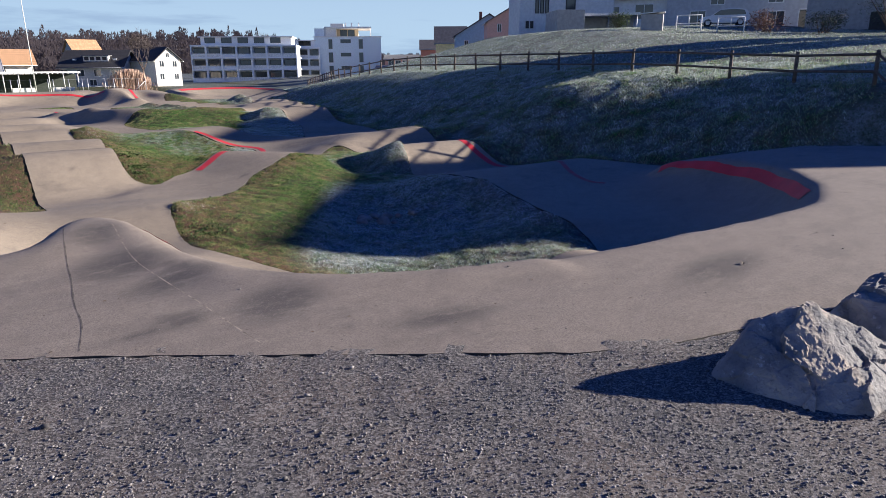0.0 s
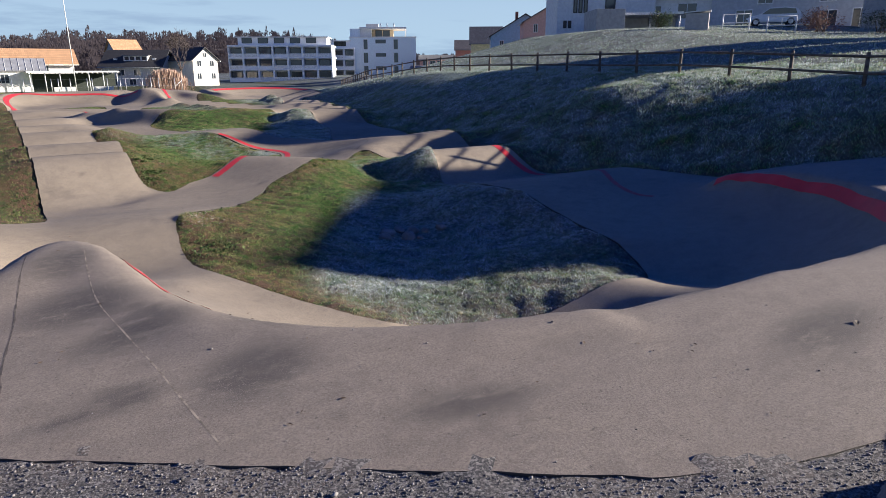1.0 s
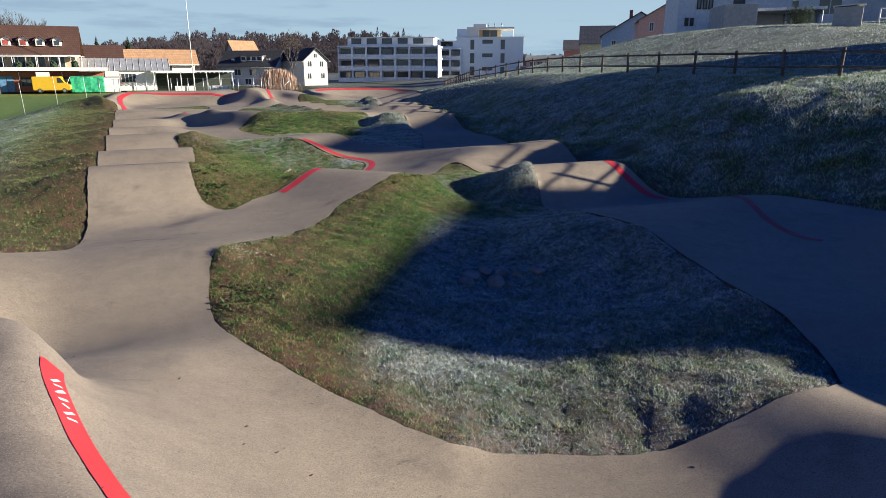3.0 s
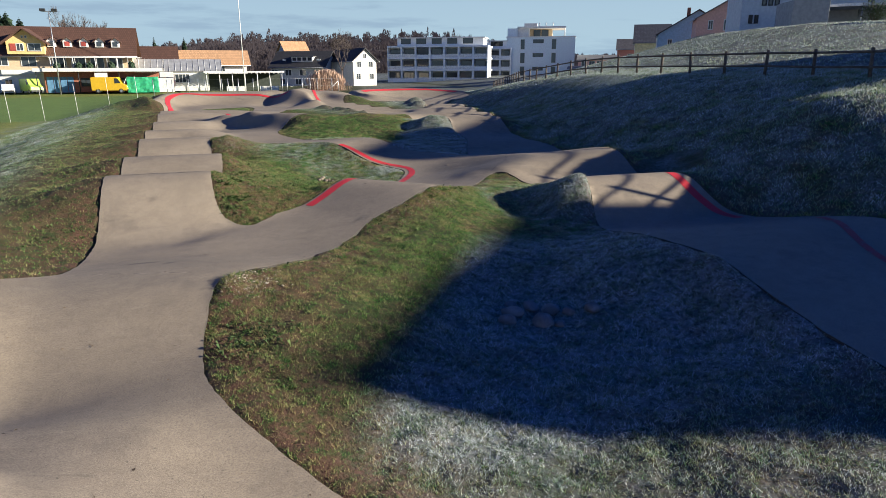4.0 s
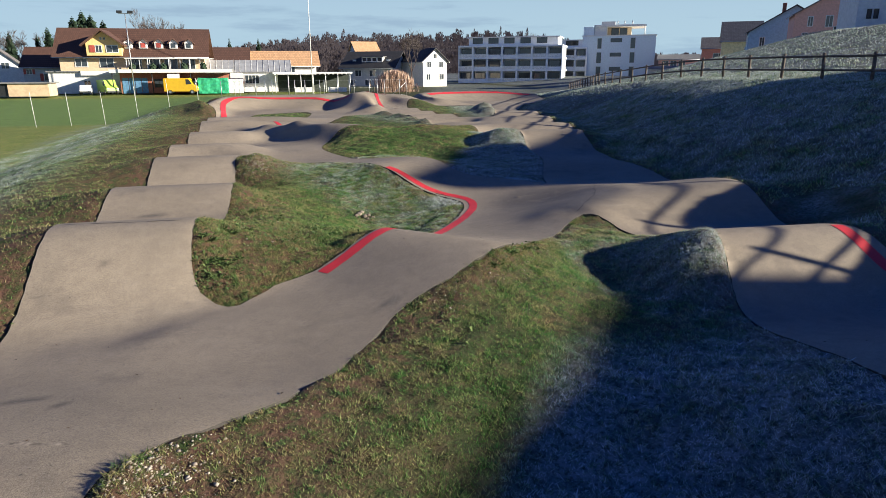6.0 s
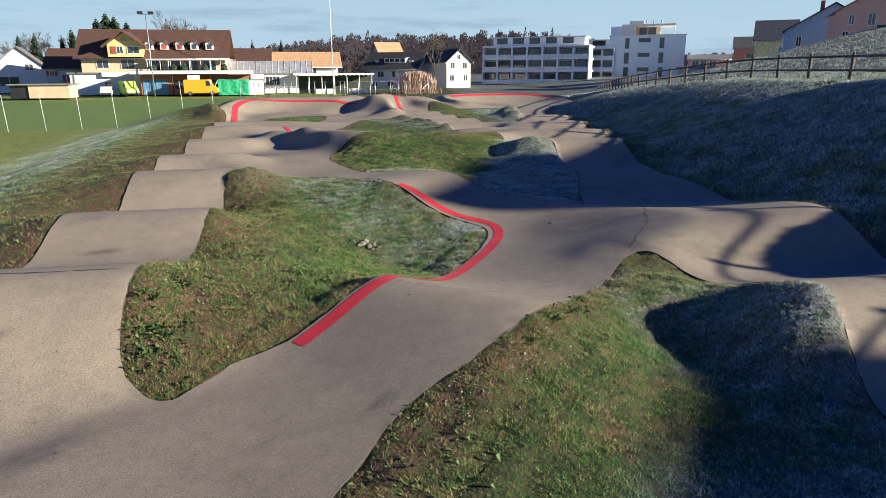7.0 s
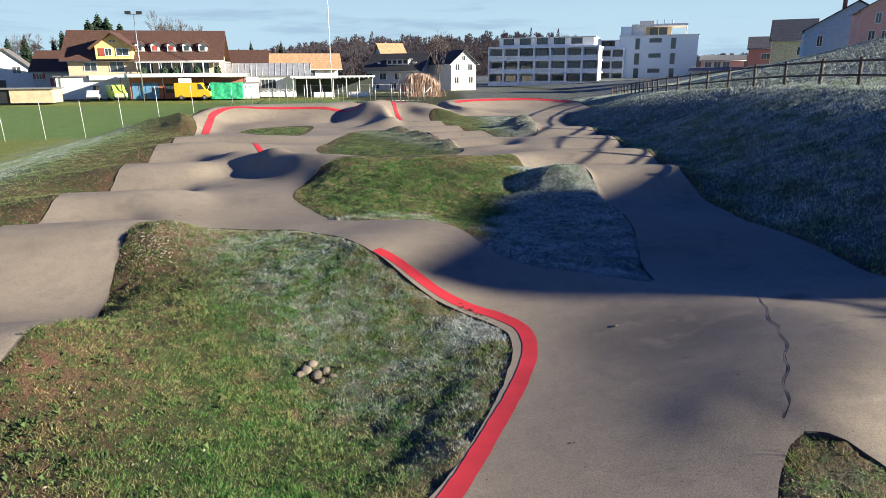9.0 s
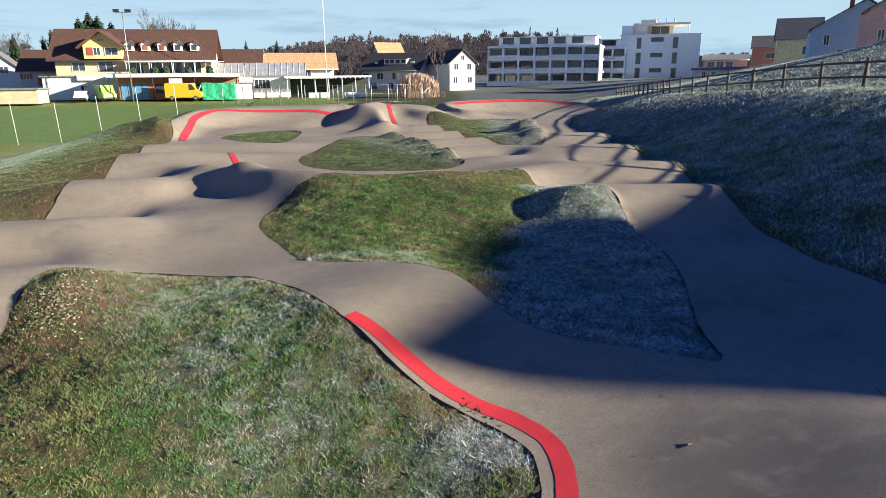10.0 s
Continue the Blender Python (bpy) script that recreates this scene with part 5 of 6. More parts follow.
def house(name, x, y, z, w, d, eave, ridge, rz, wall, roof, label, along="x", windows=(), over=.5, chimney=None, group="", shutters=None):
    """A gabled house: walls with gables, two roof slabs with eaves, windows (x, height, w, h) on its front and right-hand faces."""
    e = thing(name, x, y, z, rz, label, "house", group)
    if along == "x":
        bm = bmesh.new()
        prof = [(-d / 2, -1.5), (d / 2, -1.5), (d / 2, eave), (0, ridge), (-d / 2, eave)]
        a = [bm.verts.new((-w / 2, p, q)) for p, q in prof]
        b = [bm.verts.new((w / 2, p, q)) for p, q in prof]
        bm.faces.new(a[::-1])
        bm.faces.new(b)
        for k in range(5):
            bm.faces.new((a[k], a[(k + 1) % 5], b[(k + 1) % 5], b[k]))
        bmesh.ops.recalc_face_normals(bm, faces=bm.faces[:])
    else:
        bm = prism([(-w / 2, -1.5), (w / 2, -1.5), (w / 2, eave), (0, ridge), (-w / 2, eave)], -d / 2, d / 2)
    part("wall", bm, wall, e)
    run, rise = (d / 2, ridge - eave) if along == "x" else (w / 2, ridge - eave)
    slope = rise / run
    for s in (-1, 1):
        lo, hi = run + over, 0
        zl, zh = ridge - slope * lo + .03, ridge + .03
        bm = bmesh.new()
        ends = (-w / 2 - over, w / 2 + over) if along == "x" else (-d / 2 - over, d / 2 + over)
        pts = []
        for t in ends:
            for u, v in ((lo * s, zl), (hi, zh), (hi, zh + .24), (lo * s, zl + .18)):
                pts.append(bm.verts.new((t, u, v) if along == "x" else (u, t, v)))
        for f in ((0, 1, 2, 3), (7, 6, 5, 4), (0, 4, 5, 1), (1, 5, 6, 2), (2, 6, 7, 3), (3, 7, 4, 0)):
            bm.faces.new([pts[k] for k in f])
        bmesh.ops.recalc_face_normals(bm, faces=bm.faces[:])
        r = part("roof", bm, roof, e)
        part("gutter", rod(((ends[0]), lo * s, zl + .02) if along == "x" else (lo * s, ends[0], zl + .02), ((ends[1]), lo * s, zl + .02) if along == "x" else (lo * s, ends[1], zl + .02), .08, .08, 6), STEEL, r)
    for spec in windows:
        face, u, h0, ww, hh = spec[:5]
        if face == "f":
            window(e, u, -d / 2, h0, ww, hh, shutters=shutters)
        elif face == "r":
            window(e, w / 2, u, h0, ww, hh, face="x+", shutters=shutters)
        else:
            window(e, -w / 2, u, h0, ww, hh, face="x-", shutters=shutters)
    if chimney:
        cx, cy = chimney
        part("chimney", box(cx - .35, cy - .35, ridge - 1.2, cx + .35, cy + .35, ridge + .9, bevel=.03), BRICKWALL, e)
    return e


G = ground_at
# the big ochre farmhouse with its row of dormers
farm = house("farmhouse", -16.8, 134.5, -1.1, 22.2, 9.2, 6.4, 10.3, 0, PLASTER_TAN, ROOF_BROWN, "large ochre farmhouse with long brown tiled roof and dormers", over=.9,
             windows=[("f", -7.9, 4.3, 1.7, 1.2), ("f", -4.1, 4.2, 2.0, 1.4)] + [("f", u, 3.9, 1.9, 1.6) for u in (.2, 3.0, 5.8, 8.6)])
bm = prism([(-2.6, 6.0), (2.6, 6.0), (2.6, 7.9), (0, 9.75), (-2.6, 7.9)], -5.9, 0)
wing = part("gable_wing", bm, PLASTER_YELLOW, farm, "ochre yellow gabled front")
wing.matrix_basis = pose(-4.0, 0, 0)
for s in (-1, 1):
    bm = bmesh.new()
    pts = [bm.verts.new(p) for t in (-6.9, .5) for p in ((3.3 * s, t, 7.42), (0, t, 9.8), (0, t, 10.05), (3.3 * s, t, 7.65))]
    for f in ((0, 1, 2, 3), (7, 6, 5, 4), (0, 4, 5, 1), (1, 5, 6, 2), (2, 6, 7, 3), (3, 7, 4, 0)):
        bm.faces.new([pts[k] for k in f])
    bmesh.ops.recalc_face_normals(bm, faces=bm.faces[:])
    part("roof", bm, ROOF_BROWN, wing)
for u, h0, ww, hh in ((-.75, 6.55, .85, 1.0), (1.25, 6.55, 1.7, 1.0), (-.25, 8.45, .25, .35), (.25, 8.45, .25, .35)):
    window(wing, u, -5.9, h0, ww, hh)
part("shutter", box(-2.1, -5.98, 6.5, -1.35, -5.91, 7.6), SHUTTER, wing, "red window shutter")
part("balcony", box(-3.2, -6.6, 3.2, 3.4, -5.9, 4.1), PLASTER_TAN, wing)
for k, u in enumerate((-.6, 1.7, 4.1, 6.4, 8.8)):
    bm = prism([(-.62, 0), (.62, 0), (.62, .95), (0, 1.45), (-.62, .95)], -1.3, 1.6)
    dm = part("dormer", bm, PLASTER_WHITE, farm, "white gabled dormer")
    dm.matrix_basis = pose(u, -3.0, 7.2)
    for s in (-1, 1):
        bm = bmesh.new()
        pts = [bm.verts.new(p) for t in (-1.6, 1.6) for p in ((.92 * s, t, .74), (0, t, 1.48), (0, t, 1.64), (.92 * s, t, .88))]
        for f in ((0, 1, 2, 3), (7, 6, 5, 4), (0, 4, 5, 1), (1, 5, 6, 2), (2, 6, 7, 3), (3, 7, 4, 0)):
            bm.faces.new([pts[q] for q in f])
        bmesh.ops.recalc_face_normals(bm, faces=bm.faces[:])
        part("dormer_roof", bm, ROOF_BROWN, dm)
    if k in (1, 2):
        part("shutter", box(-.36, -1.36, .12, .36, -1.30, .85), SHUTTER, dm)
    else:
        part("pane", box(-.34, -1.36, .12, .34, -1.30, .85), GLASS, dm)
part("awning", prism([(-.8, 5.45), (12.4, 5.45), (12.4, 5.56), (-.8, 5.56)], -7.6, -4.62), PLASTER_WHITE, farm, "pale terrace awning")
part("end_boards", box(-11.16, -4.4, -.5, -11.11, 4.4, 6.3), TIMBER, farm, "dark weathered boards on the end wall")
for u in np.arange(-.2, 12.2, 1.55):
    part("terrace_window", box(u - .04, -7.42, 3.6, u + .04, -7.36, 5.45), WHITE_METAL, farm)
for k, u in enumerate((.3, 3.4, 5.0, 8.2, 11.2)):
    bm = bmesh.new()
    bmesh.ops.create_icosphere(bm, subdivisions=3, radius=.5)
    for v in bm.verts:
        v.co *= 1 + .22 * math.sin(v.co.x * 14 + k) * math.sin(v.co.z * 17) + .15 * math.sin(v.co.y * 23 + v.co.z * 9)
        v.co = Vector((v.co.x + u, v.co.y - 7.9, v.co.z * (1.1 + .12 * k) + 4.1))
    part("terrace_plant", bm, NEEDLES, farm, "dark potted shrub on the terrace")
part("terrace_wall", box(-7.4, -8.0, 2.9, 11.6, -7.75, 3.6), PLASTER_WHITE, farm)
for u in (-.6, 2.6, 5.8, 9.0, 12.2):
    part("awning_post", rod((u, -7.5, 3.5), (u, -7.5, 5.45), .06), WHITE_METAL, farm)

# low workshop with a flat overhanging roof below it
shop = thing("workshop", -9.8, 126.0, -1.0, 0, "low red-brick workshop with blue doors under a flat overhanging roof", "workshop")
part("wall", box(-8.2, -2.2, 0, 8.2, 2.4, 3.1), BRICKWALL, shop)
part("roof", box(-9.2, -4.2, 3.15, 8.9, 3.0, 3.75, bevel=.04), FLATROOF, shop)
part("fascia", box(-9.25, -4.3, 3.2, 8.95, -4.2, 3.7), PLASTER_WHITE, shop)
for k in range(4):
    part("door", box(-7.9 + k * .95, -2.28, .02, -7.05 + k * .95, -2.18, 2.4), BLUE_PAINT, shop, "blue board door")
for u in (-1.8, 2.0):
    window(shop, u, -2.22, 1.0, 2.6, 1.1, frame_mat=DARK_METAL, bars=3)
for u in (-8.9, -3.2, 2.5, 8.4):
    part("column", rod((u, -4.0, 0), (u, -4.0, 3.2), .08), DARK_METAL, shop)
part("sign", box(-.9, -4.42, 2.2, .9, -4.36, 3.0), WHITE_METAL, shop, "blank white signboard")

shed = thing("shed", -28.0, 117.0, -1.0, 0, "low shed clad in raw tan boards beside the pitch", "shed")
part("wall", box(-3.0, -1.8, 0, 2.2, 2.0, 1.75), WOOD_TAN, shed)
part("roof", box(-5.6, -2.1, 1.78, 2.5, 2.4, 1.95), FLATROOF, shed)
part("wall", box(-5.4, -1.6, 0, -3.02, 2.0, 1.75), DARK_METAL, shed)
annex = thing("garage", -21.5, 129.5, -1.0, 0, "white rendered flat garage beside the workshop", "garage")
part("wall", box(-7.5, -2.5, 0, 3.2, 3.5, 3.3), PLASTER_WHITE, annex)
part("roof", box(-7.8, -2.8, 3.3, 3.5, 3.8, 3.5), FLATROOF, annex)
window(annex, -2.0, -2.5, 1.2, .9, .8)

house("house", -44.5, 152, -1.0, 8.5, 9, 4.4, 8.0, 14, PLASTER_WHITE, ROOF_GREY, "white gabled house with grey roof behind the pitch", along="y", windows=[("f", -1.8, 1.2, 3.0, 1.6), ("f", 1.6, 4.0, 1.2, 1.0)])
house("house", -33.3, 143, -1.0, 5.8, 8, 4.4, 7.4, 0, PLASTER_GREY, ROOF_BROWN, "small grey house with brown roof", windows=[("f", .8, 1.9, 1.1, 1.2), ("f", -2.0, 3.0, .8, .8)], shutters=SHUTTER)
house("house", -4.2, 146, -1.0, 10.5, 10, 4.6, 7.6, 0, PLASTER_GREY, ROOF_BROWN, "low building with long dark brown tiled roof")
house("house", 5.6, 147.5, -1.0, 16.5, 10, 4.6, 7.0, 0, PLASTER_WHITE, ROOF_ORANGE, "white house with sunlit orange tiled roof", over=.8, windows=[("f", -1.0, 3.0, 1.2, 1.1), ("f", 3.5, 3.0, 1.2, 1.1)])
slate = house("house", 29.6, 168, -1.0, 12.6, 10, 4.4, 7.6, -31, PLASTER_GREY, ROOF_DARK, "wide house with dark slate roof and skylights", over=.8, windows=[("f", u, 2.2, 1.5, 1.3) for u in (-5.8, -2.4, 1.2, 4.8)] + [("f", u, .2, 1.4, 1.2) for u in (-4, 0, 4)])
strip = part("dormer", box(-1.9, -3.9, 5.3, 3.3, -1.0, 6.45), PLASTER_WHITE, slate, "long flat dormer with a row of white windows")
part("dormer_roof", box(-2.2, -4.2, 6.45, 3.6, -.8, 6.62), FLATROOF, strip)
for u in (-1.2, 0.0, 1.3, 2.6):
    part("pane", box(u - .45, -3.95, 5.55, u + .45, -3.90, 6.3), GLASS, strip)
for u in (-3.9, 4.6):
    part("skylight", box(u - .4, -3.6, 5.55, u + .4, -2.9, 5.95), STEEL, slate)
house("house", 30.2, 192, -1.0, 6.2, 7, 8.2, 10.8, 10, PLASTER_GREY, ROOF_ORANGE, "house with steep orange roof behind a dark one")
house("house", 39.7, 163, -1.2, 6.3, 12, 5.8, 8.3, 18, PLASTER_CREAM, ROOF_DARK, "white gabled house with dark roof and sunny gable", along="y", windows=[("f", -1.6, 4.3, 1.0, 1.2), ("f", 1.6, 4.3, 1.0, 1.2), ("f", -1.8, 1.6, 1.0, 1.2), ("f", 1.8, 1.6, 1.0, 1.2), ("f", 0, 6.3, .8, .9)])
house("house", 119.7, 163.4, 3.3, 7.0, 5.5, 4.7, 7.1, -36, PLASTER_RED, ROOF_GREY, "brick-red terraced house with grey roof", group="coloured houses on the hill", over=.4, windows=[("f", .6, 2.0, 2.4, 1.2), ("l", 0, 2.0, .8, 1.3)])
house("house", 114.6, 147.8, 3.8, 8.2, 6.7, 5.5, 9.4, -36, plain("pale_yellow_render", (.82, .68, .36), .85), ROOF_GREY, "pale yellow house with grey tiled roof", group="coloured houses on the hill", over=.5, windows=[("f", 1.6, 2.0, 1.4, 1.6), ("l", -1.1, 2.0, .8, 1.9), ("l", 1.1, 2.0, .8, 1.9)])
house("house", 109.5, 126.3, 4.3, 16.2, 7.2, 5.5, 10.3, -36, PLASTER_SKY, ROOF_DARK, "slate-blue clad house with grey roof", along="y", group="coloured houses on the hill", over=.5, chimney=(-1.8, 0), windows=[("f", -5.5, 2.6, .8, 1.8), ("f", 1.2, 2.4, 1.2, 2.8), ("l", -1.7, 3.1, 1.0, 1.6), ("l", 1.4, 3.1, 1.0, 1.6), ("f", -2.6, .4, 1.9, 1.4)])
house("house", 105.8, 107.2, 4.3, 20.4, 9.0, 7.4, 13.2, -36, PLASTER_PINK, ROOF_GREY, "salmon-pink house with grey tiled roof", along="y", group="coloured houses on the hill", chimney=(-2.4, 0), windows=[("f", -8.3, 2.4, .8, 1.8), ("f", -6.5, 2.4, .8, 1.8), ("f", -4.8, 5.2, 1.0, 1.8), ("f", -2.4, 3.1, 3.1, 2.1), ("f", -7.7, 5.4, .7, 1.5)])
house("house", 118.5, 178.0, 1.0, 10.5, 9, 4.2, 5.4, -35, PLASTER_PINK, FLATROOF, "low salmon-coloured building with bright windows", windows=[("f", u, 2.4, 1.6, 1.4) for u in (-3.4, -1.2, 1.0)])
house("house", 112.0, 171.0, 0.0, 12, 8, 2.6, 3.2, -35, PLASTER_GREY, FLATROOF, "low grey annexe with small windows", windows=[("f", u, 1.0, .8, 1.2) for u in (-3.4, -1.2, 1.0, 2.4)])


def flats(name, x, y, z, w, d, storeys, rz, wall, label, attic=0.0, balconies=True, windows=()):
    """A modern block: wall bays between floor slabs, recessed balconies, a set-back attic."""
    e = thing(name, x, y, z, rz, label, "apartment block")
    sh = 3.15
    part("core", box(-w / 2 + .3, -d / 2 + 1.6, 0, w / 2 - .3, d / 2, storeys * sh), PLASTER_GREY, e)
    for k in range(storeys + 1):
        part("floor_slab", box(-w / 2, -d / 2, k * sh - .15, w / 2, d / 2 + .1, k * sh + .3), wall, e)
    bays = max(3, round(w / 4.2))
    for k in range(bays + 1):
        u = -w / 2 + k * w / bays
        part("pier", box(max(-w / 2, u - .25), -d / 2 + .04, 0, min(w / 2, u + .25), -d / 2 + 1.6, storeys * sh), wall, e)
    for s in range(storeys):
        for k in range(bays):
            u = -w / 2 + (k + .5) * w / bays
            wide = w / bays - .9
            pick = (k * 7 + s * 3) % 5
            y0 = -d / 2 + (.25 if pick in (0, 2) else 1.5)
            if pick in (0, 2):
                part("bay_wall", box(u - wide / 2 - .2, y0, s * sh + .3, u + wide / 2 + .2, y0 + .2, s * sh + 1.15), wall, e)
            else:
                part("balcony_rail", box(u - wide / 2 - .2, -d / 2 + .1, s * sh + .3, u + wide / 2 + .2, -d / 2 + .16, s * sh + 1.2), PLASTER_WHITE if pick == 4 else WHITE_METAL, e)
            window(e, u, y0 + .05, s * sh + 1.1 if pick in (0, 2) else s * sh + .5, wide * .86, 1.45 if pick in (0, 2) else 2.0, frame_mat=DARK_METAL, bars=2)
    if attic:
        part("attic", box(-w / 2 + 2.5, -d / 2 + 2, storeys * sh + .3, w / 2 - 1.5, d / 2 - 1, storeys * sh + attic), wall, e)
        part("attic_roof", box(-w / 2 + 2.0, -d / 2 + 1.2, storeys * sh + attic, w / 2 - 1.0, d / 2 - .5, storeys * sh + attic + .25), PLASTER_WHITE, e)
        for k in range(5):
            window(e, -w / 2 + 5 + k * (w - 9) / 4.4, -d / 2 + 2.0, storeys * sh + .9, 2.6, 1.4, frame_mat=DARK_METAL)
    return e


flats("apartment_block", 70.85, 185.1, -.8, 28.4, 12, 3, -31, PLASTER_PALE, "white four-storey apartment block with recessed balconies", attic=2.3)
flats("apartment_block", 93.5, 196, -.8, 10, 10, 3, -31, PLASTER_PALE, "narrow white apartment wing set back", attic=2.2)
block = thing("apartment_tower", 107.2, 192.0, -1.0, -31, "pale blue-white cubic apartment block with roof terrace", "apartment block")
part("wall", box(-10.3, -7, 0, 10.3, 7, 12.9), PLASTER_BLUE, block)
part("parapet", box(-10.5, -7.2, 12.9, 10.5, 7.2, 13.2), PLASTER_WHITE, block)
part("penthouse", box(-10.2, -6, 13.2, -7.2, 6, 15.6), PLASTER_BLUE, block)
part("penthouse_roof", box(-7.2, -6.2, 15.6, 7.4, 6.4, 16.1), PLASTER_WHITE, block)
part("penthouse_wall", box(-7.15, -5.4, 13.2, -3.6, 6, 15.6), PLASTER_WHITE, block)
part("penthouse_back", box(-3.6, -1.2, 13.2, 3.2, 6, 15.6), PLASTER_TAN, block)
for u in (-1.4, 1.0):
    window(block, u, -1.2, 13.4, 2.0, 1.9, frame_mat=DARK_METAL)
part("roof_box", box(-5.5, 0, 16.1, -1.5, 4, 17.4), PLASTER_GREY, block)
for u in (-.8, 1.2, 3.4):
    part("flue", rod((u, 1, 16.1), (u, 1, 17.6), .16), STEEL, block)
part("column", rod((7.1, -5.9, 13.2), (7.1, -5.9, 15.6), .12), WHITE_METAL, block)
for s in range(3):
    window(block, -.7, -7, 3.3 + s * 4.0, 3.0, .9, frame_mat=DARK_METAL, bars=1)
    window(block, -5.4, -7, 1.5 + s * 4.0, 1.1, 2.8, frame_mat=DARK_METAL if s < 2 else STEEL, bars=0)
    window(block, 4.0, -7, 1.5 + s * 4.0, 1.2, 2.8, frame_mat=STEEL, bars=0)

# houses on top of the hill
white_house = thing("house", 63.0, 60.1, 5.1, -28, "white modern flat house with slot windows above the slope", "house")
part("wall", box(-5.8, -5, -1.0, 5.8, 0, 9.4), PLASTER_WHITE, white_house)
part("roof", box(-6.0, -5.2, 9.4, 6.0, .2, 9.7), FLATROOF, white_house)
for u in (-3.7, -3.1, -2.5):
    window(white_house, u, -5, 3.3, .26, 2.0, frame_mat=DARK_METAL, bars=0)
for u in (-4.85, -4.3):
    window(white_house, u, -5, 1.6, .26, .7, frame_mat=DARK_METAL, bars=0)
window(white_house, -2.0, -5, 2.3, .7, .8, frame_mat=DARK_METAL, bars=0)
window(white_house, .4, -5, 3.6, 1.0, 2.4, frame_mat=DARK_METAL, bars=0)
terrace = thing("garden_wall", 53.6, 49.2, 4.4, -30, "raw concrete terrace block below the white house", "wall")
part("wall", box(-1.45, -1.4, -.5, 1.45, 3.0, 3.45, bevel=.03), CONCRETE, terrace)
carport = thing("carport", 59.5, 48.6, 5.1, -48, "flat white carport with slim posts", "carport")
part("roof", box(-3.2, -2.0, 2.35, 3.2, 2.0, 2.6), WHITE_METAL, carport)
for u in (-2.9, 0, 2.9):
    for v in (-1.8, 1.8):
        part("post", rod((u, v, 0), (u, v, 2.35), .06), STEEL, carport)
part("back_wall", box(-3.1, 1.9, 0, 3.1, 2.05, 2.35), PLASTER_GREY, carport)
house("house", 71.0, 54.0, 5.1, 9.0, 8, 5.0, 6.4, -50, PLASTER_WHITE, FLATROOF, "white house with roof terrace behind the carport", windows=[("f", -2.5, 2.6, 1.2, 1.4), ("f", 1.0, 2.6, 2.0, 1.6)])
cube = thing("utility_box", 47.2, 34.0, G(47.2, 34.0), -57, "pale concrete utility box with slanted lid", "utility box")
part("body", box(-.85, -.7, -.6, .85, .7, 1.2, bevel=.03), CONCRETE, cube)
part("lid", prism([(-.95, 1.21), (.95, 1.33), (.95, 1.40), (-.95, 1.28)], -.8, .8), STEEL, cube)
for k, (x, y) in enumerate(((50.2, 32.6), (50.4, 29.0))):
    rail = thing("barrier_rail", x, y, G(x, y), -57, "white tubular barrier rail at the top of the slope", "barrier", "barrier rails")
    for u in (-.97, .97):
        part("post", rod((u, 0, -.3), (u, 0, 1.2), .05), WHITE_METAL, rail)
    for h in (1.17, .52):
        part("bar", rod((-.97, 0, h), (.97, 0, h), .04), WHITE_METAL, rail)
    part("bar", rod((0, 0, .52), (0, 0, 1.17), .035), WHITE_METAL, rail)
house("house", 78.0, 43.5, 4.6, 17, 9, 6.6, 10.0, -58, PLASTER_GREY, ROOF_GREY, "grey rendered house with glazed porch behind the parked car", windows=[("f", -5, 1.4, 1.6, 2.3), ("f", -1, 1.6, 2.6, 1.8), ("f", 3.2, 1.6, 1.6, 1.8), ("f", 6.2, 1.0, 1.4, 2.5), ("f", -3, 4.4, 1.4, 1.3), ("f", 3, 4.4, 1.4, 1.3)])
garage = thing("garage", 71.0, 24.0, 4.0, -66, "concrete garage in deep shade above the slope", "garage")
part("wall", box(-8, -4, -.8, 8, 4, 4.6), CONCRETE, garage)
part("roof", box(-8.3, -4.3, 4.6, 8.3, 4.3, 4.85), FLATROOF, garage)
part("door", box(-3, -4.06, .0, 0, -3.98, 2.6), DARK_METAL, garage)
# the two houses whose shadows fall across the track
house("house", 46.31, -4.63, 3.18, 8.2, 9.0, 5.4, 7.78, 50, PLASTER_WHITE, ROOF_BROWN, "white gabled house above the slope", over=.45)
house("house", 55.0, 7.2, 3.4, 5.6, 9, 8.4, 10.05, 63.5, PLASTER_WHITE, ROOF_GREY, "tall white house above the slope", over=.35)
house("house", 57.5, 12.2, 3.4, 4.6, 9, 7.6, 9.4, 63.5, PLASTER_GREY, ROOF_GREY, "grey house joined to a tall white one", over=.3)


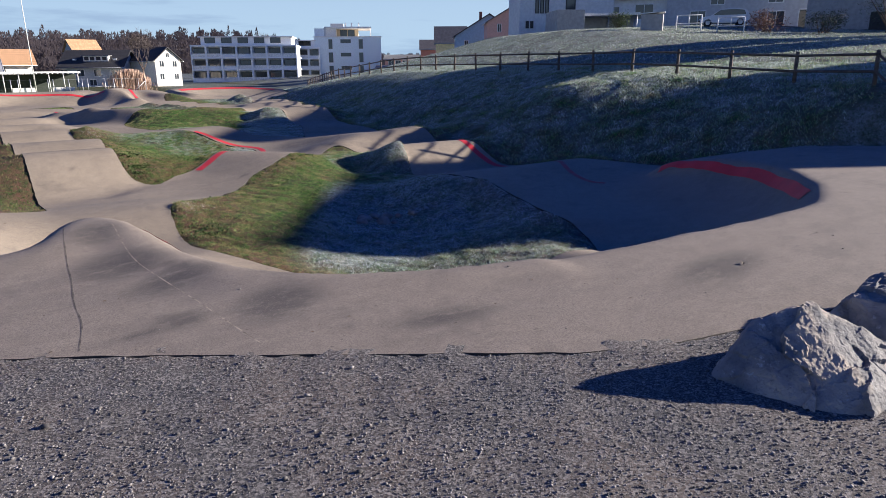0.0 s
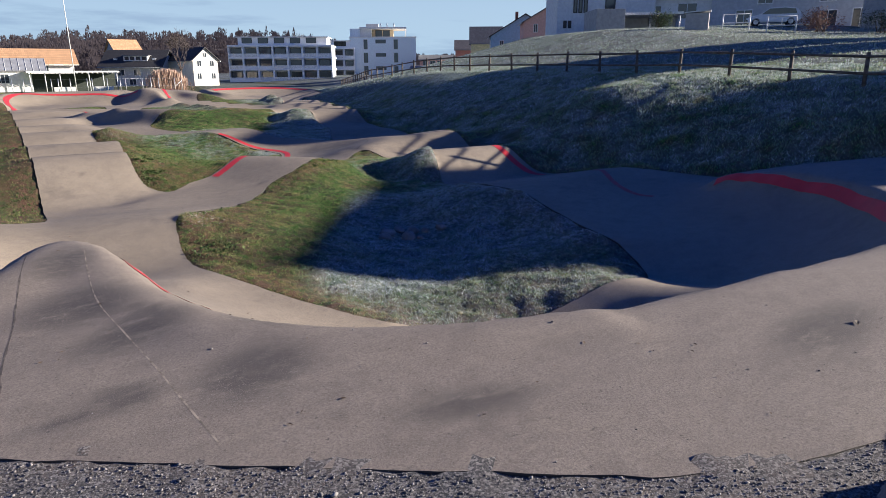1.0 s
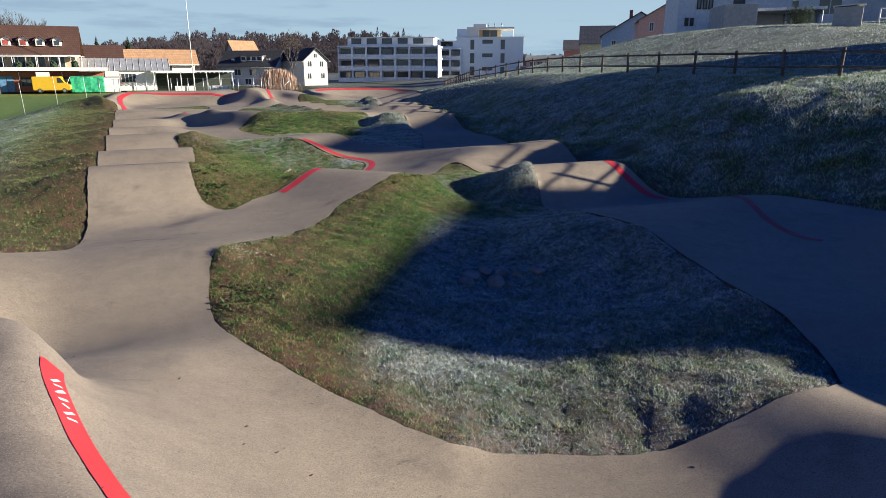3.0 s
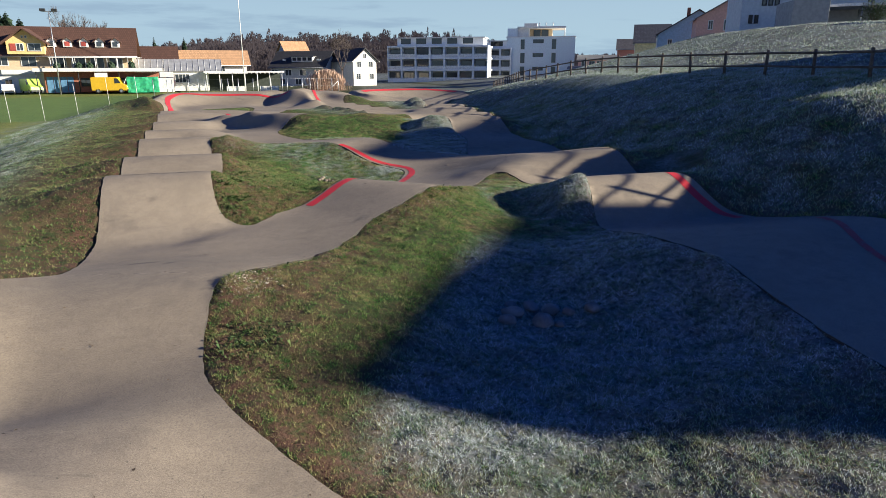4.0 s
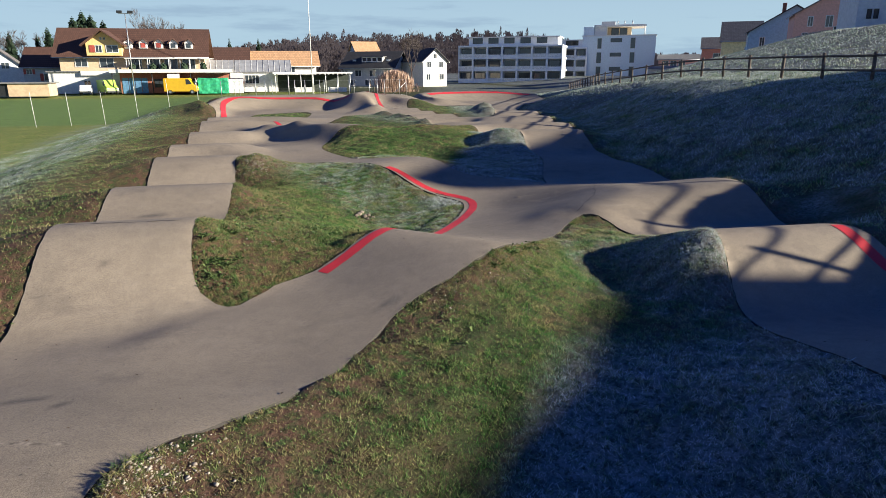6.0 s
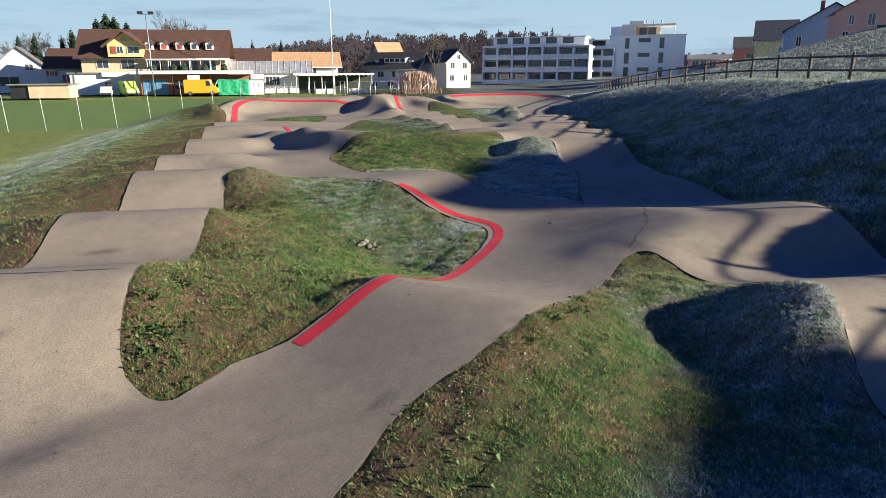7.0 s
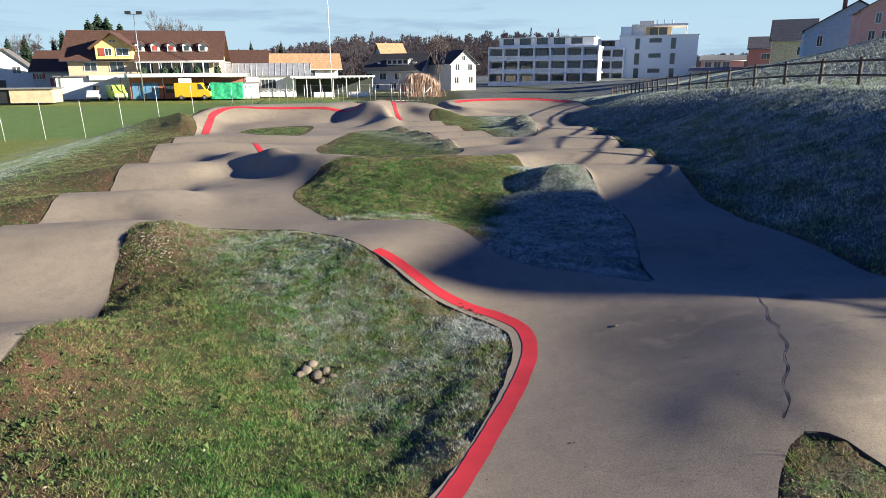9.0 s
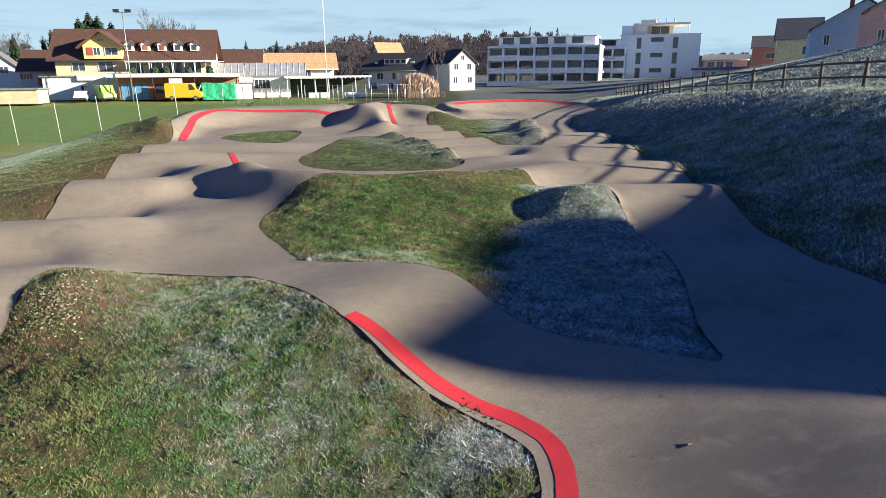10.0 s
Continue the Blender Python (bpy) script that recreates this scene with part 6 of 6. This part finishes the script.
# ---- vehicles ----
def vehicle(name, x, y, z, rz, length, height, width, paint, label, van=True):
    e = thing(name, x, y, z, rz, label, "van" if van else "car")
    h, l = height, length / 2
    if van:
        prof = [(-l, .35), (-l, h * .97), (-l + .15, h), (l - length * .27, h), (l - length * .16, h * .62), (l - .08, h * .46), (l, .35)]
        glass = [(l - length * .255, h * .93), (l - length * .165, h * .63), (l - length * .34, h * .6), (l - length * .34, h * .93)]
    else:
        prof = [(-l, .3), (-l + .02, h * .62), (-l + .35, h * .92), (-l + length * .3, h), (l - length * .42, h * .97), (l - length * .24, h * .62), (l - .15, h * .52), (l, .3)]
        glass = [(-l + .5, h * .88), (-l + length * .31, h * .95), (l - length * .42, h * .92), (l - length * .27, h * .63), (-l + .35, h * .63)]
    bm = prism(prof, -width / 2, width / 2)
    bmesh.ops.bevel(bm, geom=bm.edges[:], offset=.07, segments=2, affect="EDGES")
    part("body", bm, paint, e)
    bm = prism(glass, -width / 2 - .012, width / 2 + .012)
    part("side_window", bm, GLASS, e)
    for wx in (-l + length * .18, l - length * .18):
        for s in (-1, 1):
            y0 = s * (width / 2 - .1)
            tyre = part("wheel", rod((wx, y0 - .1, .33), (wx, y0 + .1, .33), .33, .33, 16), RUBBER, e)
            part("rim", rod((wx, y0 - .108, .33), (wx, y0 + .108, .33), .2, .2, 12), STEEL, tyre)
    for s in (-1, 1):
        part("headlight", box(l - .1, s * width * .36 - .14, h * .36, l + .015, s * width * .36 + .14, h * .44, bevel=.02), WHITE_METAL, e)
    part("bumper", box(l - .12, -width / 2 + .05, .3, l + .03, width / 2 - .05, .55, bevel=.03), DARK_METAL, e)
    return e


vehicle("van", -8.6, 121.3, -1.05, -8, 5.2, 2.4, 1.95, YELLOW_CAR, "bright yellow delivery van parked before the workshop")
vehicle("van", -19.9, 123.6, -1.05, -60, 4.4, 2.2, 1.8, LIME_CAR, "small lime green van parked at the workshop")
vehicle("car", -22.8, 122.6, -1.05, -80, 4.0, 1.45, 1.7, WHITE_CAR, "small white car parked beyond the pitch", van=False)
vehicle("car", 59.0, 34.7, G(59.0, 34.7) + .03, 123, 4.3, 1.55, 1.8, WHITE_CAR, "white hatchback parked at the top of the slope", van=False)

# ---- beyond the pitch ----
tent = thing("tarpaulin_shelter", -3.9, 121.6, -1.05, 0, "green tarpaulin stretched over a box-shaped shelter", "shelter")
bm = box(-2.3, -.9, 0, 2.3, .9, 2.45, bevel=.06)
bmesh.ops.subdivide_edges(bm, edges=bm.edges[:], cuts=9, use_grid_fill=True)
for v in bm.verts:
    v.co += Vector((.05 * math.sin(v.co.z * 7 + v.co.x), .09 * math.sin(v.co.x * 3.1 + 2 * math.sin(v.co.z * 2.3)) * math.sin(v.co.z * 3.3 + v.co.x), -.08 * (1 - (v.co.x / 2.3) ** 2) * (v.co.z > 2.2)))
part("tarpaulin", bm, GREEN_TARP, tent)
part("guy_rope", rod((-2.3, -.9, 2.3), (-3.3, -1.1, .1), .03), WHITE_METAL, tent)
cont = thing("container", -.6, 122.6, -1.05, 0, "white metal container beside a green shelter", "container")
part("body", box(-1.0, -.8, 0, 1.2, .9, 2.2, bevel=.03), WHITE_METAL, cont)
glasshouse = thing("greenhouse", 1.5, 133.0, -1.0, 0, "row of gabled glass greenhouses with grey roofs", "greenhouse")
for k in range(3):
    u, long = -7.6 + k * 5.0, 5.2 - .2 * k
    gable = bmesh.new()
    ends = [[gable.verts.new((x, y, z)) for y, z in ((-2.2, 3.2), (3.0, 3.2), (.9, 5.3))] for x in (u, u + long)]
    gable.faces.new(ends[0])
    gable.faces.new(ends[1][::-1])
    for i in range(3):
        gable.faces.new((ends[0][i], ends[1][i], ends[1][(i + 1) % 3], ends[0][(i + 1) % 3]))
    bmesh.ops.recalc_face_normals(gable, faces=gable.faces[:])
    bay = part("roof_bay", gable, TIN_ROOF, glasshouse)
    for q in range(6):
        x = u + long * q / 5
        part("glazing_bar", rod((x, -2.25, 3.22), (x, .9, 5.33), .03, .03, 6), WHITE_METAL, bay)
part("wall", box(-7.4, -2.1, 0, 7.2, 2.9, 3.2), PLASTER_WHITE, glasshouse)
white_shed = thing("shed", 3.4, 127.5, -1.0, 0, "white shed with a barred window behind the fence", "shed")
part("wall", box(-2.8, -1.5, 0, 2.8, 1.5, 3.1), PLASTER_WHITE, white_shed)
part("roof", box(-3.0, -1.7, 3.1, 3.0, 1.7, 3.3), FLATROOF, white_shed)
window(white_shed, -1.4, -1.5, 1.4, 2.2, 1.3, bars=3)
perg = thing("pavilion", 12.0, 125.0, -1.1, 0, "open white pavilion roof on slim posts beside the pitch", "pavilion")
part("roof", box(-6.6, -1.8, 3.05, 6.6, 2.4, 3.3), WHITE_METAL, perg)
for k in range(18):
    u = -6.3 + k * .74
    part("rafter", box(u - .05, -2.3, 2.9, u + .05, -1.0, 3.05), WHITE_METAL, perg)
for k in range(7):
    u = -6.2 + k * 2.06
    part("post", rod((u, -1.7, 0), (u, -1.7, 3.05), .07), WHITE_METAL, perg)
part("back_wall", box(-6.4, 2.2, 0, 6.4, 2.4, 2.9), plain("dark_hedge_boards", (.05, .06, .05), .9), perg)
for u in (-1.5, 4.0):
    part("bench", box(u - 1.6, -1.0, .0, u + 1.6, -.2, .8, bevel=.03), WHITE_METAL, perg)

mast = thing("mast", 11.5, 118.0, -1.4, 0, "tall slim white mast at the edge of the pitch", "mast")
part("pole", rod((0, 0, 0), (0, 0, 19.0), .075, .045, 10), WHITE_METAL, mast)
part("foot", rod((0, 0, 0), (0, 0, .35), .3, .25, 10), CONCRETE, mast)
lamp = thing("floodlight", -15.5, 120.5, -1.35, 0, "steel floodlight mast with two lamp heads", "floodlight")
part("pole", rod((0, 0, 0), (0, 0, 12.2), .09, .06, 10), STEEL, lamp)
part("crossbar", rod((-.9, 0, 12.15), (.9, 0, 12.15), .05), STEEL, lamp)
for s in (-1, 1):
    part("lamp_head", box(s * .75 - .38, -.25, 12.15, s * .75 + .38, .2, 12.55, bevel=.05), DARK_METAL, lamp)

net = thing("ball_net", -9.0, 69.5, 0, 0, "row of leaning white net posts along the pitch", "net posts")
for k, (x, y) in enumerate(((-15.8, 67.2), (-13.3, 67.5), (-10.9, 68.0), (-8.6, 69.0), (-6.1, 69.5), (-3.6, 70.0), (-1.4, 72.0))):
    z = G(x, y)
    part("post", rod((x + 9.0, y - 69.5, z - .1), (x + 8.9, y - 69.5, z + 2.7), .017, .015, 8), WHITE_METAL, net)
back = thing("wire_fence", 10.0, 104.0, 0, 0, "wire mesh fence on steel posts behind the track", "fence")
for k in range(19):
    x = -11.6 + k * 1.422 + .45 * math.sin(k * 2.3) * (k < 18)
    z = G(x + 10, 104.0)
    part("post", rod((x, 0, z), (x, 0, z + 2.3), .045), STEEL, back)
for h in (2.25, 1.2, .15):
    part("wire", rod((-11.6, 0, G(-1.6, 104) + h), (14.0, 0, G(24, 104) + h), .006), STEEL, back)
part("brace", rod((11.8, 0, G(21.8, 104)), (14.0, 0, G(24, 104) + 1.9), .04), STEEL, back)


# ---- plants ----
def blob_of_leaves(bm, rng, cx, cy, cz, rx, rz, count, size):
    for _ in range(count):
        a, b, r = rng.uniform(0, 6.283), rng.uniform(-1, 1), rng.random() ** .4
        s = math.sqrt(1 - b * b) * r
        p = Vector((cx + rx * s * math.cos(a), cy + rx * s * math.sin(a), cz + rz * b * r))
        d = Vector((rng.uniform(-1, 1), rng.uniform(-1, 1), rng.uniform(-1, 1))).normalized() * size * rng.uniform(.6, 1.4)
        e = d.orthogonal().normalized() * size * .45
        bm.faces.new([bm.verts.new(q) for q in (p - d, p + e, p + d)])


def conifer(x, y, z, h, r, seed, label):
    rng = random.Random(seed)
    e = thing("conifer", x, y, z, 0, label, "tree")
    part("trunk", rod((0, 0, -.3), (0, 0, h * .96), h * .018, .02, 7), BARK, e)
    bm = bmesh.new()
    for k in range(40):
        u = k / 39
        zc = h * (.10 + .90 * u)
        rad = r * (1 - u) ** .8 * rng.uniform(.75, 1.12) + .10
        for q in range(int(14 + 26 * (1 - u))):
            a = rng.uniform(0, 6.283)
            far = rad * rng.uniform(.55, 1.05)
            tip = Vector((far * math.cos(a), far * math.sin(a), zc - far * .35 * rng.uniform(.4, 1.4)))
            root = Vector((far * .15 * math.cos(a), far * .15 * math.sin(a), zc + far * .15))
            side = Vector((-math.sin(a), math.cos(a), rng.uniform(-.5, .5))) * (far * .24 + .05)
            mid = root.lerp(tip, .6)
            bm.faces.new([bm.verts.new(p) for p in (root, mid + side, tip, mid - side + Vector((0, 0, -.3 * rad - .1)))])
    part("crown", bm, NEEDLES, e)
    return e


def bare_tree(x, y, z, h, seed, label, spread=.5, mat=TWIGS):
    rng = random.Random(seed)
    e = thing("tree", x, y, z, 0, label, "tree")
    trunk, crown = bmesh.new(), bmesh.new()

    def grow(p, d, length, r, depth):
        q = p + d * length
        add_rod(trunk if depth < 2 else crown, p, q, r, r * .68, 5 if depth < 3 else 3)
        if depth > 5:
            return
        for _ in range(3 if depth else 4):
            turn = Vector((rng.uniform(-1, 1), rng.uniform(-1, 1), rng.uniform(-.2, .8))) * spread
            grow(q, (d + turn).normalized(), length * rng.uniform(.58, .86), max(.018, r * .58), depth + 1)

    grow(Vector((0, 0, -.2)), Vector((0, 0, 1)), h * .25, h * .012, 0)
    part("trunk", trunk, BARK, e)
    part("crown", crown, mat, e)
    return e


for k, (x, y, h, r) in enumerate(((-37.2, 160, 11.6, 2.6), (-33.6, 164, 14.4, 6.2), (-32.0, 165, 15.6, 6.4), (-30.4, 165, 15.0, 6.2), (-28.8, 168, 14.0, 5.8), (-37.5, 160, 12, 2.8), (-49, 165, 11, 2.6), (-52, 158, 10, 2.4), (-4.5, 190, 11.5, 2.2), (2.5, 200, 12, 2.4), (-43, 172, 11, 2.6), (-7, 185, 9.5, 2.0), (-56, 150, 10.5, 2.5), (-61, 166, 12.5, 3.0), (-47, 168, 11.5, 2.8), (-66, 160, 11, 3.0), (-72, 170, 13, 3.2))):
    conifer(x, y, -1.0, h, r, k, "dark green spruce behind the houses")
for k, (x, y, h, sp) in enumerate(((-26.5, 165, 11.5, .6), (-19.8, 165, 16, .34), (-17.4, 166, 16.5, .32), (-13.6, 165, 15.5, .16), (35.2, 153, 13.5, .62), (-46, 168, 13, .5), (-41, 175, 14, .5), (88, 215, 17, .5), (-36, 178, 13, .5), (-58, 172, 13, .5), (-64, 168, 12, .55), (-52, 176, 12.5, .5), (-70, 175, 13, .5), (-49, 160, 10, .55), (-38.5, 170, 12, .5), (-76, 165, 12, .5))):
    bare_tree(x, y, -1.0, h, 70 + k, "leafless winter tree behind the houses", sp)


def reeds():
    rng = random.Random(8)
    bm = bmesh.new()
    for _ in range(3000):
        x, y = rng.gauss(25.3, 1.25), rng.uniform(119.3, 121.5)
        z, h = -1.2, rng.uniform(2.4, 3.9) * (1 - .035 * (x - 25.3) ** 2)
        a = rng.uniform(0, 3.14)
        w = Vector((math.cos(a), math.sin(a), 0)) * .018
        p, q = Vector((x, y, z)), Vector((x + rng.gauss(0, .3), y + rng.gauss(0, .3), z + h))
        m = p.lerp(q, .72)
        bm.faces.new([bm.verts.new(v) for v in (p - w, p + w, m + w, m - w)])
        bm.faces.new([bm.verts.new(v) for v in (m - w, m + w * 3.2, q, m - w * 3.2)])
    tagged(part("reeds", bm, REED), "tall clump of dry tan reeds", "reeds", kind="stuff")


reeds()


def shrub(x, y, z, r, h, seed, mat, label):
    rng = random.Random(seed)
    bm = bmesh.new()
    for _ in range(8):
        blob_of_leaves(bm, rng, rng.uniform(-r, r) * .6, rng.uniform(-r, r) * .6, h * rng.uniform(.35, .7), r * .5, h * .4, 160, .12)
    e = thing("shrub", x, y, z, 0, label, "shrub")
    part("leaves", bm, mat, e)
    bm = bmesh.new()
    for _ in range(9):
        add_rod(bm, (rng.uniform(-.3, .3), rng.uniform(-.3, .3), -.1), (rng.uniform(-r, r) * .7, rng.uniform(-r, r) * .7, h * .8), .04, .015, 5)
    part("crown", bm, BARK, e)


shrub(53.2, 27.6, G(53.2, 27.6), 1.6, 1.9, 3, BUSH, "rust-brown winter shrub beside the parked car")
shrub(55.0, 24.0, G(55.0, 24.0), 2.0, 1.7, 4, NEEDLES, "dark evergreen shrub in the shade")
shrub(58.0, 20.5, G(58.0, 20.5), 2.8, 3.6, 5, NEEDLES, "dark evergreen hedge in the shade")
shrub(60.0, 16.0, G(60.0, 16.0), 2.8, 4.0, 7, NEEDLES, "dark evergreen hedge in the shade")
shrub(58.0, 46.0, G(58.0, 46.0), 1.2, 2.2, 6, LEAF, "small green shrub beside the carport")


def weeds(name, spots, seed):
    rng = random.Random(seed)
    bm = bmesh.new()
    for x, y, r, n in spots:
        for _ in range(n):
            px, py = x + rng.gauss(0, r), y + rng.gauss(0, r)
            if float(sample(INTO, np.array([px]), np.array([py]))[0]) > -.02:
                continue
            z = ground_at(px, py)
            a, l = rng.uniform(0, 6.283), rng.uniform(.03, .085)
            d, w = Vector((math.cos(a), math.sin(a), 0)), Vector((-math.sin(a), math.cos(a), 0)) * l * .28
            p = Vector((px, py, z))
            up = Vector((0, 0, l * rng.uniform(.3, .9)))
            v = [bm.verts.new(q) for q in (p, p + d * l * .5 + w + up, p + d * l + up * .8, p + d * l * .5 - w + up)]
            bm.faces.new(v)
    tagged(part(name, bm, LEAF), "low broad-leaved weeds in the turf", "weeds", kind="stuff")


weeds("weeds", [(3.9, 19.0, .25, 260), (4.3, 20.3, .5, 260), (5.2, 20.6, .6, 160), (4.4, 22.5, .5, 220), (4.4, 25.0, .6, 160), (5.5, 23.5, 1.0, 260), (3.7, 12.5, .3, 160), (4.3, 15.5, .5, 160), (6.3, 17.0, .6, 140), (.8, 18, .5, 200), (.6, 24, .8, 240), (8.8, 18.9, .5, 120), (5.8, 21.2, .4, 140)], 9)


def rosettes(spots, seed):
    """Big-leaved weeds that stand out of the thin turf."""
    rng = random.Random(seed)
    for x, y, n in spots:
        bm = bmesh.new()
        for _ in range(n):
            a, l, tilt = rng.uniform(0, 6.283), rng.uniform(.04, .10), rng.uniform(.25, 1.1)
            d, s = Vector((math.cos(a), math.sin(a), 0)), Vector((-math.sin(a), math.cos(a), 0)) * l * .16
            root = Vector((rng.gauss(0, .05), rng.gauss(0, .05), -.01))
            mid, tip = root + d * l * .55 + Vector((0, 0, l * tilt * .6)), root + d * l + Vector((0, 0, l * tilt * .55))
            v = [bm.verts.new(q) for q in (root, mid + s, tip, mid - s)]
            bm.faces.new((v[0], v[1], v[2]))
            bm.faces.new((v[0], v[2], v[3]))
        e = thing("weed", x, y, ground_at(x, y), 0, "bright green broad-leaved weed in thin turf", "weed", "weeds on the grass ridge")
        part("leaves", bm, LEAF, e)


rosettes([(4.35, 20.55, 60), (3.95, 20.3, 70), (4.15, 20.9, 30), (4.9, 22.3, 40), (4.4, 22.9, 50), (4.6, 24.2, 36), (5.5, 21.2, 30), (4.2, 26.2, 40), (5.0, 27.2, 30), (3.9, 18.95, 60), (4.2, 19.4, 40), (6.6, 17.3, 26), (4.2, 15.6, 26), (9.2, 19.4, 24), (3.85, 19.75, 90), (4.1, 20.25, 110), (3.72, 19.75, 60), (3.95, 19.3, 110), (4.05, 19.2, 80), (8.0, 18.1, 50), (8.84, 18.85, 60), (8.5, 18.55, 40)], 19)


def far_woods():
    """Wooded ridges behind the town: trunks and ragged crowns by the thousand."""
    rng = np.random.default_rng(12)
    verts, faces = [], []
    for dist, lo, hi, count, tall, crest0 in ((420, -46, 46, 1900, 7, 5), (480, -50, 50, 2600, 7, 13), (560, -52, 54, 3000, 7.5, 21.5), (640, -55, 58, 3200, 8, 29.5)):
        b = rng.uniform(lo, hi, count)
        d = dist + rng.uniform(-40, 40, count)
        shape = (.75 + .3 * np.sin(b * .11 + 1) + .07 * np.sin(b * .37)) * np.interp(b, [-50, -14, -4, 6, 12, 20, 27, 34, 48], [.85, .62, .75, 1.0, 1.2, 1.5, 1.55, .9, .55])
        x, y = 7 + d * np.sin(np.radians(b)), 20 + d * np.cos(np.radians(b))
        z = -3 + crest0 * shape * rng.uniform(.2, 1, count) ** .5
        h, r = tall * rng.uniform(.75, 1.15, count), rng.uniform(2.0, 3.6, count)
        pine = rng.random(count) < .16
        h[pine] *= 1.12
        n = 46
        q = np.repeat(np.arange(count), n)
        a, u = rng.uniform(0, 6.283, len(q)), rng.uniform(0, 1, len(q))
        swell = np.where(pine[q], (1 - u) * .75 + .06, np.sqrt(np.clip(1 - (1.75 * u - .85) ** 2, .05, 1)))
        rad = r[q] * swell * rng.uniform(.2, 1.0, len(q))
        mid = np.stack([x[q] + np.cos(a) * rad, y[q] + np.sin(a) * rad, z[q] + h[q] * (.15 + .8 * u)], 1)
        size = np.where(pine[q], .7, .8) * rng.uniform(.6, 1.3, len(q))
        up = np.stack([np.cos(a) * rad * .25, np.sin(a) * rad * .25, size * 1.5], 1)
        side = np.stack([np.cos(b[q] * .01745) * size * .5, -np.sin(b[q] * .01745) * size * .5, rng.uniform(-.4, .4, len(q))], 1)
        tri = np.stack([mid - side - up * .4, mid + side - up * .4, mid + up], 1).reshape(-1, 3)
        n0 = sum(len(v) for v in verts)
        verts.append(tri)
        faces.append(np.arange(len(tri)).reshape(-1, 3) + n0)
    verts, faces = np.concatenate(verts).tolist(), np.concatenate(faces).tolist()
    me = raw_mesh("far_woods", verts, faces, HAZY_WOODS, shaded=False)
    tagged(new("far_woods", me), "bare winter woods on distant hills", "woods", kind="stuff")
    # the ridges that carry them
    rows, cols = 8, 60
    verts, faces = [], []
    for i in range(rows):
        d = 380 + i * 50
        for j in range(cols):
            b = -60 + 125 * j / (cols - 1)
            h = -2.5 + [0, 7, 12, 18, 23, 26.5, 29, 16][i] * (.75 + .3 * math.sin(b * .11 + 1)) * float(np.interp(b, [-50, -14, -4, 6, 12, 20, 27, 34, 48], [.85, .62, .75, 1.0, 1.2, 1.5, 1.55, .9, .55]))
            verts.append((7 + d * math.sin(math.radians(b)), 20 + d * math.cos(math.radians(b)), h))
    for i in range(rows - 1):
        for j in range(cols - 1):
            faces.append((i * cols + j, i * cols + j + 1, (i + 1) * cols + j + 1, (i + 1) * cols + j))
    me = raw_mesh("backdrop_hills", verts, faces, plain("leaf_litter_hills", (.085, .068, .062), .95, spread=.25, scale=.05))
    tagged(new("backdrop_hills", me), "low brown wooded hills", "hills", kind="structure")


far_woods()
